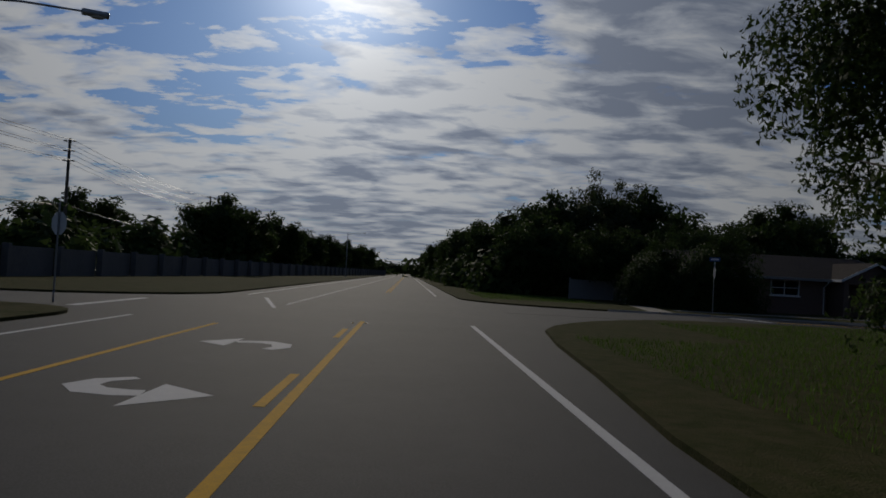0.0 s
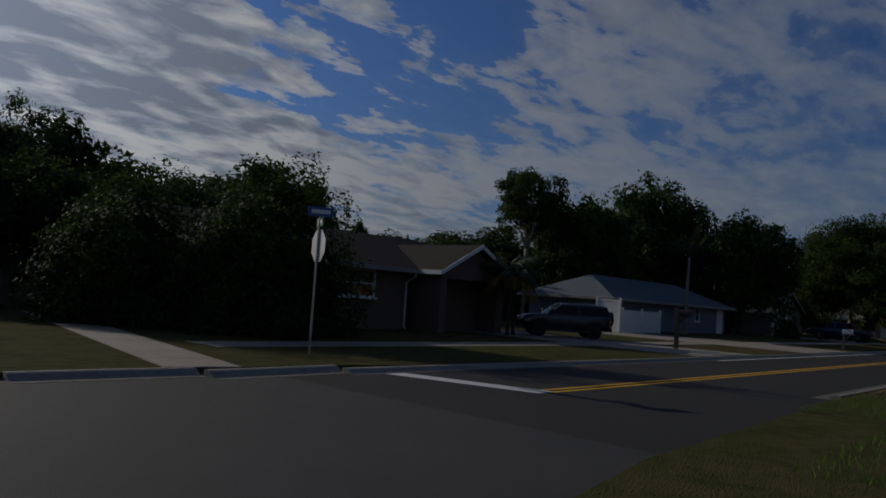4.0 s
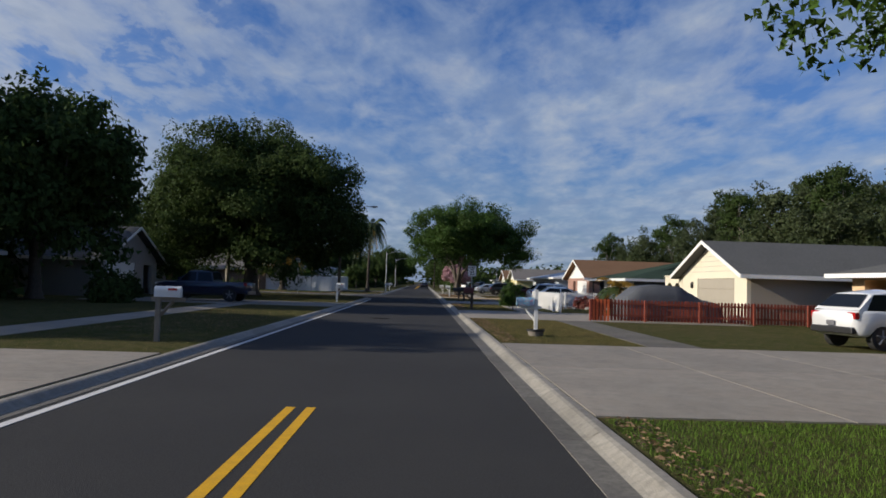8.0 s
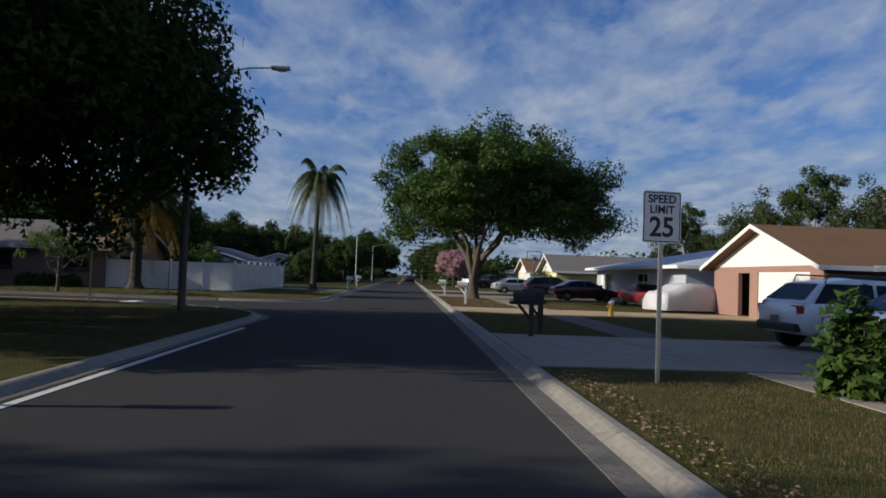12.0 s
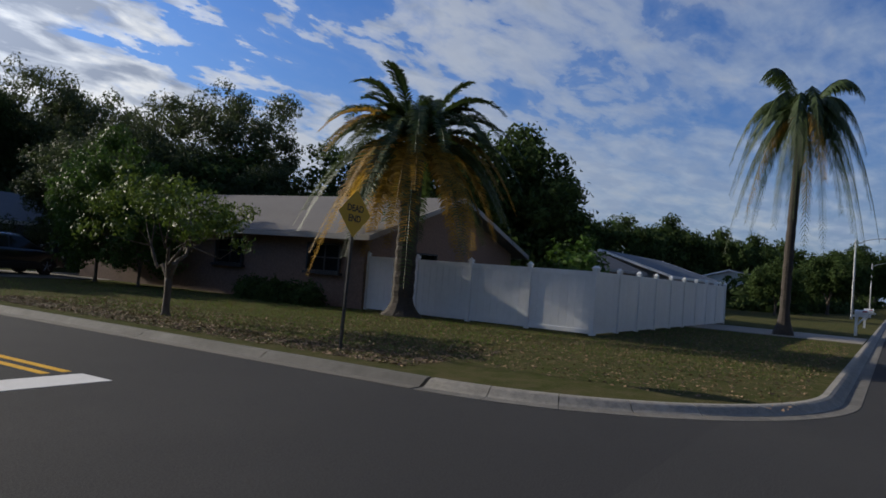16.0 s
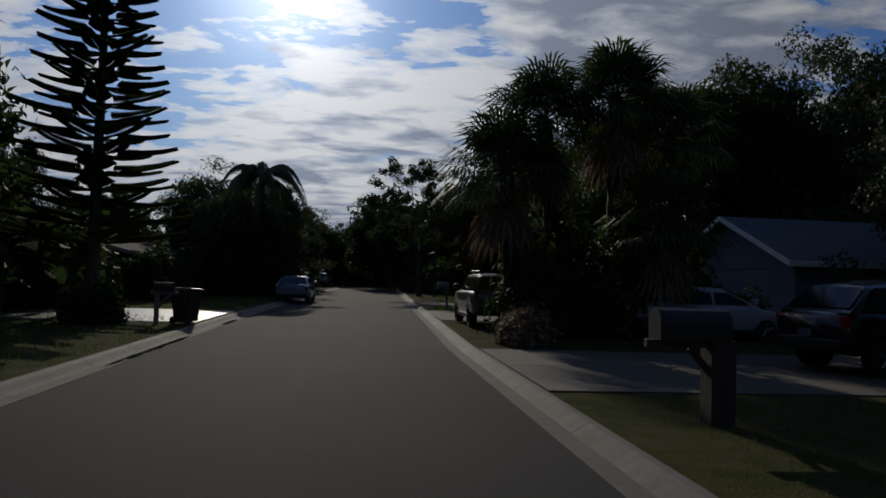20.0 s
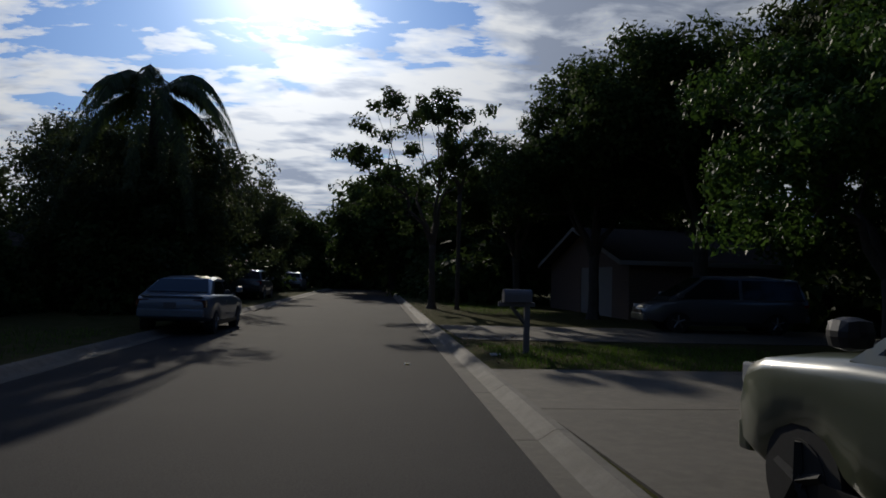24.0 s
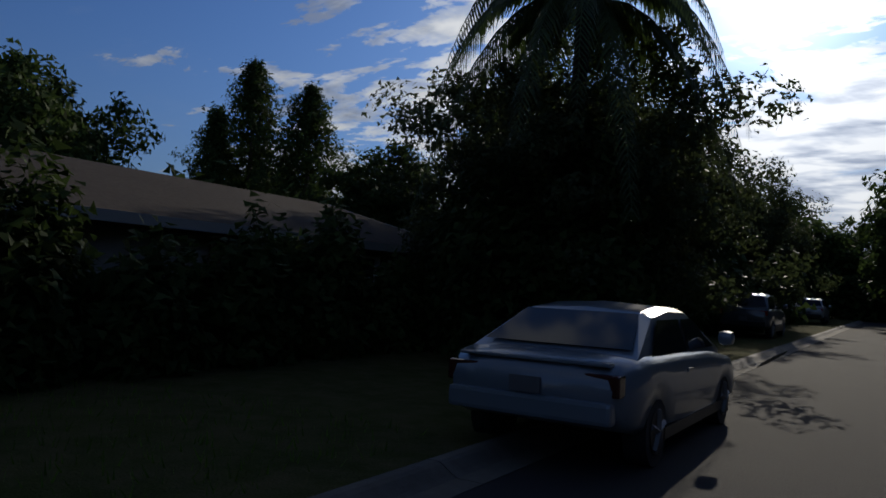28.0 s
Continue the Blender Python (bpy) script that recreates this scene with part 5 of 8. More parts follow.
# dead-end street
# pale blue walls given the darker blue_grey, which holds their shade
gabled = house("pale blue house, walls darkened for shade, with a white-edged gable and a blue-grey roof", 132.2, 146.0, 82.2, 90.6, 2.45, "x", 1.6, "blue_grey", "roof_blue",
      [("-y", "window", 137.5, 139.0, 1.0, 2.1), ("-x", "garage", 83.4, 87.8, 0, 2.2, "blue_grey")], over=0.5)
for i in range(5):
    part("siding_groove", boxed(132.185, 132.2, 83.1 + 0.72 * i, 89.7 - 0.72 * i, 2.72 + 0.27 * i, 2.735 + 0.27 * i), M["grey_wall"], gabled)
house("dark low house among oaks", 130.0, 144.0, 110.0, 122.0, 2.4, "x", 1.6, "brick", "roof_dark", [("-x", "garage", 112.0, 116.5, 0, 2.2, "grey_wall")], over=0.6, fascia="grey_wall")
house("dark house behind the trash bin", 88.0, 100.0, 76.0, 92.0, 2.4, "y", 1.6, "brick", "roof_dark", [("+x", "garage", 84.0, 88.5, 0, 2.2, "grey_wall"), ("+x", "window", 78.5, 80.5, 1.0, 2.1)], over=0.6, fascia="grey_wall")
house("dark house behind the parked sedan", 95.0, 106.0, 98.0, 113.0, 2.4, "y", 1.5, "brick", "roof_dark", [("+x", "garage", 99.0, 103.5, 0, 2.2, "grey_wall"), ("+x", "window", 107.0, 109.0, 1.0, 2.1)], over=0.6, fascia="grey_wall")
house("dark house further down the dead-end street", 96.0, 108.0, 124.0, 140.0, 2.4, "y", 1.5, "brick", "roof_dark", [("+x", "window", 128.0, 130.0, 1.0, 2.1)], over=0.6)

# by the avenue
house("dark house behind trees by the avenue", 22.0, 34.0, 70.0, 84.0, 2.5, "y", 1.7, "brick", "roof_dark", [("-x", "window", 74.0, 76.0, 1.0, 2.1)])
house("low house behind the long wall", -41.5, -33.5, 106.0, 114.0, 2.3, "x", 1.1, "grey_wall", "roof_white", [("+x", "window", 109.0, 111.0, 1.0, 2.0)])

# ---------------------------------------------------------------- palms, conifers, shrubs


def frond(rng, length, rise, droop, leaflet, count, turn, verts, faces, base, width=0.035, hang=0.35):
    """A feathered palm frond from base, out and down, with narrow leaflets on both sides."""
    c, s = math.cos(turn), math.sin(turn)
    spine = []
    for i in range(9):
        u = i / 8
        r = length * (u - 0.16 * u * u)
        z = length * (rise * u - droop * u * u)
        spine.append(Vector((base[0] + r * c, base[1] + r * s, base[2] + z)))
    tube_arrays(spine, [width * (1 - 0.85 * i / 8) for i in range(9)], 3, verts, faces)
    side = Vector((-s, c, 0))
    for k in range(count):
        u = 0.12 + 0.88 * k / count
        f = u * 8
        i = min(7, int(f))
        p = spine[i].lerp(spine[i + 1], f - i)
        ahead = (spine[i + 1] - spine[i]).normalized()
        ln = leaflet * (0.55 + 0.9 * math.sin(math.pi * min(1, u * 0.9 + 0.08))) * rng.uniform(0.8, 1.15)
        for way in (-1, 1):
            d = (side * way * 0.85 + ahead * 0.6 + Vector((0, 0, -hang + rng.uniform(-0.15, 0.12)))).normalized()
            w = ahead * ln * 0.045
            n = len(verts)
            verts.extend([p - w, p + d * ln * 0.55 - w * 1.3 + Vector((0, 0, 0.04 * ln)), p + d * ln + Vector((0, 0, -0.18 * ln)), p + d * ln * 0.55 + w * 1.3 + Vector((0, 0, 0.04 * ln)), p + w])
            faces.append((n, n + 1, n + 2, n + 3, n + 4))


def palm_trunk(h, r0, r1, lean, mat, rings=14):
    verts, faces, pts, rad = [], [], [], []
    for i in range(rings * 2 + 1):
        u = i / (rings * 2)
        pts.append((lean[0] * u * u, lean[1] * u * u, -0.2 + (h + 0.2) * u))
        rad.append((r0 * 1.35 * (1 - min(1, u * 9)) + (r0 + (r1 - r0) * u)) * (1.06 if i % 2 else 0.97))
    tube_arrays(pts, rad, 12, verts, faces)
    return mesh_of("trunk", verts, faces, mat)


def feather_palm(name, label, x, y, h, r0, r1, lean, length, groups, seed, leaflet=0.55, count=30, hang=0.35, bark="palm_bark"):
    """groups: (how many, rise from, rise to, droop, material, length factor)."""
    rng = np.random.default_rng(seed)
    root = thing(name, label, "palm tree", pose(x, y, LAWN))
    attach("trunk", palm_trunk(h, r0, r1, lean, M[bark]), root)
    k = 0
    for many, lo, hi, droop, mat, size in groups:
        for i in range(many):
            verts, faces = [], []
            rise = lo + (hi - lo) * rng.uniform()
            frond(rng, length * size * rng.uniform(0.88, 1.08), rise, droop * rng.uniform(0.85, 1.15), leaflet, count, k * 2.399 + rng.uniform(-0.2, 0.2), verts, faces, (lean[0], lean[1], h - 0.05 + 0.15 * rng.uniform()), hang=hang)
            attach("frond", mesh_of("frond", verts, faces, M[mat]), root)
            k += 1
    return root


feather_palm("date_palm", "stout date palm by the yellow sign, lower fronds coloured gold for sun glow", 130.8, 53.8, 5.3, 0.34, 0.30, (0.1, 0.0), 3.8,
             [(12, 1.35, 1.95, 0.95, "palm_leaf", 0.56), (20, 0.9, 1.4, 1.0, "palm_leaf", 0.85), (18, 0.55, 1.0, 1.0, "palm_leaf", 1.04), (8, 0.5, 0.9, 1.0, "palm_gold", 1.0), (16, 0.05, 0.5, 1.0, "palm_leaf", 1.04), (12, 0.0, 0.45, 1.05, "palm_gold", 1.0), (8, -0.3, 0.0, 0.9, "palm_gold", 0.75)], 31, 0.30, 74, -0.25)
feather_palm("queen_palm", "slender queen palm with drooping feathery fronds", 143.6, 44.5, 8.7, 0.19, 0.15, (0.5, -0.2), 3.5,
             [(4, 1.8, 2.2, 1.5, "palm_leaf", 0.75), (9, 1.25, 1.65, 2.15, "palm_leaf", 0.9), (11, 0.8, 1.1, 2.2, "palm_leaf", 0.95), (9, 0.35, 0.65, 1.9, "palm_leaf", 0.9), (3, 0.1, 0.3, 1.4, "palm_gold", 0.85)], 32, 0.42, 56, 0.9)
feather_palm("queen_palm", "queen palm rising from dense dark leaves", 111.4, 108.6, 7.8, 0.2, 0.16, (0.1, -0.1), 4.2,
             [(5, 1.0, 1.5, 1.5, "palm_leaf", 0.85), (11, 0.4, 0.9, 1.5, "palm_leaf", 1.0), (9, -0.1, 0.3, 1.2, "palm_leaf", 1.0)], 33, 0.5, 60, 0.8)
feather_palm("young_palm", "young feathery palm inside the picket fence", 92.6, 23.2, 1.5, 0.14, 0.12, (0.1, 0.0), 2.2,
             [(6, 0.6, 1.1, 0.7, "palm_gold", 0.9), (9, 0.15, 0.6, 0.8, "palm_leaf", 1.05), (5, -0.2, 0.1, 0.7, "palm_gold", 0.9)], 34, 0.45, 26, 0.3)
feather_palm("slender_palm", "slender palm with a tuft of stubby fronds beside the garage", 63.6, 55.4, 6.0, 0.13, 0.1, (0.25, 0.0), 1.4,
             [(9, 1.3, 2.2, 0.4, "leaf_grey", 1.0)], 35, 0.3, 16, 0.4, "pale_bark")
feather_palm("areca_palm", "cluster of small palms by the brick porch", 35.2, 51.2, 2.7, 0.09, 0.07, (0.3, 0.1), 1.9,
             [(9, 0.5, 1.2, 0.8, "palm_leaf", 1.0), (8, 0.0, 0.5, 0.8, "palm_gold", 0.95)], 36, 0.42, 22, 0.35)
feather_palm("areca_palm", "cluster of small palms by the brick porch", 36.3, 51.7, 3.2, 0.09, 0.07, (-0.2, 0.2), 1.9,
             [(9, 0.5, 1.2, 0.8, "palm_leaf", 1.0), (8, 0.0, 0.5, 0.8, "palm_leaf", 0.95)], 37, 0.42, 22, 0.35)


def fan_leaf(rng, base, turn, tilt, stalk, size, verts, faces, blades=26):
    """A costapalmate fan on a stalk."""
    c, s = math.cos(turn), math.sin(turn)
    out, side = Vector((c * math.cos(tilt), s * math.cos(tilt), math.sin(tilt))), Vector((-s, c, 0))
    up_ = out.cross(side) * -1
    hub = Vector(base) + out * stalk + Vector((0, 0, -0.08 * stalk * stalk))
    tube_arrays([Vector(base), (Vector(base) + hub) / 2 + Vector((0, 0, 0.05)), hub], [0.025, 0.02, 0.014], 3, verts, faces)
    for i in range(blades):
        a = radians(-125 + 250 * i / (blades - 1))
        d = (out * math.cos(a) + side * math.sin(a)).normalized()
        ln = size * rng.uniform(0.85, 1.1) * (0.75 + 0.25 * math.cos(a))
        w = (side * math.cos(a) - out * math.sin(a)) * 0.035
        fold = up_ * (0.02 if i % 2 else -0.02)
        mid = hub + d * ln * 0.6 + fold
        tip = hub + d * ln + Vector((0, 0, -0.28 * ln - rng.uniform(0, 0.1)))
        n = len(verts)
        verts.extend([hub, mid - w, tip, mid + w])
        faces.append((n, n + 1, n + 2, n + 3))


def fan_palm(label, x, y, h, seed, leaves=46, size=1.15, skirt=24, lean=(0, 0)):
    rng = np.random.default_rng(seed)
    root = thing("cabbage_palm", label, "palm tree", pose(x, y, LAWN), "cabbage palms")
    attach("trunk", palm_trunk(h, 0.24, 0.22, lean, M["palm_bark"], 10), root)
    for i in range(leaves):
        verts, faces = [], []
        fan_leaf(rng, (lean[0], lean[1], h), i * 2.399, radians(82 - 115 * i / leaves + rng.uniform(-8, 8)), rng.uniform(0.8, 1.25), size, verts, faces)
        attach("fan", mesh_of("fan", verts, faces, M["palm_leaf"]), root)
    for i in range(skirt):
        verts, faces = [], []
        fan_leaf(rng, (lean[0], lean[1], h - 0.3 - 0.03 * i), i * 2.399 + 0.4, radians(-48 - rng.uniform(0, 25)), rng.uniform(0.5, 0.9), size * 0.9, verts, faces, 18)
        attach("dry_fan", mesh_of("dry_fan", verts, faces, M["palm_dead"]), root, "dry hanging fan")
    return root


fan_palm("tall shaggy cabbage palm in a dense clump", 125.4, 80.4, 6.9, 41, 52, 1.25)
fan_palm("cabbage palm leaning out of the clump", 123.5, 79.9, 6.1, 42, 44, 1.2, lean=(-0.4, 0.1))
fan_palm("lower cabbage palm at the side of the clump", 127.3, 81.0, 6.0, 43, 40, 1.15)
fan_palm("cabbage palm over the verge", 122.2, 79.4, 4.5, 44, 44, 1.25, lean=(-0.3, 0.0))
fan_palm("short cabbage palm in the clump", 126.2, 78.8, 3.2, 45, 36, 1.1)


def tiered_conifer(label, x, y, h, spread, tiers, seed, lush=1.0, mat="leaf_dark", group="", turn=0):
    """A conifer with whorls of level branches that carry rope-like shoots."""
    rng = np.random.default_rng(seed)
    root = thing("conifer", label, "tree", pose(x, y, LAWN, 0, 0, turn), group)
    verts, faces = [], []
    tube_arrays([(0, 0, -0.2), (0, 0, h * 0.3), (0, 0, h * 0.7), (0, 0, h)], [0.24, 0.18, 0.1, 0.02], 9, verts, faces)
    attach("trunk", mesh_of("trunk", verts, faces, M["bark"]), root)
    for t in range(tiers):
        u = t / (tiers - 1)
        z = h * (0.14 + 0.84 * u)
        ln = spread * (1 - u) ** 0.75 + 0.18
        for b in range(6):
            verts, faces = [], []
            a = 2 * math.pi * (b / 6 + 0.37 * t) + rng.uniform(-0.12, 0.12)
            c, s = math.cos(a), math.sin(a)
            l = ln * rng.uniform(0.82, 1.1)
            line = [Vector((c * l * v, s * l * v, z + l * (-0.06 * v + 0.20 * v * v))) for v in (0, 0.25, 0.5, 0.75, 1)]
            tube_arrays(line, [0.045, 0.04, 0.032, 0.022, 0.01], 4, verts, faces)
            side = Vector((-s, c, 0))
            for k in range(int(16 * lush)):
                v = 0.22 + 0.78 * k / (16 * lush)
                i = min(3, int(v * 4))
                p = line[i].lerp(line[i + 1], v * 4 - i)
                sl = 0.42 * l * (1.15 - v) * 0.6 + 0.16
                for way in (-1, 1):
                    tip = p + side * way * sl * 0.8 + Vector((c, s, 0)) * sl * 0.55 + Vector((0, 0, 0.30 * sl))
                    mid = (p + tip) / 2 + Vector((0, 0, 0.02))
                    n = len(verts)
                    e = Vector((0, 0, 0.07))
                    verts.extend([p, mid + e, tip, mid - e])
                    faces.append((n, n + 1, n + 2, n + 3))
                    f = Vector((c, s, 0)) * 0.07
                    verts.extend([p, mid + f, tip, mid - f])
                    faces.append((n + 4, n + 5, n + 6, n + 7))
            attach("branch", mesh_of("branch", verts, faces, M[mat]), root)
    return root


tiered_conifer("tall layered conifer with level branches above the roofs", 108.9, 86.0, 17.0, 3.1, 25, 51, 1.5)
tiered_conifer("slim conifer far along the street", 228.6, 34.0, 12.4, 2.2, 15, 52, group="slim conifers")


def cedar(label, x, y, h, spread, seed):
    """A dense dark conifer: ragged sprays of fine leaves round a straight trunk, in a narrowing spire."""
    rng = np.random.default_rng(seed)
    root = thing("conifer", label, "tree", pose(x, y, LAWN), "dark conifers")
    verts, faces = [], []
    tube_arrays([(0, 0, -0.2), (0, 0, h * 0.5), (0, 0, h)], [0.24, 0.14, 0.02], 9, verts, faces)
    attach("trunk", mesh_of("trunk", verts, faces, M["bark"]), root)
    pts, ways = [], []
    for k in range(int(19 * h)):
        u = (k + rng.uniform()) / (19 * h)
        a = k * 2.399 + rng.uniform(-0.4, 0.4)
        reach = (spread * (1 - u) ** 0.8 + 0.12) * rng.uniform(0.5, 1.2)
        low = np.array([0, 0, h * (0.06 + 0.9 * u)])
        spray = np.array([math.cos(a) * reach, math.sin(a) * reach, h * 0.03 * u + 0.22 * reach])
        pts.append(low + spray * rng.uniform(0.15, 1.0, 34)[:, None] + rng.normal(size=(34, 3)) * 0.16)
        ways.append(np.tile(spray / np.linalg.norm(spray), (34, 1)))
    pts = np.concatenate(pts)
    attach("crown", leaf_mesh("crown", pts, np.full(len(pts), 0.15), M["leaf_dark"], rng, away=np.concatenate(ways)), root)
    return root


cedar("tall dark spire of a conifer behind the dark house", 87.6, 122.5, 13.2, 6.0, 53)
cedar("dark ragged conifer behind the dark house", 90.2, 124.2, 12.0, 5.6, 54)
cedar("small dark conifer behind the dark house", 86.0, 121.5, 10.4, 3.2, 55)


def leaf_mass(rng, spots, leaf, dense):
    """Leaf centres over rounded spots (x, y, rx, ry, height) down to the ground."""
    pts, ways = [], []
    for x, y, rx, ry, h in spots:
        n = int(dense * (rx * ry) ** 0.5 * (1 + h) / (leaf / 0.3) ** 1.6)
        q = rng.normal(size=(n, 3))
        q /= np.linalg.norm(q, axis=1, keepdims=True)
        q[:, 2] = np.abs(q[:, 2])
        r = rng.uniform(0.3, 1.0, n) ** 0.4 * (1 + 0.2 * np.sin(5 * q[:, 0] + 3 * q[:, 1]) + 0.13 * np.sin(11 * q[:, 1] + 9 * q[:, 2]))
        pts.append(np.array([x, y, 0.0]) + q * r[:, None] * np.array([rx, ry, h]))
        ways.append(q)
    return np.concatenate(pts), np.concatenate(ways)


def bush(label, spots, leaf, mat, seed, name="shrub", category="shrub", dense=170):
    """A shrub: clumps of leaves down to the ground over rounded spots (x, y, rx, ry, height), each on its stems."""
    rng = np.random.default_rng(seed)
    cx, cy = spots[0][0], spots[0][1]
    root = thing(name, label, category, pose(cx, cy, LAWN))
    for x, y, rx, ry, h in spots:
        x, y = x - cx, y - cy
        pts, ways = leaf_mass(rng, [(x, y, rx, ry, h)], leaf, dense)
        attach("leaf_clump", leaf_mesh("leaf_clump", pts, np.full(len(pts), leaf), M[mat], rng, away=ways), root)
        for k in range(5):
            verts, faces = [], []
            a = 1.26 * k + rng.uniform(0, 1)
            tube_arrays([(x, y, -0.08), (x + 0.25 * rx * math.cos(a), y + 0.25 * ry * math.sin(a), 0.4 * h), (x + 0.55 * rx * math.cos(a), y + 0.55 * ry * math.sin(a), 0.8 * h)], [0.03, 0.02, 0.008], 5, verts, faces)
            attach("stem", mesh_of("stem", verts, faces, M["bark"]), root)
    return root


def thicket(label, spots, leaf, mat, seed, dense=120):
    """One mass of undergrowth that nobody could count."""
    rng = np.random.default_rng(seed)
    pts, ways = leaf_mass(rng, spots, leaf, dense)
    pts = pts + np.array([0, 0, LAWN])
    return tagged(new("undergrowth", leaf_mesh("undergrowth", pts, np.full(len(pts), leaf), M[mat], rng, away=ways)), label, "undergrowth", kind="stuff")


rr = random.Random(5)
thicket("dark undergrowth beneath the trees by the avenue", [(10.5 + rr.uniform(-1, 2), 78 + 9 * i, 4.0, 6.0, rr.uniform(3.5, 5.5)) for i in range(26)] + [(16 + 6 * i, 72 + rr.uniform(-3, 5), 4, 3.5, rr.uniform(3, 5)) for i in range(6)], 0.7, "leaf_dark", 61)
thicket("dark undergrowth behind the long wall", [(-29 + rr.uniform(-2, 2), 60 + 12 * i, 4.5, 7, rr.uniform(3.0, 5.5)) for i in range(26)], 0.8, "leaf_dark", 62)
thicket("dark hedges and undergrowth behind the shaded houses", [(40 + 6 * i, 74 + rr.uniform(-3, 3), 4.5, 4, rr.uniform(4, 6)) for i in range(12)] + [(80, 62, 3, 4, 3.5), (82, 70, 3, 4, 4)], 0.6, "leaf_dark", 63)
thicket("green undergrowth behind the sunny houses", [(44 + 7 * i, -4 + rr.uniform(-4, 2), 5, 4, rr.uniform(3.2, 5)) for i in range(26)], 0.5, "leaf_dark", 64)
thicket("trees and hedges far along the street", [(190 + 12 * i, 50.5 + rr.uniform(-1, 3), 6, 3.5, rr.uniform(2.0, 3.4)) for i in range(20)] + [(196 + 12 * i, 26.5 + rr.uniform(-2, 1), 7, 4, rr.uniform(3, 6)) for i in range(20)], 0.6, "leaf_dark", 65)
thicket("dark undergrowth round the end of the dead-end street", [(100 + 4.5 * i, 172 + rr.uniform(-4, 6), 4.5, 4, rr.uniform(5, 8)) for i in range(10)] + [(126 + rr.uniform(-0.5, 2), 128 + 6 * i, 3.2, 4, rr.uniform(3.0, 5)) for i in range(8)] + [(109.5 + rr.uniform(-2, 1), 116 + 6 * i, 3.2, 4, rr.uniform(3.0, 5)) for i in range(9)] + [(92, 96 + 6 * i, 3, 4, 4.5) for i in range(7)], 0.5, "leaf_dark", 66, 80)
thicket("dark undergrowth behind the houses of the dead-end street", [(140 + rr.uniform(-2, 2), 76 + 7 * i, 4, 4.5, rr.uniform(4, 6)) for i in range(9)] + [(104 + rr.uniform(-1, 2), 78 + 5 * i, 2.5, 3, rr.uniform(2.5, 4)) for i in range(4)] + [(146 + 5 * i, 70, 4, 3, 5) for i in range(8)], 0.6, "leaf_dark", 67)
thicket("distant dark woods", [(-200 + 34 * i, 420 + rr.uniform(-20, 20), 22, 12, rr.uniform(9, 13)) for i in range(6)] + [(20 + 30 * i, 300 + rr.uniform(-15, 15), 20, 12, rr.uniform(9, 13)) for i in range(14)] + [(430 + rr.uniform(-10, 10), -110 + 26 * i, 12, 17, rr.uniform(9, 14)) for i in range(6)] + [(430 + rr.uniform(-10, 10), 62 + 26 * i, 12, 17, rr.uniform(9, 14)) for i in range(8)] + [(60 + 30 * i, -70 + rr.uniform(-10, 10), 20, 10, rr.uniform(9, 13)) for i in range(13)] + [(-50 + 16 * i, 900, 14, 10, 12) for i in range(7)], 2.2, "leaf_dark", 68, 70)
bush("low yellow-green hedge under the great oak", [(104 + 1.5 * i, 55.2 - 0.15 * i, 1.1, 0.9, 0.95) for i in range(7)], 0.14, "leaf_light", 71, "hedge", "hedge")
bush("dark clipped shrub by the brick wall", [(130.7, 57.6 + 0.9 * i, 0.5, 0.6, 0.7) for i in range(4)], 0.09, "leaf_dark", 72)
bush("reddish bushy shrub by the dark mailbox", [(94.2, 30.8, 0.55, 0.55, 1.2)], 0.12, "leaf", 73)
bush("low red-leaved croton shrubs in the mulched bed", [(92.3, 25.6, 0.7, 0.8, 0.75), (92.6, 24.4, 0.6, 0.7, 0.85), (92.4, 21.6, 0.6, 0.9, 0.55), (92.7, 20.0, 0.6, 0.8, 0.6), (92.5, 17.4, 0.6, 0.8, 0.7)], 0.12, "croton", 86)
bush("shrubs at the far end of the white fence", [(96.2, 28.2, 0.5, 0.5, 0.8)], 0.12, "leaf", 75)
bush("green shrub showing above the white fence", [(142.0, 52.5, 1.6, 1.4, 3.0)], 0.2, "leaf", 76)
bush("spiky dry shrub at the verge below the cabbage palms", [(121.9, 76.6, 0.55, 0.9, 0.7), (122.3, 78.0, 0.6, 0.8, 0.85)], 0.11, "palm_dead", 77)
bush("dark leafy bushes before the house by the parked sedan", [(107.6, 96.5 + 2.1 * i, 1.1, 1.2, 2.2 + 0.5 * math.sin(2.1 * i)) for i in range(8)], 0.17, "leaf_dark", 85)
bush("dense dark shrubs below the cabbage palms", [(123.4, 79.6, 1.5, 1.6, 3.2), (125.8, 79.8, 1.6, 1.4, 3.6), (127.6, 81.4, 1.3, 1.4, 3.2)], 0.17, "leaf_dark", 78, dense=170)
bush("small dark shrub by the trash bin", [(111.0, 80.4, 0.8, 0.8, 1.1)], 0.14, "leaf_dark", 79)
bush("shrubs in front of the shaded house", [(129.4, 80.2, 0.8, 0.6, 1.2), (132.5, 80.2, 0.9, 0.6, 1.0)], 0.14, "leaf_dark", 80)
bush("flowering shrub beside the yellow house", [(156.5, 23.5, 1.0, 1.0, 2.2)], 0.2, "leaf_light", 81)
bush("dark shrubs before the pale gabled house", [(87.2, 55.0, 1.0, 0.8, 1.3), (80.0, 53.0, 1.2, 1.0, 1.4)], 0.16, "leaf_dark", 82)
bush("dense dark leaves below the queen palm", [(111.2, 108.4, 2.3, 2.3, 4.6)], 0.2, "leaf_dark", 83, dense=150)
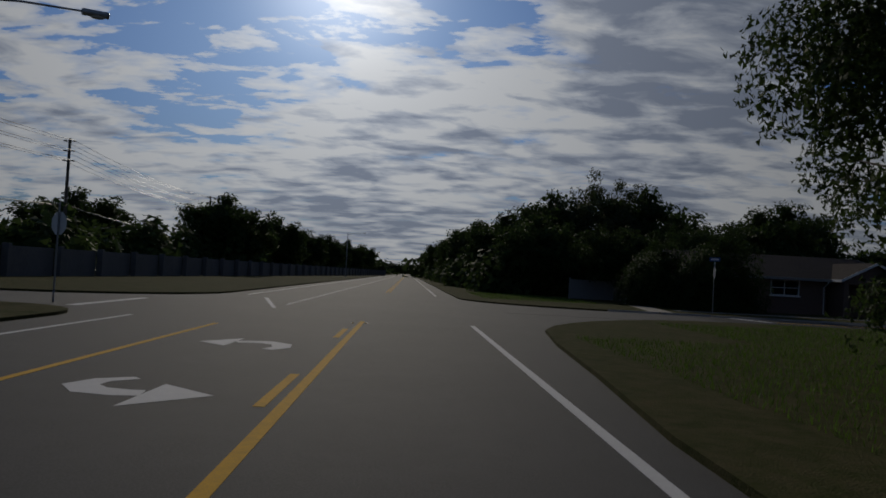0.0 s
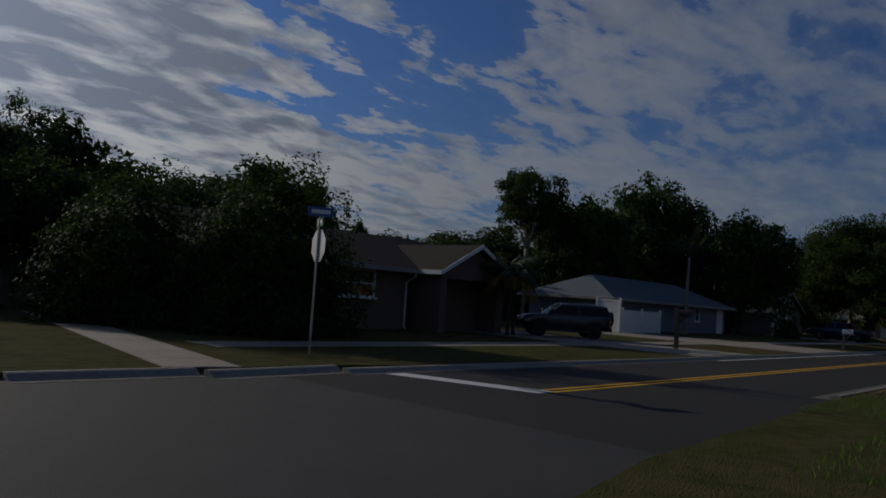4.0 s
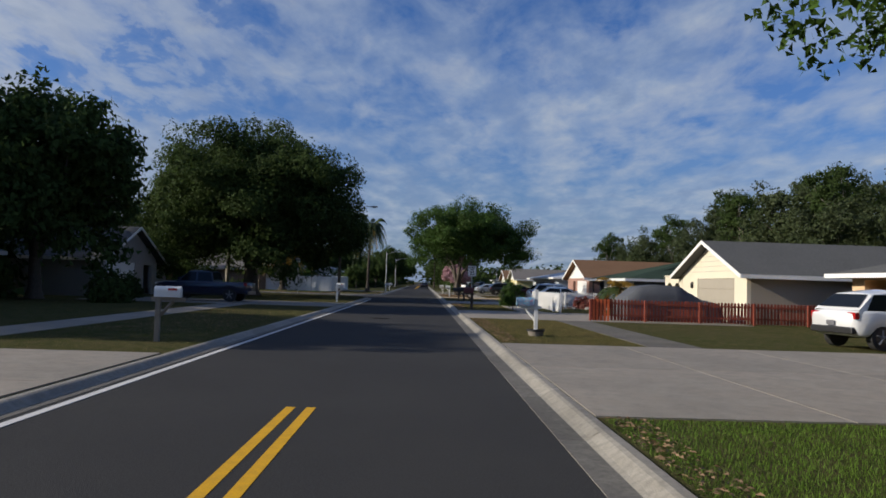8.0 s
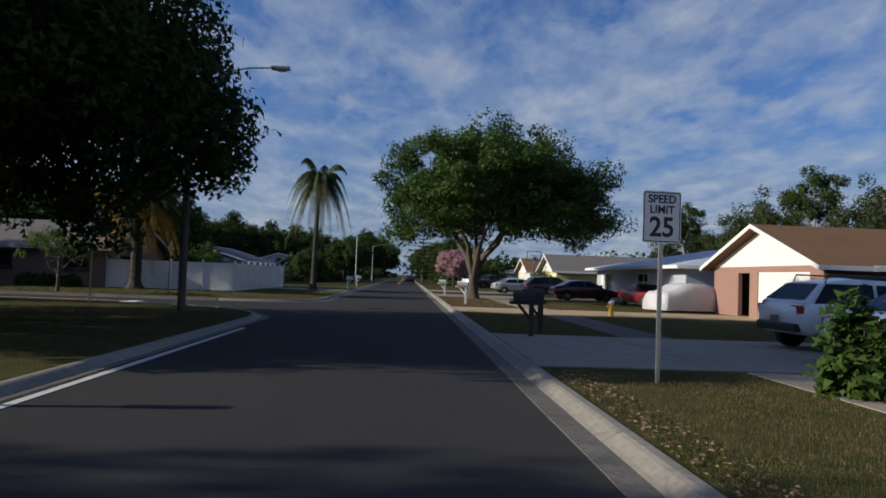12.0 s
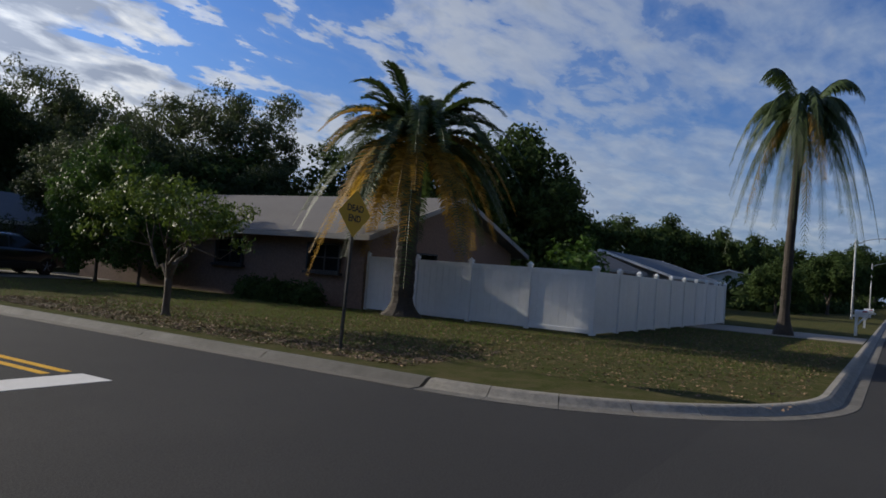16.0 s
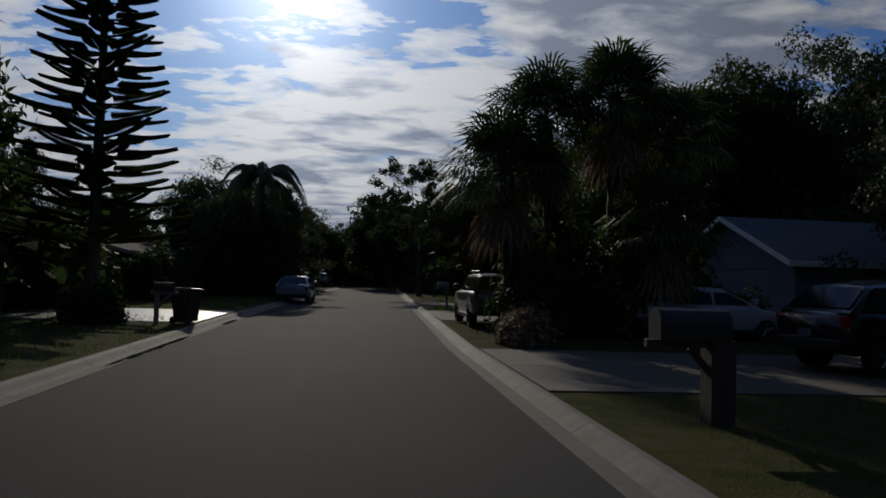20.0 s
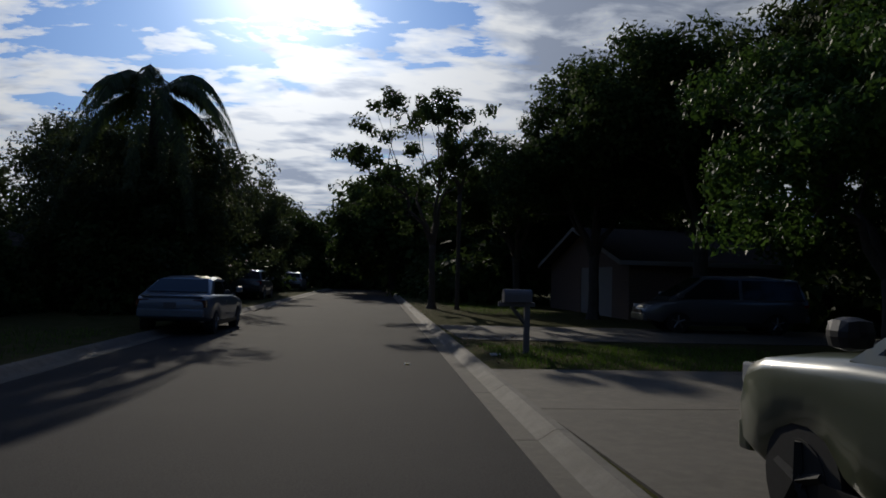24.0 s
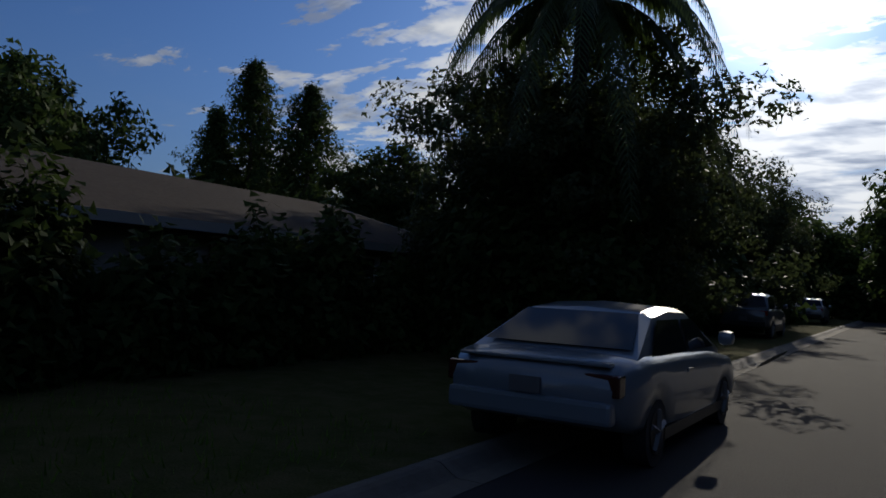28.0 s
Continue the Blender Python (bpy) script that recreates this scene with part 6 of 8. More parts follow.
bush("round evergreen tree at the corner house", [(22.0, 51.0, 3.0, 2.4, 5.0), (18.9, 54.5, 2.6, 2.4, 4.5)], 0.13, "leaf_dark", 84, "clipped_tree", "tree", 170)

# ---------------------------------------------------------------- fences


def vinyl_fence(label, a, b, h=1.85, bay=1.9, mat=None):
    """White vinyl privacy fence from a to b: posts with caps, rails and tongued boards."""
    mat = mat or M["vinyl"]
    a, b = Vector((*a, 0)), Vector((*b, 0))
    n = max(1, round((b - a).length / bay))
    turn = math.degrees(math.atan2(b.y - a.y, b.x - a.x))
    step = (b - a).length / n
    root = thing("fence", label, "fence", pose(a.x, a.y, LAWN, 0, 0, turn))
    for i in range(n + 1):
        post = part("post", boxed(i * step - 0.065, i * step + 0.065, -0.065, 0.065, -0.1, h + 0.06, 0.008), mat, root)
        cp = bmesh.new()
        box(cp, i * step - 0.08, i * step + 0.08, -0.08, 0.08, h + 0.06, h + 0.10, 0.006)
        bmesh.ops.create_cone(cp, cap_ends=True, segments=4, radius1=0.105, radius2=0.012, depth=0.07, matrix=Matrix.Translation((i * step, 0, h + 0.135)) @ Matrix.Rotation(radians(45), 4, "Z"))
        part("cap", cp, mat, post)
    for i in range(n):
        x0, x1 = i * step + 0.065, (i + 1) * step - 0.065
        part("rail", boxed(x0, x1, -0.03, 0.03, h - 0.14, h, 0.006), mat, root)
        part("rail", boxed(x0, x1, -0.03, 0.03, 0.04, 0.16, 0.006), mat, root)
        m = 8
        for k in range(m):
            u, v = x0 + (x1 - x0) * k / m + 0.003, x0 + (x1 - x0) * (k + 1) / m - 0.003
            part("board", boxed(u, v, -0.014, 0.014, 0.16, h - 0.14), mat, root)
    return root


def picket_mesh(w, h, t, mat):
    v = []
    for y in (-t / 2, t / 2):
        v += [(-w / 2, y, 0), (w / 2, y, 0), (w / 2, y, h - w * 0.6), (0, y, h), (-w / 2, y, h - w * 0.6)]
    f = [(0, 1, 2, 3, 4), (9, 8, 7, 6, 5)] + [(i, i + 5, (i + 1) % 5 + 5, (i + 1) % 5) for i in range(5)]
    return mesh_of("picket", v, f, mat)


def picket_fence(label, a, b, h, gap, w, mat, bay=2.4, rails=(0.25, 0.8), stout=0.05, group=""):
    a, b = Vector((*a, 0)), Vector((*b, 0))
    long = (b - a).length
    root = thing("picket_fence", label, "fence", pose(a.x, a.y, LAWN, 0, 0, math.degrees(math.atan2(b.y - a.y, b.x - a.x))), group)
    data = picket_mesh(w, h, 0.02, mat)
    n = int(long / gap)
    for i in range(n):
        ob = attach("picket", data, root)
        ob.matrix_basis = pose(gap * (i + 0.5), 0.045, 0.05, 0, rr.uniform(-0.6, 0.6), 0)
    m = max(1, round(long / bay))
    for i in range(m + 1):
        part("post", boxed(long * i / m - stout, long * i / m + stout, -2 * stout, 0.0, -0.1, h + 0.02, 0.006), mat, root)
    for i in range(m):
        for z in rails:
            part("rail", boxed(long * i / m + stout, long * (i + 1) / m - stout, -0.005, 0.033, h * z, h * z + 0.08), mat, root)
    return root


vinyl_fence("white vinyl privacy fence beside the date palm", (131.8, 56.0), (131.8, 48.0), 1.8, 2.0)
vinyl_fence("white vinyl privacy fence along the street", (131.95, 48.0), (149.6, 47.9), 1.8, 1.95)
vinyl_fence("short white vinyl gate beside the driveway", (53.2, 55.2), (58.8, 55.2), 1.55, 2.8)
vinyl_fence("white vinyl fence panel standing forward", (52.9, 57.0), (52.9, 55.2), 2.2, 1.8)
# pale fence; the grey material stands in for the shade on it
vinyl_fence("pale vinyl fence by the corner house, greyed to stand in for shade", (14.5, 65.4), (21.3, 65.4), 1.75, 2.2, mat=M["grey_wall"])
picket_fence("red-stained picket fence between two front lawns", (75.2, 29.2), (75.2, 14.0), 0.98, 0.155, 0.11, M["red_wood"], 2.4)
for i in range(5):
    part("return_picket", boxed(0.1 + 0.17 * i, 0.21 + 0.17 * i, -0.03, 0.0, 0.02, 1.0 + 0.02 * (i % 2), 0.006), M["orange"], bpy.data.objects["picket_fence"], "bright orange picket at the corner")
picket_fence("white picket fence along the sidewalk", (84.3, 28.9), (94.9, 28.9), 1.08, 0.15, 0.085, M["white"], 2.2, group="white picket fences")
picket_fence("white picket fence behind the flower bed", (94.9, 28.75), (94.9, 15.4), 1.08, 0.15, 0.085, M["white"], 2.2, group="white picket fences")

# the long masonry wall across the avenue
M["old_wall"] = material("weathered_block", (0.15, 0.145, 0.14), 0.92, grain=[(0.5, 0.5, (0.10, 0.098, 0.09)), (3, 0.4, (0.19, 0.185, 0.17))], bump=0.4, bump_scale=50)
wall_long = thing("wall_long", "long weathered grey masonry wall with piers beyond the avenue", "wall", kind="structure")
for i in range(44):
    y = 40.0 + 6.0 * i
    x = -24.8 + 0.06 * (y - 40)
    part("panel", boxed(x - 0.1, x + 0.1, y + 0.2, y + 5.8, 0.0, 2.0), M["old_wall"], wall_long)
    part("pier", boxed(x - 0.22, x + 0.22, y - 0.2, y + 0.2, 0.0, 2.15, 0.02), M["old_wall"], wall_long)

# ---------------------------------------------------------------- signs


def lettering(text, size, m, mat, parent, name="lettering", bold=0.0):
    c = bpy.data.curves.new(name, "FONT")
    c.body, c.size, c.align_x, c.align_y, c.offset, c.extrude = text, size, "CENTER", "CENTER", bold, 0.001
    tmp = bpy.data.objects.new(name, c)
    scene.collection.objects.link(tmp)
    bpy.context.view_layer.update()
    d = bpy.data.meshes.new_from_object(tmp.evaluated_get(bpy.context.evaluated_depsgraph_get()))
    bpy.data.objects.remove(tmp)
    d.materials.clear()
    d.materials.append(mat)
    ob = attach(name, d, parent)
    ob.matrix_basis = m
    return ob


M["sign_white"] = material("sign_white", (0.8, 0.8, 0.79), 0.4, grain=[(4, 0.25, (0.66, 0.66, 0.65))])
M["sign_back"] = material("bare_aluminium", (0.55, 0.56, 0.57), 0.4, 0.6, grain=[(5, 0.3, (0.45, 0.46, 0.47))])
M["sign_yellow"] = material("sign_yellow", (0.56, 0.33, 0.02), 0.45, grain=[(4, 0.3, (0.44, 0.26, 0.02))])
M["sign_red"] = material("sign_red", (0.42, 0.02, 0.02), 0.45, grain=[(4, 0.3, (0.33, 0.02, 0.02))])
M["sign_green"] = material("sign_green", (0.02, 0.16, 0.06), 0.45)
M["sign_blue"] = material("sign_blue", (0.04, 0.10, 0.30), 0.45)
M["ink"] = material("black_sign_ink", (0.012, 0.012, 0.012), 0.5)


def plate(outline, t=0.004):
    """A flat plate in the x-z plane, its face towards -y."""
    v = [(x, y, z) for y in (-t, 0.0) for x, z in outline]
    n = len(outline)
    f = [tuple(range(n)), tuple(range(2 * n - 1, n - 1, -1))] + [(i, n + i, n + (i + 1) % n, (i + 1) % n) for i in range(n)]
    bm = bmesh.new()
    vs = [bm.verts.new(p) for p in v]
    for q in f:
        bm.faces.new([vs[i] for i in q])
    bmesh.ops.recalc_face_normals(bm, faces=bm.faces)
    return bm


def rounded(w, h, r, cz=0.0, n=4):
    pts = []
    for sx, sz, a0 in ((1, -1, -90), (1, 1, 0), (-1, 1, 90), (-1, -1, 180)):
        for i in range(n + 1):
            a = radians(a0 + 90 * i / n)
            pts.append((sx * (w / 2 - r) + r * math.cos(a), cz + sz * (h / 2 - r) + r * math.sin(a)))
    return pts


def ngon_ring(w, h, r, band, cz):
    """A thin printed border near a plate's rim."""
    a, b = rounded(w, h, r, cz), rounded(w - 2 * band, h - 2 * band, max(0.01, r - band), cz)
    n = len(a)
    v = [(x, 0, z) for x, z in a] + [(x, 0, z) for x, z in b]
    return mesh_of("border", v, [(i, (i + 1) % n, n + (i + 1) % n, n + i) for i in range(n)], M["ink"])


def sign_post(root, h, mat="galv"):
    bm = bmesh.new()
    box(bm, -0.03, 0.03, 0.004, 0.012, -0.3, h)
    box(bm, -0.03, -0.024, 0.012, 0.035, -0.3, h)
    box(bm, 0.024, 0.03, 0.012, 0.035, -0.3, h)
    return part("post", bm, M[mat], root, "steel channel post")


FACE = lambda x, y, z: pose(x, y, z, 90, 0, 0)

speed = thing("speed_sign", "white speed limit sign on a thin steel post", "road sign", pose(95.0, 33.35, LAWN, 0, 0, -82))
sign_post(speed, 2.82)
face = part("plate", plate(rounded(0.61, 0.762, 0.04, 2.43)), M["sign_white"], speed)
rim = attach("border", ngon_ring(0.58, 0.73, 0.035, 0.014, 2.43), face)
rim.matrix_basis = pose(0, -0.0062, 0)
lettering("SPEED", 0.165, FACE(0, -0.0065, 2.69), M["ink"], face, bold=0.004)
lettering("LIMIT", 0.165, FACE(0, -0.0065, 2.535), M["ink"], face, bold=0.004)
lettering("25", 0.40, FACE(0, -0.0065, 2.27), M["ink"], face, bold=0.009)

dead = thing("dead_end_sign", "yellow diamond DEAD END sign on a leaning steel post", "road sign", pose(122.1, 49.0, LAWN, 0, 2.0, -3))
# dark metal instead of galvanised: the post's shade is in its colour
sign_post(dead, 2.72, "dark_metal")
face = part("plate", plate([(0, 1.95), (0.43, 2.38), (0, 2.81), (-0.43, 2.38)]), M["sign_yellow"], dead)
lettering("DEAD", 0.165, FACE(0, -0.0065, 2.465), M["ink"], face, bold=0.004)
lettering("END", 0.165, FACE(0, -0.0065, 2.285), M["ink"], face, bold=0.004)


def stop_sign(x, y, turn, blades=True, label=""):
    root = thing("stop_sign", label, "road sign", pose(x, y, LAWN, 0, 0, turn), "stop signs")
    sign_post(root, 3.25)
    r = 0.381 / math.cos(radians(22.5))
    octa = [(r * math.cos(radians(22.5 + 45 * i)), 2.55 + r * math.sin(radians(22.5 + 45 * i))) for i in range(8)]
    face = part("plate", plate(octa), M["sign_back"], root, "octagonal plate, bare metal on its back")
    inner = [(x_ * 0.93, 2.55 + (z_ - 2.55) * 0.93) for x_, z_ in octa]
    front = attach("red_face", mesh_of("red_face", [(x_, -0.0055, z_) for x_, z_ in inner], [tuple(range(8))], M["sign_red"]), face)
    lettering("STOP", 0.27, FACE(0, -0.0075, 2.55), M["sign_white"], face, bold=0.006)
    if blades:
        for k, (z, side, w) in enumerate(((3.12, 0, 0.92), (3.36, 1, 0.62))):
            b = part("name_blade", boxed(-w / 2, w / 2, -0.004, 0.004, z - 0.115, z + 0.115), M["sign_green" if k == 0 else "sign_blue"], root, "street name blade")
            if side:
                b.matrix_basis = pose(0, 0, 0, 0, 0, 75)
            else:
                b.matrix_basis = pose(0, 0, 0, 0, 0, -15)
            for s in (-1, 1):
                part("name_bar", boxed(-w * 0.36, w * 0.36, s * 0.0045 - 0.001, s * 0.0045 + 0.001, z - 0.045, z + 0.05), M["sign_white"], b, "pale bar in place of lettering")
    return root


stop_sign(18.8, 44.5, 76, True, "octagonal stop sign seen from behind with street name blades")
stop_sign(-11.7, 25.1, 150, False, "stop sign seen from behind at the side road")
stop_sign(112.6, 48.9, 180, True, "stop sign seen edge-on with street name blades")

yard = thing("yard_sign", "small yellow and white lawn sign leaning on wires", "lawn sign", pose(40.25, 33.8, LAWN - 0.05, 8, 8, -85))
for s in (-0.1, 0.1):
    part("stake", rod(bmesh.new(), (s, 0, -0.1), (s, 0, 0.3), 0.004), M["dark_metal"], yard)
part("panel", boxed(-0.16, 0.16, -0.006, 0.006, 0.12, 0.42), M["sign_white"], yard)
part("printed_field", boxed(0.015, 0.155, -0.009, -0.007, 0.22, 0.395), M["sign_yellow"], yard, "yellow printed half")
part("printed_band", boxed(-0.16, 0.16, -0.0095, -0.0075, 0.395, 0.42), M["ink"], yard, "black band along the edge")
part("printed_band", boxed(-0.16, 0.16, -0.0095, -0.0075, 0.12, 0.142), M["ink"], yard, "black band along the edge")
part("printed_band", boxed(-0.008, 0.012, -0.0095, -0.0075, 0.142, 0.395), M["ink"], yard, "black rule down the middle")
part("printed_disc", rod(bmesh.new(), (-0.08, -0.0092, 0.29), (-0.08, -0.0065, 0.29), 0.058, sides=20), M["ink"], yard, "dark round mark")
part("printed_field", boxed(-0.09, -0.055, -0.0088, -0.0068, 0.165, 0.2), M["ink"], yard, "small dark mark")

# ---------------------------------------------------------------- mailboxes


def mailbox(label, x, y, turn, box_mat, post_mat, h=1.05, post_w=0.1, tall=0.0, brace=True, pot=False, size=(0.2, 0.52, 0.23), plate_bar=None, group="kerbside mailboxes"):
    """A kerbside mailbox: post, arm and a tunnel-shaped box whose door faces +x."""
    root = thing("mailbox", label, "mailbox", pose(x, y, LAWN, 0, 0, turn), group)
    w, l, hh = size
    part("post", boxed(-post_w / 2, post_w / 2, -post_w / 2, post_w / 2, -0.1, h + tall, 0.006), M[post_mat], root)
    part("arm", boxed(-0.16, l + 0.04, -0.045, 0.045, h - 0.09, h - 0.005, 0.005), M[post_mat], root)
    if brace:
        bm = bmesh.new()
        for p, q in (((0.03, 0, h - 0.45), (0.33, 0, h - 0.09)),):
            rod(bm, p, q, 0.04, sides=4)
        part("brace", bm, M[post_mat], root)
    prof = [(-w / 2, 0.0), (w / 2, 0.0)] + [(w / 2 * math.cos(radians(a)), hh - w / 2 + w / 2 * math.sin(radians(a))) for a in range(0, 181, 20)]
    x0 = post_w / 2 + 0.01 if tall > 0.05 else -0.08
    v = [(xx, yy, h + z) for xx in (x0, x0 + l) for yy, z in prof]
    n = len(prof)
    f = [(i, (i + 1) % n, n + (i + 1) % n, n + i) for i in range(n)] + [tuple(range(n - 1, -1, -1)), tuple(range(n, 2 * n))]
    b = attach("box", mesh_of("box", v, f, M[box_mat]), root)
    dv = [(xx, yy * 1.06, h + z * 1.03 - 0.003) for xx in (x0 + l, x0 + l + 0.02) for yy, z in prof]
    attach("door", mesh_of("door", dv, f, M[box_mat]), b)
    part("flag", boxed(x0 + l * 0.55, x0 + l * 0.55 + 0.2, -w / 2 - 0.012, -w / 2 - 0.004, h + hh * 0.62, h + hh * 0.62 + 0.05), M["sign_red"], b, "red signal flag")
    if plate_bar:
        part("number_bar", boxed(x0 + l * 0.25, x0 + l * 0.75, -w / 2 - 0.006, -w / 2 - 0.001, h + 0.06, h + 0.13), M[plate_bar], b, "plain bar in place of numerals")
    if pot:
        bm = bmesh.new()
        bmesh.ops.create_cone(bm, cap_ends=True, segments=18, radius1=0.21, radius2=0.26, depth=0.2, matrix=Matrix.Translation((0, 0, 0.1)))
        part("pot", bm, M["grey_wood"], root, "round wooden half-barrel planter at its foot")
        part("hoop", rod(bmesh.new(), (0, 0, 0.15), (0, 0, 0.2), 0.275, sides=18), M["dark_metal"], root)
    return root


M["mail_blue"] = material("painted_sea_scene", (0.05, 0.32, 0.48), 0.5, grain=[(6, 0.7, (0.42, 0.55, 0.58)), (9, 0.8, (0.015, 0.13, 0.30)), (14, 0.6, (0.40, 0.07, 0.05))])
M["mail_red"] = material("dark_red_enamel", (0.10, 0.018, 0.015), 0.35, grain=[(6, 0.4, (0.06, 0.012, 0.01))])
M["mail_grey"] = material("grey_enamel", (0.13, 0.13, 0.14), 0.5, grain=[(5, 0.4, (0.09, 0.09, 0.095))])
M["mail_white"] = material("white_enamel", (0.72, 0.72, 0.7), 0.35, grain=[(5, 0.3, (0.6, 0.6, 0.58))])
mailbox("black mailbox on a weathered wooden post", 35.5, 33.3, 84, "black", "grey_wood", 0.96, 0.12, 0.42, size=(0.24, 0.58, 0.27), plate_bar="mail_red")
mailbox("mailbox painted with a blue sea scene on a white post", 64.05, 33.42, 86, "mail_blue", "white", 0.92, 0.11, 0.5, pot=True, size=(0.24, 0.52, 0.25))
mailbox("dark red mailbox on a thick dark post", 86.3, 33.9, 88, "mail_red", "dark_wood", 0.95, 0.16, 0.0, size=(0.27, 0.56, 0.34), plate_bar="sign_white")
mailbox("dark mailbox further along", 102.8, 33.9, 88, "black", "dark_wood", 0.9, 0.12)
mailbox("black mailbox with a pale number plate on a thick post", 104.55, 33.35, 86, "black", "dark_wood", 0.88, 0.14, size=(0.25, 0.6, 0.3), plate_bar="sign_white")
mailbox("white mailbox on a white post in front of the shade tree", 123.5, 33.9, 88, "mail_white", "white", 0.98, 0.12)
mailbox("white mailbox down the sunny side", 139.3, 34.2, 88, "mail_white", "white", 0.95, 0.1)
mailbox("silver mailbox on a weathered post with ivory bars", 58.6, 42.95, -84, "mail_white", "grey_wood", 1.02, 0.11, size=(0.22, 0.56, 0.25))
mailbox("white mailbox on a white double post", 92.3, 42.75, -86, "mail_white", "white", 1.02, 0.12, size=(0.22, 0.54, 0.25), plate_bar="grey_wood")
mailbox("white mailbox beside the bright driveway", 150.2, 42.3, -88, "mail_white", "white", 0.95, 0.12)
mailbox("white mailbox far down the shaded side", 163.8, 42.4, -88, "mail_white", "white", 0.95, 0.12)
mailbox("dark mailbox post beside the driveway in the shade", 38.6, 44.6, -86, "black", "dark_wood", 1.5, 0.16, 0.3)
mailbox("dark mailbox on a wooden post beside the trash bin", 112.6, 80.2, 0, "black", "grey_wood", 0.92, 0.11, size=(0.22, 0.5, 0.24))
mailbox("large dark mailbox on a thick post in deep shade", 122.0, 67.3, 180, "black", "dark_wood", 0.92, 0.28, size=(0.32, 0.8, 0.34))
mailbox("grey mailbox on a grey post in the shade", 122.35, 95.75, 180, "mail_grey", "mail_grey", 1.05, 0.11, size=(0.24, 0.56, 0.26))

# ---------------------------------------------------------------- poles and lamps


def street_lamp(label, x, y, h, arm, turn, wood=False):
    root = thing("street_lamp", label, "street lamp", pose(x, y, LAWN, 0, 0, turn), "street lamps")
    part("pole", rod(bmesh.new(), (0, 0, -0.2), (0, 0, h), 0.14 if wood else 0.1, 0.1 if wood else 0.065, 12), M["pole_wood" if wood else "galv"], root)
    verts, faces = [], []
    tube_arrays([(0, 0, h - 0.5), (arm * 0.3, 0, h - 0.12), (arm * 0.7, 0, h + 0.1), (arm, 0, h + 0.14)], [0.035, 0.032, 0.028, 0.026], 8, verts, faces)
    attach("arm", mesh_of("arm", verts, faces, M["galv"]), root)
    bm = bmesh.new()
    box(bm, arm - 0.02, arm + 0.62, -0.13, 0.13, h + 0.07, h + 0.2, 0.045)
    head = part("head", bm, M["galv"], root, "cobra-head lantern")
    lens = bmesh.new()
    bmesh.ops.create_uvsphere(lens, u_segments=12, v_segments=6, radius=0.12, matrix=Matrix.Translation((arm + 0.34, 0, h + 0.07)) @ Matrix.Diagonal((1.6, 0.9, 0.55, 1)))
    part("lens", lens, M["lamp_clear"], head)
    return root


street_lamp("street lamp on a dark timber pole beside the corner", 109.6, 44.6, 8.2, 2.7, -92, True)
street_lamp("tall grey street lamp down the street", 188.0, 44.2, 7.2, 2.2, -90)
street_lamp("grey street lamp further off", 232.0, 44.0, 7.2, 2.2, -90)
street_lamp("street lamp reaching over the avenue", -12.4, 16.6, 7.4, 4.4, 24)
street_lamp("street lamp far along the avenue", -12.6, 150.0, 9.0, 3.0, 0)


def utility_pole(x, y, h, turn=0):
    root = thing("utility_pole", "tall bare timber utility pole with paired insulators", "utility pole", pose(x, y, 0, 0, 0, turn), "utility poles")
    part("pole", rod(bmesh.new(), (0, 0, -0.2), (0, 0, h), 0.17, 0.11, 10), M["pole_wood"], root)
    for drop in (0.25, 1.1, 1.95):
        for s in (-1, 1):
            bm = rod(bmesh.new(), (s * 0.1, 0, h - drop), (s * 0.5, 0, h - drop + 0.06), 0.035, 0.03)
            for k in range(3):
                rod(bm, (s * (0.32 + 0.07 * k), 0, h - drop + 0.03), (s * (0.35 + 0.07 * k), 0, h - drop + 0.04), 0.085, 0.07, 10)
            part("insulator", bm, M["dark_metal"], root)
    part("cable_clamp", boxed(0.1, 0.26, -0.05, 0.05, h - 5.9, h - 5.7, 0.01), M["dark_metal"], root)
    return root


POLES = [(-29.6, 8.0, 11.6), (-29.6, 64.4, 11.6), (-30.3, 112.1, 11.6), (-30.4, 172.5, 11.6), (-29.5, 228.0, 11.6), (-29.5, 284.0, 11.6), (-29.0, 340.0, 11.6)]
for p in POLES:
    utility_pole(*p)
lines = thing("power_lines", "sagging power lines between the poles", "power lines")
for p, q in zip(POLES, POLES[1:]):
    for off, dz in ((-0.48, -0.2), (0.48, -0.2), (-0.48, -1.05), (0.48, -1.05), (-0.48, -1.9), (0.48, -1.9), (0.2, -5.75), (0.2, -5.85)):
        verts, faces = [], []
        pts = []
        for i in range(13):
            u = i / 12
            pts.append((p[0] + off + (q[0] - p[0]) * u, p[1] + (q[1] - p[1]) * u, p[2] + dz + (q[2] - p[2]) * u - 4 * 0.75 * u * (1 - u)))
        tube_arrays(pts, [0.022] * 13, 4, verts, faces)
        attach("wire", mesh_of("wire", verts, faces, M["dark_metal"]), lines)
part("pole", rod(bmesh.new(), (0, 0, -0.2), (0, 0, 3.0), 0.06, sides=12), M["galv"], (hoop := thing("basketball_hoop", "basketball hoop with a black-framed board on a pole", "basketball hoop", pose(145.2, 26.5, LAWN, 0, 0, 90))))
for a, b, c, d in ((-0.6, 0.6, 3.75, 3.8), (-0.6, 0.6, 2.95, 3.0), (-0.6, -0.55, 3.0, 3.75), (0.55, 0.6, 3.0, 3.75), (-0.25, 0.25, 3.1, 3.14), (-0.25, 0.25, 3.4, 3.44)):
    part("board_frame", boxed(a, b, -0.35, -0.31, c, d), M["black"], hoop)
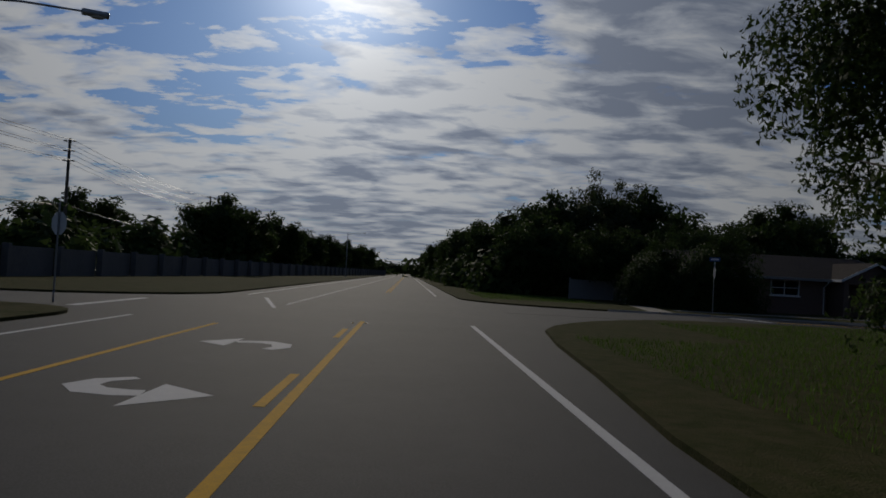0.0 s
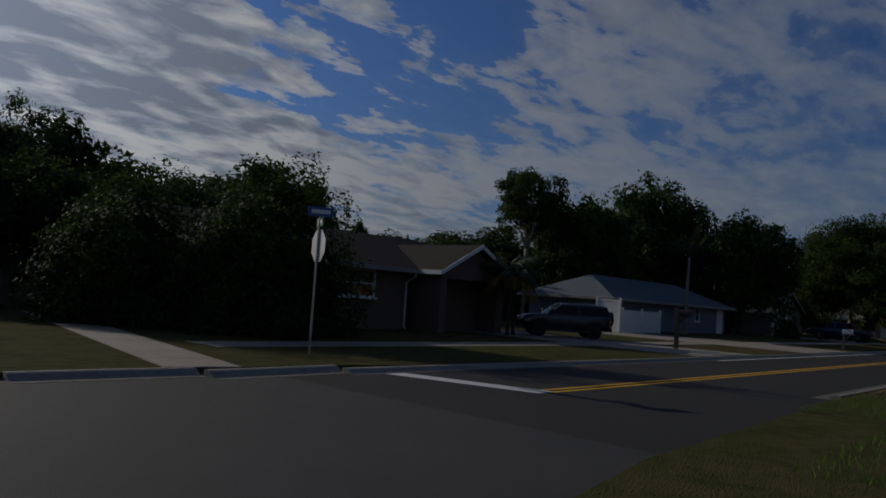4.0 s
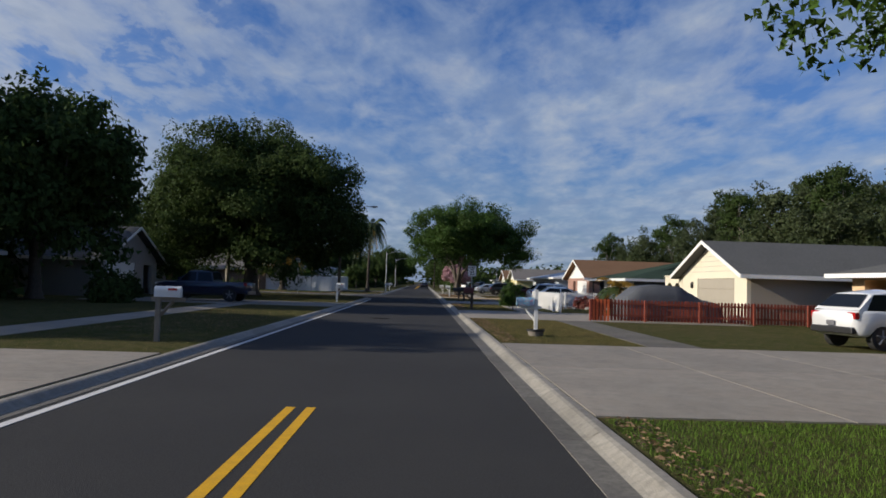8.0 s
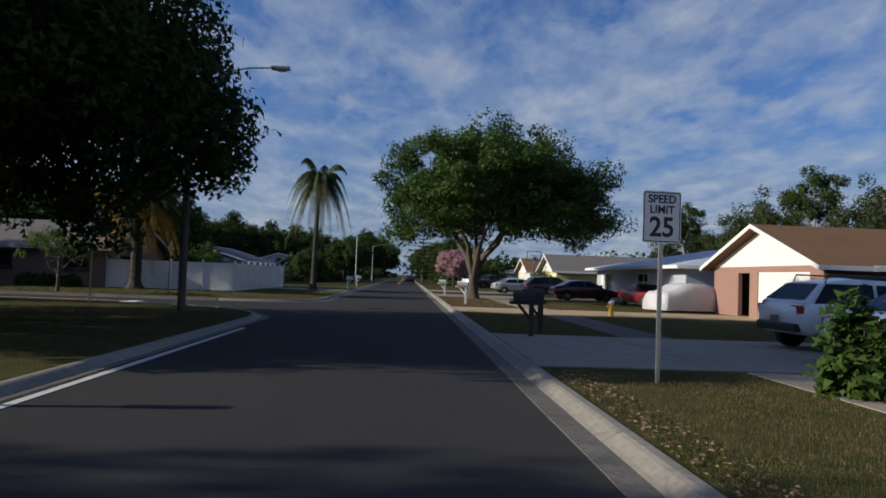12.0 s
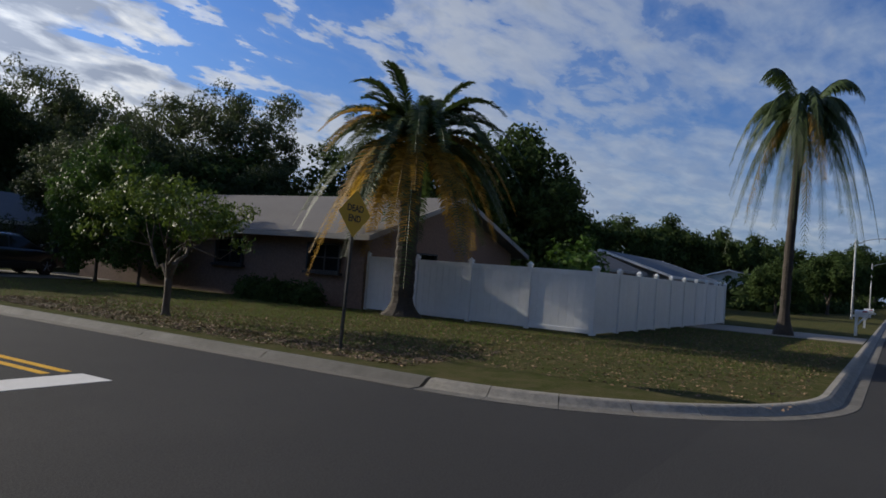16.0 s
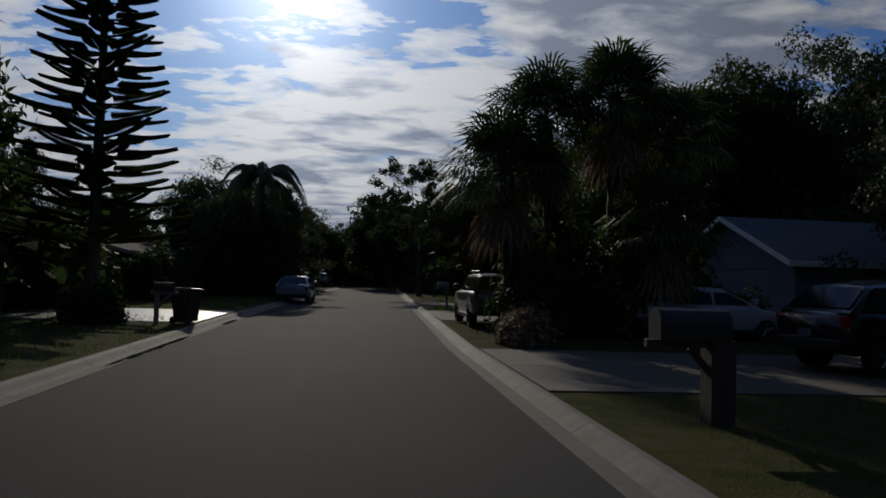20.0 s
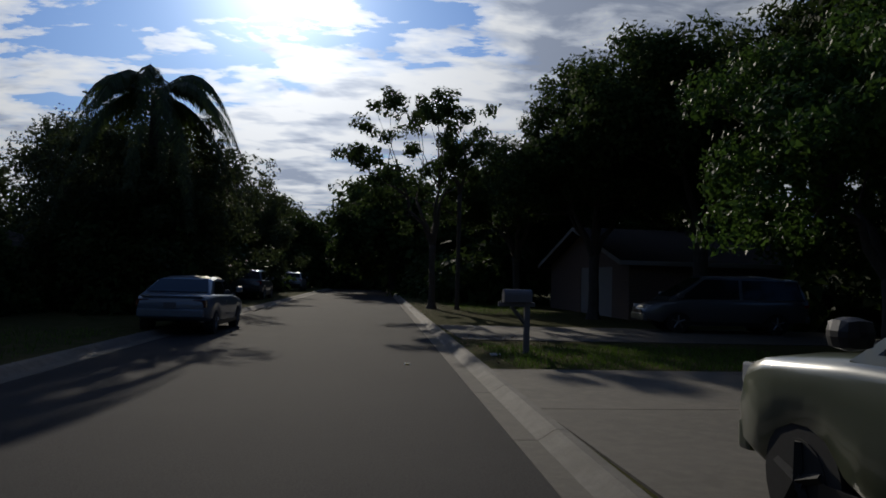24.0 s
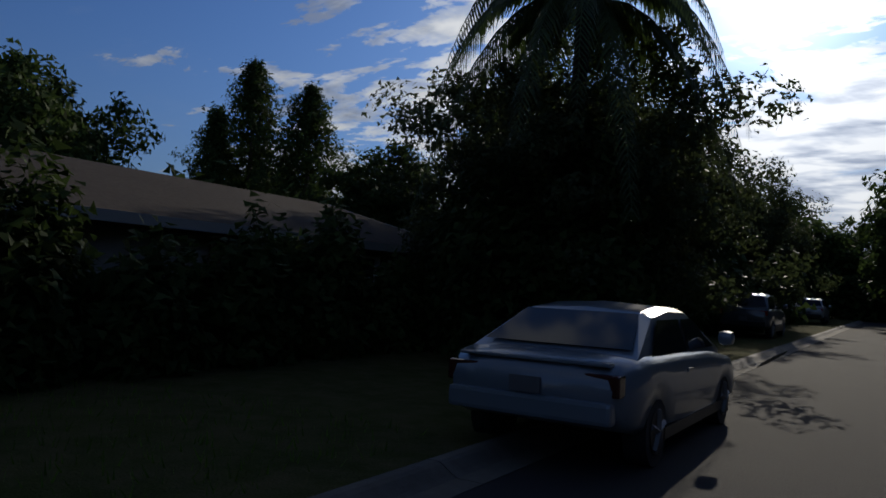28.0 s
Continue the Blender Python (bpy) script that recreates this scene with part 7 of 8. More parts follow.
part("bracket", boxed(-0.05, 0.05, -0.31, 0.0, 2.8, 3.3), M["black"], hoop)
hy = thing("fire_hydrant", "short yellow fire hydrant on the grass", "fire hydrant", pose(115.3, 28.35, LAWN))
part("barrel", rod(bmesh.new(), (0, 0, 0), (0, 0, 0.55), 0.11, 0.1, 14), M["sign_yellow"], hy)
dome = bmesh.new()
bmesh.ops.create_uvsphere(dome, u_segments=14, v_segments=8, radius=0.12, matrix=Matrix.Translation((0, 0, 0.57)) @ Matrix.Diagonal((1, 1, 0.8, 1)))
part("bonnet", dome, M["sign_white"], hy, "white bonnet")
for a in (0, 90, 180):
    part("nozzle", rod(bmesh.new(), (0, 0, 0.42), (0.18 * math.cos(radians(a)), 0.18 * math.sin(radians(a)), 0.42), 0.05, sides=10), M["sign_yellow"], hy)

bin_ = thing("trash_bin", "dark wheeled trash bin with its lid ajar", "trash bin", pose(113.2, 81.0, LAWN, 0, 0, 160))
bm = bmesh.new()
lo = [bm.verts.new((x, y, 0.06)) for x, y in ((-0.23, -0.26), (0.23, -0.26), (0.23, 0.26), (-0.23, 0.26))]
hi = [bm.verts.new((x, y, 0.94)) for x, y in ((-0.3, -0.33), (0.3, -0.33), (0.3, 0.36), (-0.3, 0.36))]
bm.faces.new(lo[::-1]), bm.faces.new(hi)
for i in range(4):
    bm.faces.new((lo[i], lo[(i + 1) % 4], hi[(i + 1) % 4], hi[i]))
bmesh.ops.bevel(bm, geom=list(bm.edges), offset=0.03, segments=2, affect="EDGES")
part("bin_body", bm, M["black"], bin_)
lid = part("lid", boxed(-0.32, 0.32, -0.38, 0.36, 0.95, 1.0, 0.02), M["black"], bin_)
lid.matrix_basis = pose(0, 0, 0, 3, 0, 0)
part("handle", rod(bmesh.new(), (-0.28, 0.43, 0.93), (0.28, 0.43, 0.93), 0.018), M["black"], bin_)
for s in (-0.24, 0.24):
    part("wheel", rod(bmesh.new(), (s - 0.03, 0.28, 0.1), (s + 0.03, 0.28, 0.1), 0.1, sides=16), M["rubber"], bin_)
for x, y in ((73.6, 38.7), (117.0, 38.3)):
    man = thing("manhole_cover", "dark round manhole cover in the asphalt", "manhole cover", pose(x, y, 0), "manhole covers")
    part("ring", rod(bmesh.new(), (0, 0, -0.05), (0, 0, 0.006), 0.4, sides=28), M["iron"], man)
    part("cover", rod(bmesh.new(), (0, 0, -0.05), (0, 0, 0.011), 0.34, sides=28), M["iron"], man)


def road_reflector(x, y, turn):
    root = thing("road_reflector", "small raised road reflector on the asphalt", "road reflector", pose(x, y, 0.002, 0, 0, turn), "road reflectors")
    bm = bmesh.new()
    lo = [bm.verts.new((a, b, 0)) for a, b in ((-0.05, -0.05), (0.05, -0.05), (0.05, 0.05), (-0.05, 0.05))]
    hi = [bm.verts.new((a, b, 0.019)) for a, b in ((-0.042, -0.024), (0.042, -0.024), (0.042, 0.024), (-0.042, 0.024))]
    bm.faces.new(lo[::-1]), bm.faces.new(hi)
    for i in range(4):
        bm.faces.new((lo[i], lo[(i + 1) % 4], hi[(i + 1) % 4], hi[i]))
    part("body", bm, M["sign_white"], root)
    for s in (-1, 1):
        lens = part("lens", boxed(-0.036, 0.036, -0.003, 0.003, -0.014, 0.014), M["sign_yellow"], root, "amber lens")
        lens.matrix_basis = pose(0, s * 0.041, 0.0105, s * 54, 0, 0)


for x, y, turn in ((-1.59, 22.42, 0), (-1.19, 22.57, 0), (116.85, 62.27, 0), (117.44, 62.27, 0), (119.82, 94.38, 0), (118.5, 138.9, 0)):
    road_reflector(x, y, turn)
scrap = thing("paper_scrap", "crumpled scrap of white paper on the grass verge", "litter", pose(121.6, 95.2, LAWN, 0, 0, 25))
bm = bmesh.new()
bmesh.ops.create_grid(bm, x_segments=7, y_segments=5, size=0.5)
for v in bm.verts:
    v.co = Vector((v.co.x * 0.18, v.co.y * 0.12, 0.03 + 0.022 * math.sin(v.co.x * 19 + v.co.y * 7) + 0.016 * math.cos(v.co.y * 23)))
part("sheet", bm, M["sign_white"], scrap)


# ---------------------------------------------------------------- flower bed in the picket yard
def stone(name, label, x, y, r, seed, mat, group=""):
    rng = random.Random(seed)
    bm = bmesh.new()
    bmesh.ops.create_icosphere(bm, subdivisions=2, radius=r)
    for v in bm.verts:
        v.co *= 1 + rng.uniform(-0.12, 0.12)
        v.co.z *= 0.62
    ob = part(name, bm, mat, None)
    ob.matrix_basis = pose(x, y, LAWN + r * 0.35, 0, 0, rng.uniform(0, 360))
    return tagged(ob, label, "stone", group)


setting("flower_bed", boxed(91.4, 94.3, 15.6, 27.4, -0.1, LAWN + 0.05), M["mulch"], "mulched bed inside the picket fence", "flower bed")
M["stone"] = material("field_stone", (0.30, 0.28, 0.25), 0.9, grain=[(6, 0.5, (0.2, 0.19, 0.17))], bump=0.4, bump_scale=30, vary=0.2)
for i in range(16):
    stone("edging_stone", "rounded grey field stone edging the bed", 91.25 + 0.1 * math.sin(i * 2.3), 27.2 - 0.72 * i + 0.12 * math.sin(i * 1.7), 0.14 + 0.06 * ((i * 7) % 3) / 2, 300 + i, M["stone"], "stones round the bed")

# ---------------------------------------------------------------- cars


def paint_coat(name, col, rough=0.28, metal=0.0):
    return material("car_" + name, col, rough, metal, grain=[(0.8, 0.12, tuple(c * 0.85 for c in col))], coat=0.7)


for n, c in (("white", (0.72, 0.72, 0.71)), ("black", (0.012, 0.012, 0.014)), ("dark_red", (0.06, 0.008, 0.01)), ("red", (0.20, 0.012, 0.016)), ("silver", (0.36, 0.38, 0.40)), ("blue_silver", (0.15, 0.185, 0.225)), ("navy", (0.012, 0.016, 0.04)), ("sage", (0.10, 0.115, 0.075)), ("grey", (0.09, 0.095, 0.1))):
    M["car_" + n] = paint_coat(n, c)
M["cover_grey"] = material("grey_car_cover", (0.075, 0.08, 0.09), 0.8, grain=[(2, 0.4, (0.05, 0.055, 0.065))], bump=0.6, bump_scale=5)
M["cover_white"] = material("white_car_cover", (0.52, 0.52, 0.53), 0.7, grain=[(2, 0.4, (0.4, 0.4, 0.42))], bump=0.8, bump_scale=5)

SHAPES = {
    # length, width, roof height; bonnet line, beltline and cabin along the length (0 rear .. 1 front)
    "sedan": dict(l=4.85, w=1.84, h=1.46, body=[(0.0, 0.62, 0.86), (0.04, 0.40, 0.98), (0.14, 0.30, 1.03), (0.40, 0.24, 1.00), (0.66, 0.24, 0.96), (0.86, 0.26, 0.85), (0.96, 0.34, 0.72), (1.0, 0.46, 0.62)], cab=[(0.10, 1.00), (0.27, 1.40), (0.40, 1.46), (0.54, 1.44), (0.75, 0.95)], wheel=0.325, ax=(0.19, 0.79)),
    "suv": dict(l=4.6, w=1.86, h=1.70, body=[(0.0, 0.60, 1.02), (0.03, 0.40, 1.10), (0.12, 0.32, 1.12), (0.40, 0.27, 1.10), (0.70, 0.27, 1.06), (0.88, 0.30, 0.98), (0.97, 0.38, 0.85), (1.0, 0.5, 0.72)], cab=[(0.03, 1.11), (0.15, 1.58), (0.33, 1.69), (0.55, 1.66), (0.78, 1.05)], wheel=0.36, ax=(0.19, 0.80)),
    "boxy": dict(l=4.45, w=1.80, h=1.76, body=[(0.0, 0.55, 1.06), (0.02, 0.42, 1.12), (0.12, 0.36, 1.13), (0.45, 0.32, 1.12), (0.72, 0.32, 1.10), (0.90, 0.34, 1.04), (0.98, 0.40, 0.92), (1.0, 0.5, 0.8)], cab=[(0.01, 1.10), (0.05, 1.60), (0.22, 1.67), (0.55, 1.65), (0.72, 1.09)], wheel=0.36, ax=(0.19, 0.80)),
    "coupe": dict(l=4.75, w=1.88, h=1.36, body=[(0.0, 0.6, 0.92), (0.04, 0.42, 1.00), (0.16, 0.30, 1.00), (0.40, 0.24, 0.95), (0.64, 0.24, 0.92), (0.86, 0.26, 0.84), (0.97, 0.34, 0.7), (1.0, 0.46, 0.6)], cab=[(0.12, 0.98), (0.30, 1.31), (0.42, 1.36), (0.50, 1.34), (0.68, 0.92)], wheel=0.345, ax=(0.18, 0.80)),
    "van": dict(l=5.0, w=1.95, h=1.78, body=[(0.0, 0.55, 1.02), (0.02, 0.42, 1.08), (0.12, 0.34, 1.10), (0.45, 0.28, 1.08), (0.74, 0.28, 1.04), (0.90, 0.30, 0.92), (0.98, 0.38, 0.8), (1.0, 0.5, 0.7)], cab=[(0.01, 1.08), (0.06, 1.70), (0.25, 1.78), (0.62, 1.74), (0.86, 1.0)], wheel=0.34, ax=(0.2, 0.80)),
    "pickup": dict(l=5.6, w=1.95, h=1.82, body=[(0.0, 0.6, 1.12), (0.01, 0.5, 1.15), (0.12, 0.42, 1.15), (0.40, 0.40, 1.15), (0.70, 0.40, 1.14), (0.90, 0.42, 1.10), (0.98, 0.46, 1.0), (1.0, 0.55, 0.88)], cab=[(0.36, 1.15), (0.39, 1.74), (0.50, 1.82), (0.62, 1.80), (0.75, 1.14)], wheel=0.4, ax=(0.18, 0.79)),
}


def lerp_row(rows, u):
    for p, q in zip(rows, rows[1:]):
        if u <= q[0]:
            k = (u - p[0]) / max(1e-6, q[0] - p[0])
            return [a + (b - a) * k for a, b in zip(p, q)]
    return list(rows[-1])


def car(kind, label, x, y, turn, coat, rack=False, spoiler=False, trim=False, group="", strip=False, spare=False):
    """A parked car: its front towards +x before the turn, wheels on the ground."""
    s = SHAPES[kind]
    L, W, R = s["l"], s["w"], s["wheel"]
    root = thing("car", label, "car", pose(x, y, LAWN + 0.02 if not (33.9 < y < 42.4 or 113.4 < x < 121.2) else 0.0, 0, 0, turn), group)
    paintm = M["car_" + coat]
    verts, faces = [], []
    N = 29
    ring = 12
    for i in range(N):
        u = i / (N - 1)
        _, lo, hi = lerp_row(s["body"], u)
        end = min(u, 1 - u)
        half = W / 2 * (1 - 0.16 * (1 - min(1, end / 0.12)) ** 2)
        for ax in s["ax"]:
            d = abs((u - ax) * L)
            if d < R * 1.16:
                lo = max(lo, math.sqrt((R * 1.16) ** 2 - d * d) * 0.98 + R * 0.62)
        mid = lo + (hi - lo) * 0.55
        prof = [(-half * 0.9, lo), (-half * 0.985, lo + (hi - lo) * 0.12), (-half, mid), (-half * 0.985, hi - 0.10), (-half * 0.95, hi - 0.02), (-half * 0.5, hi + 0.02), (half * 0.5, hi + 0.02), (half * 0.95, hi - 0.02), (half * 0.985, hi - 0.10), (half, mid), (half * 0.985, lo + (hi - lo) * 0.12), (half * 0.9, lo)]
        verts += [((u - 0.5) * L, a, b) for a, b in prof]
    for i in range(N - 1):
        for k in range(ring):
            a, b = i * ring + k, i * ring + (k + 1) % ring
            faces.append((a, b, b + ring, a + ring))
    faces += [tuple(range(ring - 1, -1, -1)), tuple(range((N - 1) * ring, N * ring))]
    body = attach("body", mesh_of("body", verts, faces, paintm, True), root)
    # cabin: pillars and roof in body colour, glass let into it
    cab = s["cab"]
    (u0, z0), (u1, z1), (u2, z2), (u3, z3), (u4, z4) = cab
    px = lambda u: (u - 0.5) * L
    wb, wt = W / 2 * 0.93, W / 2 * 0.74
    lean = lambda z, lo: wb + (wt - wb) * min(1, max(0, (z - lo) / (z2 - lo)))
    cv, cf = [], []
    for (u, z) in cab:
        w = lean(z, min(z0, z4))
        edge = 0.05 if z > 1.25 * z0 or (z - z0) > 0.2 else 0.0
        cv += [(px(u), -w, z - edge), (px(u), -w * 0.82, z + 0.0), (px(u), 0, z + edge * 0.6), (px(u), w * 0.82, z + 0.0), (px(u), w, z - edge)]
    for i in range(4):
        for k in range(4):
            a = i * 5 + k
            cf.append((a, a + 1, a + 6, a + 5))
    base = len(cv)
    cv += [(px(u), sgn * lean(min(z0, z4), min(z0, z4)), min(z0, z4) - 0.06) for u in (u0, u1, u2, u3, u4) for sgn in (-1, 1)]
    for i in range(4):
        cf.append((i * 5, (i + 1) * 5, base + (i + 1) * 2, base + i * 2))
        cf.append(((i + 1) * 5 + 4, i * 5 + 4, base + i * 2 + 1, base + (i + 1) * 2 + 1))
    attach("cabin", mesh_of("cabin", cv, cf, paintm, False), root)

    def pane(pts, name, out):
        p = [Vector(q) + Vector(out) * 0.012 for q in pts]
        attach(name, mesh_of(name, p, [tuple(range(len(p)))], M["glass"]), root)

    def on_side(u, z, sgn):
        return (px(u), sgn * (lean(z, min(z0, z4)) + 0.004), z)
    zb = min(z0, z4) + 0.05
    zt = z2 - 0.13
    for sgn in (-1, 1):
        back = u0 + (u1 - u0) * 0.45
        front = u4 - (u4 - u3) * 0.28
        m1 = (u2 + u3) / 2 - 0.02
        for a0, b0, a1, b1 in ((back, u1 + 0.01, m1 - 0.008, m1 - 0.008), (m1 + 0.012, m1 + 0.012, front, u3 + 0.015)):
            pane([on_side(a0, zb, sgn), on_side(a1, zb, sgn), on_side(b1, zt, sgn), on_side(b0, zt, sgn)], "side_window", (0, sgn, 0))
        if kind == "suv":
            part("cladding", boxed(-L * 0.24, L * 0.24, sgn * W / 2 * 0.985 - 0.03, sgn * W / 2 * 0.985 + 0.015, s["body"][3][1] + 0.03, s["body"][3][1] + 0.24, 0.01), M["black"], root, "black lower cladding")
        part("sill", boxed(-L * 0.26, L * 0.26, sgn * W / 2 * 0.97 - 0.02, sgn * W / 2 * 0.97 + 0.02, s["body"][3][1] - 0.03, s["body"][3][1] + 0.08), M["black"], root)
        part("door_handle", boxed(px(m1) - 0.25, px(m1) - 0.07, sgn * (W / 2 + 0.002) - 0.012, sgn * (W / 2 + 0.002) + 0.012, zb - 0.2, zb - 0.165), M["chrome"] if trim else paintm, root)
        mir = part("mirror", boxed(px(front) - 0.1, px(front) + 0.1, sgn * (W / 2 + 0.09) - 0.09, sgn * (W / 2 + 0.09) + 0.09, zb + 0.02, zb + 0.19, 0.07), M["black"] if kind == "boxy" else paintm, root)
        lamp = part("headlight", boxed(L * 0.452, L * 0.492, sgn * W * 0.33 - 0.17, sgn * W * 0.33 + 0.17, s["body"][6][2] - 0.12, s["body"][6][2] + 0.03, 0.02), M["lamp_clear"], root)
        part("tail_light", boxed(-L * 0.497, -L * 0.462, sgn * W * 0.37 - 0.16, sgn * W * 0.37 + 0.16, s["body"][0][2] - 0.16, s["body"][0][2] + 0.03, 0.02), M["lamp_dark"] if strip else M["lamp_red"], root)
    wz = lambda z: lean(z, min(z0, z4)) * 0.86
    dz = 0.02
    pane([(px(u4 - (u4 - u3) * 0.1), -wz(z4) * 1.05, z4 + (z3 - z4) * 0.1 + dz), (px(u4 - (u4 - u3) * 0.1), wz(z4) * 1.05, z4 + (z3 - z4) * 0.1 + dz), (px(u3 + (u4 - u3) * 0.08), wz(z3), z3 - (z3 - z4) * 0.08 + dz), (px(u3 + (u4 - u3) * 0.08), -wz(z3), z3 - (z3 - z4) * 0.08 + dz)], "windscreen", (0.6, 0, 0.8))
    pane([(px(u0 + (u1 - u0) * 0.12), wz(z0) * 1.05, z0 + (z1 - z0) * 0.12 + dz), (px(u0 + (u1 - u0) * 0.12), -wz(z0) * 1.05, z0 + (z1 - z0) * 0.12 + dz), (px(u1 - (u1 - u0) * 0.1), -wz(z1), z1 - (z1 - z0) * 0.1 + dz), (px(u1 - (u1 - u0) * 0.1), wz(z1), z1 - (z1 - z0) * 0.1 + dz)], "rear_window", (-0.7, 0, 0.7))
    rear = s["body"][0]
    part("bumper", boxed(-L / 2 - 0.05, -L / 2 + 0.12, -W * 0.43, W * 0.43, rear[1] - 0.16, rear[1] + 0.04, 0.04), M["black"] if kind in ("suv", "boxy") else paintm, root)
    part("bumper", boxed(L / 2 - 0.12, L / 2 + 0.04, -W * 0.42, W * 0.42, s["body"][7][1] - 0.16, s["body"][7][1] + 0.05, 0.04), paintm, root)
    part("grille", boxed(L / 2 - 0.03, L / 2 + 0.015, -W * 0.24, W * 0.24, s["body"][7][1] + 0.04, s["body"][7][2] - 0.03, 0.01), M["black"], root)
    part("plate_bar", boxed(-L / 2 - 0.062, -L / 2 - 0.045, -0.15, 0.15, rear[1] + 0.06, rear[1] + 0.2), M["mail_grey"], root, "plain grey plate")
    if rack:
        for sgn in (-1, 1):
            verts, faces = [], []
            tube_arrays([(px(u1) + 0.1, sgn * wt * 0.9, z1 - 0.02), (px(u1) + 0.2, sgn * wt * 0.92, z2 + 0.08), (px(u3) - 0.2, sgn * wt * 0.92, z2 + 0.07), (px(u3) - 0.05, sgn * wt * 0.9, z3 - 0.03)], [0.018] * 4, 6, verts, faces)
            attach("roof_rail", mesh_of("roof_rail", verts, faces, M["black"]), root)
    if spare:
        tyre = part("spare_wheel", rod(bmesh.new(), (-L / 2 - 0.24, 0, 1.0), (-L / 2 - 0.02, 0, 1.0), R, sides=24), M["rubber"], root)
        part("rim", rod(bmesh.new(), (-L / 2 - 0.255, 0, 1.0), (-L / 2 - 0.24, 0, 1.0), R * 0.6, sides=18), M["dark_metal"], tyre)
    if strip:
        part("tail_strip", boxed(-L * 0.4985, -L * 0.48, -W * 0.40, W * 0.40, rear[2] - 0.15, rear[2] - 0.02, 0.02), M["black"], root, "dark strip between the tail lamps")
        part("boot_lip", boxed(-L * 0.49, -L * 0.46, -W * 0.40, W * 0.40, rear[2] + 0.09, rear[2] + 0.12, 0.01), paintm, root)
    if spoiler:
        part("spoiler", boxed(px(u0) - 0.12, px(u0) + 0.1, -W * 0.42, W * 0.42, z0 + 0.12, z0 + 0.15, 0.01), paintm, root)
    for ax in s["ax"]:
        for sgn in (-1, 1):
            cx, cy = px(ax), sgn * (W / 2 - 0.13)
            bm = rod(bmesh.new(), (cx, cy - 0.11, R), (cx, cy + 0.11, R), R, sides=24)
            wheel = part("wheel", bm, M["rubber"], root)
            o = cy + sgn * 0.112
            bm = rod(bmesh.new(), (cx, o - 0.01, R), (cx, o + 0.004, R), R * 0.66, sides=20)
            part("rim", bm, M["rubber"] if kind == "boxy" else M["black"], wheel)
            bm = bmesh.new()
            for k in range(5):
                a = radians(72 * k + 18)
                rod(bm, (cx, o + sgn * 0.012, R), (cx + math.cos(a) * R * 0.62, o + sgn * 0.012, R + math.sin(a) * R * 0.62), 0.035, 0.028, 4)
            bmesh.ops.create_cone(bm, cap_ends=True, segments=12, radius1=0.06, radius2=0.05, depth=0.03, matrix=Matrix.Translation((cx, o + sgn * 0.014, R)) @ Matrix.Rotation(radians(90), 4, "X"))
            part("spokes", bm, M["rubber"] if kind == "boxy" else M["rim"], wheel)
    return root


car("suv", "white compact SUV parked nose-in on the driveway", 62.9, 22.9, -78, "white")
car("suv", "white SUV with dark windows, rear towards the street", 101.6, 26.0, -86, "white", rack=True)
car("sedan", "white saloon beside the picket fence", 98.2, 26.2, -88, "white")
car("coupe", "red sports coupe with alloy wheels on the grass", 129.4, 22.2, 188, "red", spoiler=True)
car("sedan", "dark red saloon in the shade of the tree", 137.2, 24.2, -86, "dark_red")
car("suv", "black SUV behind the dark saloon", 142.2, 25.6, -84, "black")
car("sedan", "silver saloon on the lawn further along", 155.5, 26.3, -82, "silver")
car("van", "white van far down the street", 190.0, 27.0, -40, "white")
car("pickup", "dark pickup far down the street", 182.0, 26.0, -60, "black")
car("sedan", "white car far down the street", 200.0, 27.0, -80, "white")
car("sedan", "dark car far ahead in the street", 236.0, 36.4, 0, "black")
car("pickup", "dark blue pickup in the shaded driveway", 86.4, 50.0, 86, "navy")
car("boxy", "black off-roader parked in the shade", 39.0, 50.7, 137, "black", spare=True)
car("suv", "black SUV in the shaded driveway", 128.4, 72.4, 8, "black")
car("sedan", "pale saloon in deep shade by the gabled house", 127.8, 79.6, 8, "silver")
car("boxy", "sage green SUV with a roof rack on the verge", 122.3, 83.65, 90.5, "sage", rack=True)
car("sedan", "blue-silver saloon parked half on the verge", 114.48, 102.05, 88, "blue_silver", strip=True)
car("suv", "dark SUV parked further down the dead-end street", 112.9, 125.5, 88, "grey")
car("suv", "pale car parked far down the dead-end street", 113.4, 150.0, 88, "silver")
# silver minivan; the grey coat has the driveway's shade in it
car("van", "silver minivan in a shaded driveway, coat greyed for the shade", 130.3, 103.2, 172, "grey")
car("sedan", "dark saloon in deep shade", 134.8, 126.8, 175, "grey")
# stained concrete again, its dark colour carrying the shade on this driveway
slab(121.5, 134.5, 98.8, 104.2, "shaded concrete driveway with a minivan", "stained_shaded_walk", joint=3.6)


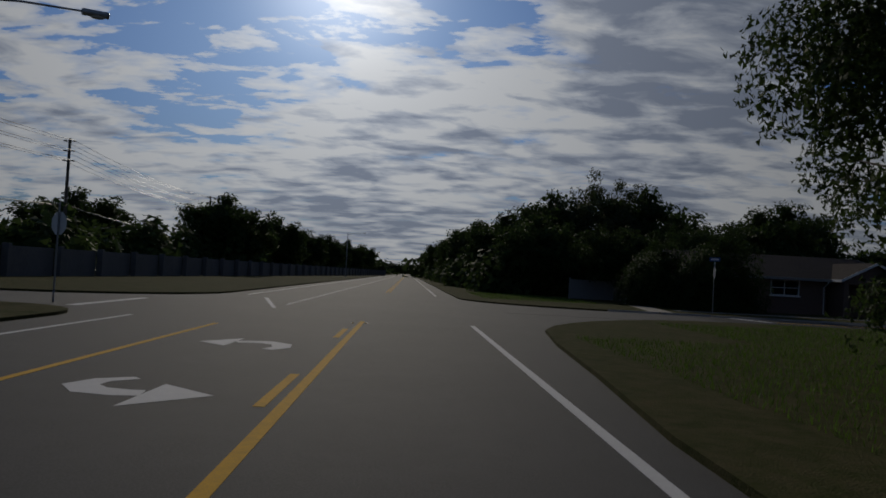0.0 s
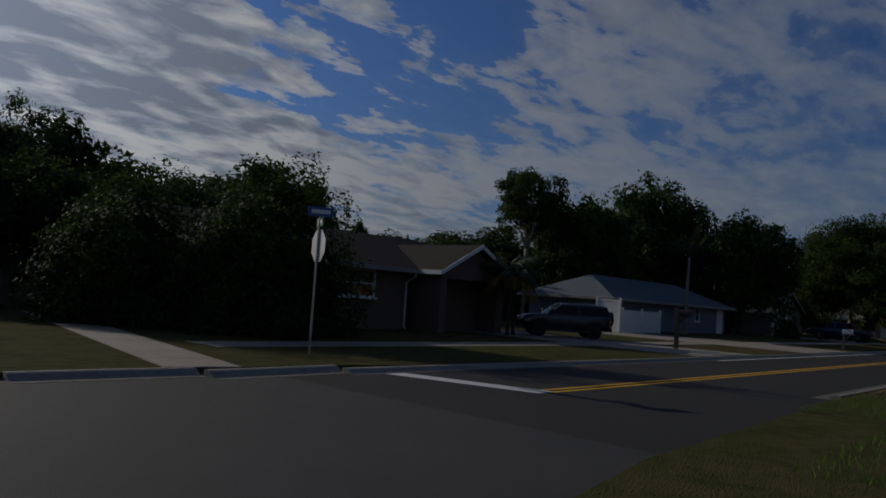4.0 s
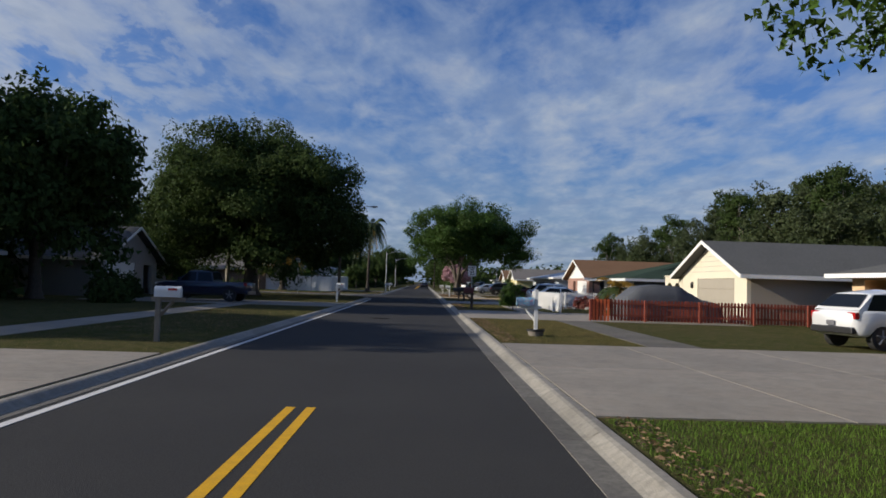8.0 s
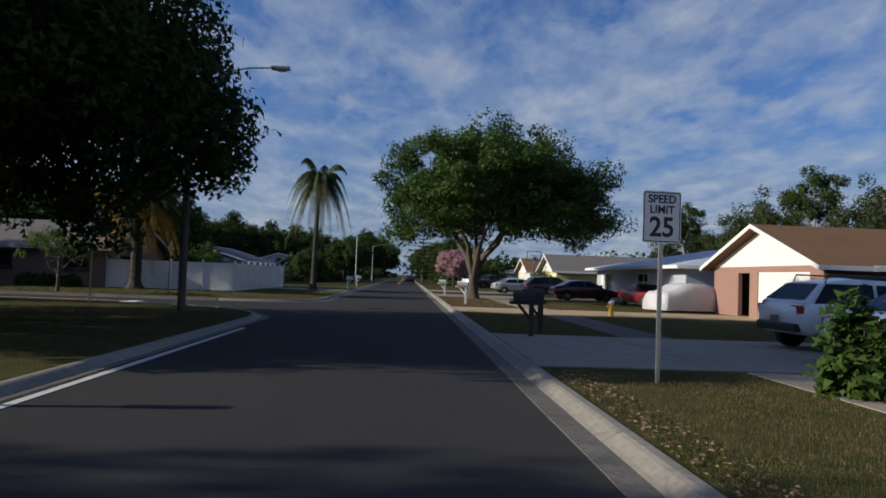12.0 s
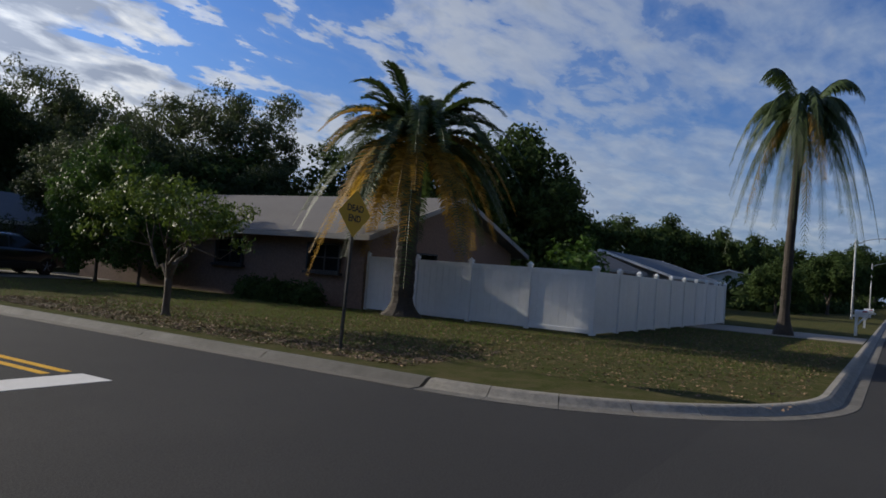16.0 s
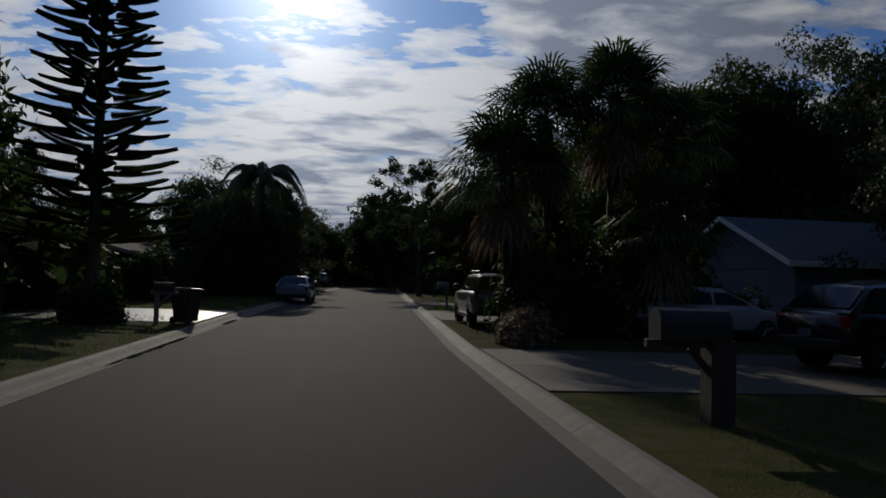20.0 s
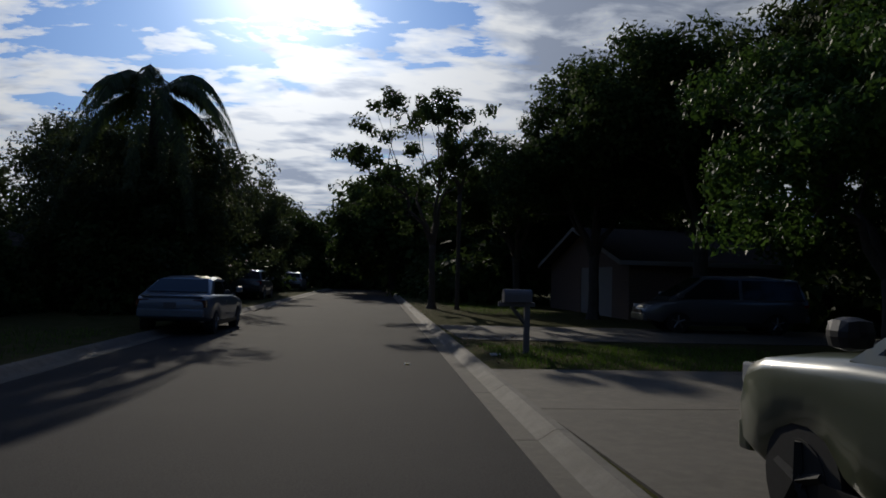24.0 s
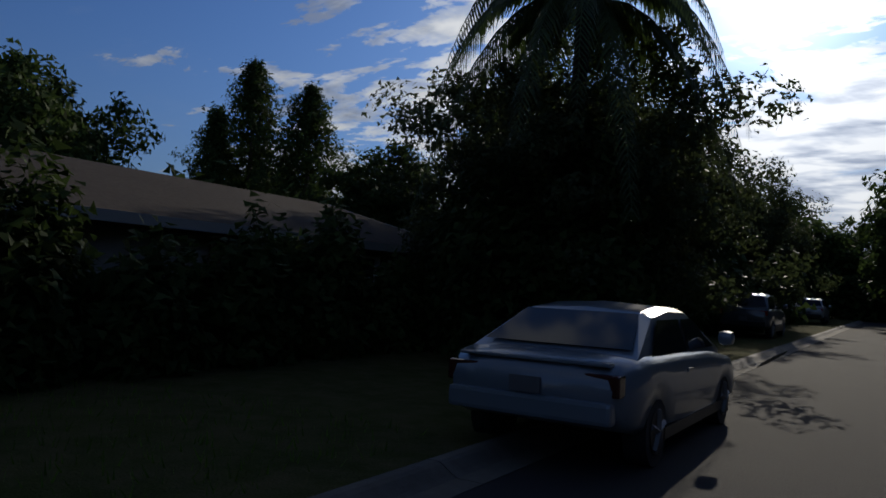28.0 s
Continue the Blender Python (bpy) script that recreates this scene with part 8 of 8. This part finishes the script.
def covered_car(label, x, y, turn, mat, kind="sedan"):
    """A car under a loose fabric cover that falls in folds to the ground."""
    s = SHAPES[kind]
    rng = np.random.default_rng(int(x))
    verts, faces = [], []
    N, K = 25, 15
    for i in range(N):
        u = i / (N - 1)
        top = max(lerp_row(s["body"], u)[2], lerp_row([(0.0, s["body"][0][2])] + [list(c) for c in s["cab"]] + [(1.0, s["body"][7][2])], u)[1]) + 0.03
        for k in range(K):
            v = -1 + 2 * k / (K - 1)
            w = s["w"] / 2 + 0.06
            y_ = math.copysign(min(1, abs(v) * 1.35), v) * w * (1 - 0.12 * (1 - abs(v)) ** 0.5 * 0)
            z_ = top if abs(v) < 0.62 else top - (top - 0.08) * ((abs(v) - 0.62) / 0.38) ** 0.8
            fold = 0.05 * math.sin(u * 31 + v * 2) * max(0, abs(v) - 0.5) + rng.normal() * 0.012
            verts.append(((u - 0.5) * (s["l"] + 0.12), y_ + math.copysign(fold, v), max(0.03, z_ + rng.normal() * 0.01)))
    for i in range(N - 1):
        for k in range(K - 1):
            a = i * K + k
            faces.append((a, a + 1, a + K + 1, a + K))
    n = len(verts)
    for i in (0, N - 1):
        ring_ = [i * K + k for k in range(K)]
        faces.append(tuple(ring_ if i else ring_[::-1]))
    ob = new("covered_car", mesh_of("covered_car", verts, faces, mat, True))
    ob.matrix_basis = pose(x, y, LAWN + 0.02, 0, 0, turn)
    return tagged(ob, label, "covered car")


covered_car("car under a loose grey cover behind the red fence", 77.1, 25.0, -88, M["cover_grey"], "suv")
covered_car("car under a pale wrinkled cover on the driveway", 122.9, 21.8, -72, M["cover_white"], "sedan")

# ---------------------------------------------------------------- grass, litter


def scatter(name, label, category, areas, mat, seed, size, blade=True, z=LAWN):
    """Blades of grass or fallen leaves over rectangles (x0, x1, y0, y1, how many), as one mass."""
    rng = np.random.default_rng(seed)
    v = []
    for x0, x1, y0, y1, n in areas:
        p = np.stack([rng.uniform(x0, x1, n), rng.uniform(y0, y1, n), np.full(n, z)], 1)
        a = rng.uniform(0, 2 * math.pi, n)
        s = size * rng.uniform(0.5, 1.4, n)
        d = np.stack([np.cos(a), np.sin(a), np.zeros(n)], 1)
        if blade:
            e = np.stack([rng.normal(size=n) * 0.35, rng.normal(size=n) * 0.35, np.ones(n)], 1)
            v.append(np.stack([p - d * s[:, None] * 0.09 - [0, 0, 0.01], p + d * s[:, None] * 0.09 - [0, 0, 0.01], p + e * s[:, None]], 1))
        else:
            e = np.cross(d, [0, 0, 1.0]) + np.stack([np.zeros(n), np.zeros(n), rng.uniform(-0.4, 0.6, n)], 1)
            p[:, 2] += 0.012
            v.append(np.stack([p - d * s[:, None] * 0.5, p + e * s[:, None] * 0.3 + [0, 0, 0.01], p + d * s[:, None] * 0.5], 1))
    v = np.concatenate(v)
    m = bpy.data.meshes.new(name)
    m.from_pydata(v.reshape(-1, 3).tolist(), [], np.arange(len(v) * 3).reshape(-1, 3).tolist())
    m.materials.append(mat)
    return tagged(new(name, m), label, category, kind="stuff")


M["blade"] = material("grass_blade", (0.10, 0.175, 0.02), 0.7, grain=[(0.5, 0.5, (0.075, 0.13, 0.02))], island=0.35, spec=0.2, trans=0.3)
M["blade_dry"] = material("dry_grass_blade", (0.15, 0.128, 0.046), 0.9, grain=[(0.4, 0.8, (0.08, 0.10, 0.024)), (1.8, 0.65, (0.25, 0.185, 0.09)), (6.0, 0.5, (0.09, 0.07, 0.034))], island=0.35, spec=0.15, trans=0.25)
scatter("grass", "thick green grass of the lawn by the shade tree", "grass", [(30, 50.2, 30.8, 34.75, 110000), (22, 30, 30.8, 34.75, 12000), (30, 50.2, 22.0, 29.4, 30000)], M["blade"], 91, 0.042)
scatter("grass", "thin dry grass on the sunny verges", "grass", [(61, 74.2, 31.0, 34.75, 60000), (83.6, 96.5, 31.4, 34.75, 40000), (103.5, 114.5, 31.5, 34.75, 7000), (61, 76, 18, 29.3, 8000), (119.7, 136, 22, 29.9, 6000)], M["blade_dry"], 92, 0.036)
scatter("grass", "thin dry grass on the shaded verges", "grass", [(40.3, 47.7, 41.95, 46.5, 7000), (56.1, 82.6, 41.95, 46.5, 14000), (89.7, 110, 42.3, 50, 12000), (18, 34.5, 43, 46.5, 7000), (18, 34.5, 48.2, 53.5, 6000), (56.1, 82, 48.2, 55, 8000)], M["blade_dry"], 93, 0.04)
scatter("grass", "rough grass on the corner lawn", "grass", [(122.5, 131, 48, 60, 13000), (126, 142, 42.2, 47.6, 5000), (121.4, 131, 60, 69, 5000)], M["blade"], 94, 0.05)
scatter("grass", "dry patches in the rough corner lawn", "grass", [(122, 131, 47.5, 60, 22000), (126, 142, 42.2, 47.6, 8000), (121.4, 131, 60, 69, 6000)], M["blade_dry"], 100, 0.05)
scatter("grass", "dark grass along the dead-end street", "grass", [(105, 113.4, 56, 84, 9000), (121.6, 128, 93.2, 97.4, 6000), (124, 128, 112, 128, 4000), (105, 113.4, 89, 100, 4000)], M["blade"], 95, 0.09)
scatter("grass", "dark grass on the verges of the avenue", "grass", [(4.6, 16, 4, 20, 16000), (16, 30, 22, 33.0, 9000), (10, 16, 20, 29.5, 5000), (5.5, 14, 52, 70, 9000)], M["blade"], 96, 0.1)
scatter("leaf_litter", "fallen brown leaves along the kerb", "leaf litter", [(121.15, 122.6, 47, 60, 8000), (122.6, 125, 47, 60, 6000), (125, 130, 47, 54, 2600), (122.5, 140, 41.9, 47.4, 5200)], M["litter"], 97, 0.06, False)
scatter("leaf_litter", "fallen leaves and mulch under the shade tree", "leaf litter", [(40.4, 47.6, 42.4, 46.4, 2600), (121, 136.3, 31.5, 34.75, 12000), (119.8, 134, 27, 29.9, 1500)], M["litter"], 98, 0.06, False)
scatter("leaf_litter", "fallen leaves in the shade", "leaf litter", [(121.3, 123.5, 93.5, 100, 900), (121.0, 124, 110, 125, 900), (61, 74, 42.4, 46, 900), (26, 50.2, 34.3, 34.78, 2600), (61, 74, 34.2, 34.78, 1200), (84, 96, 34.2, 34.78, 1200)], M["litter"], 99, 0.06, False, LAWN + 0.02)
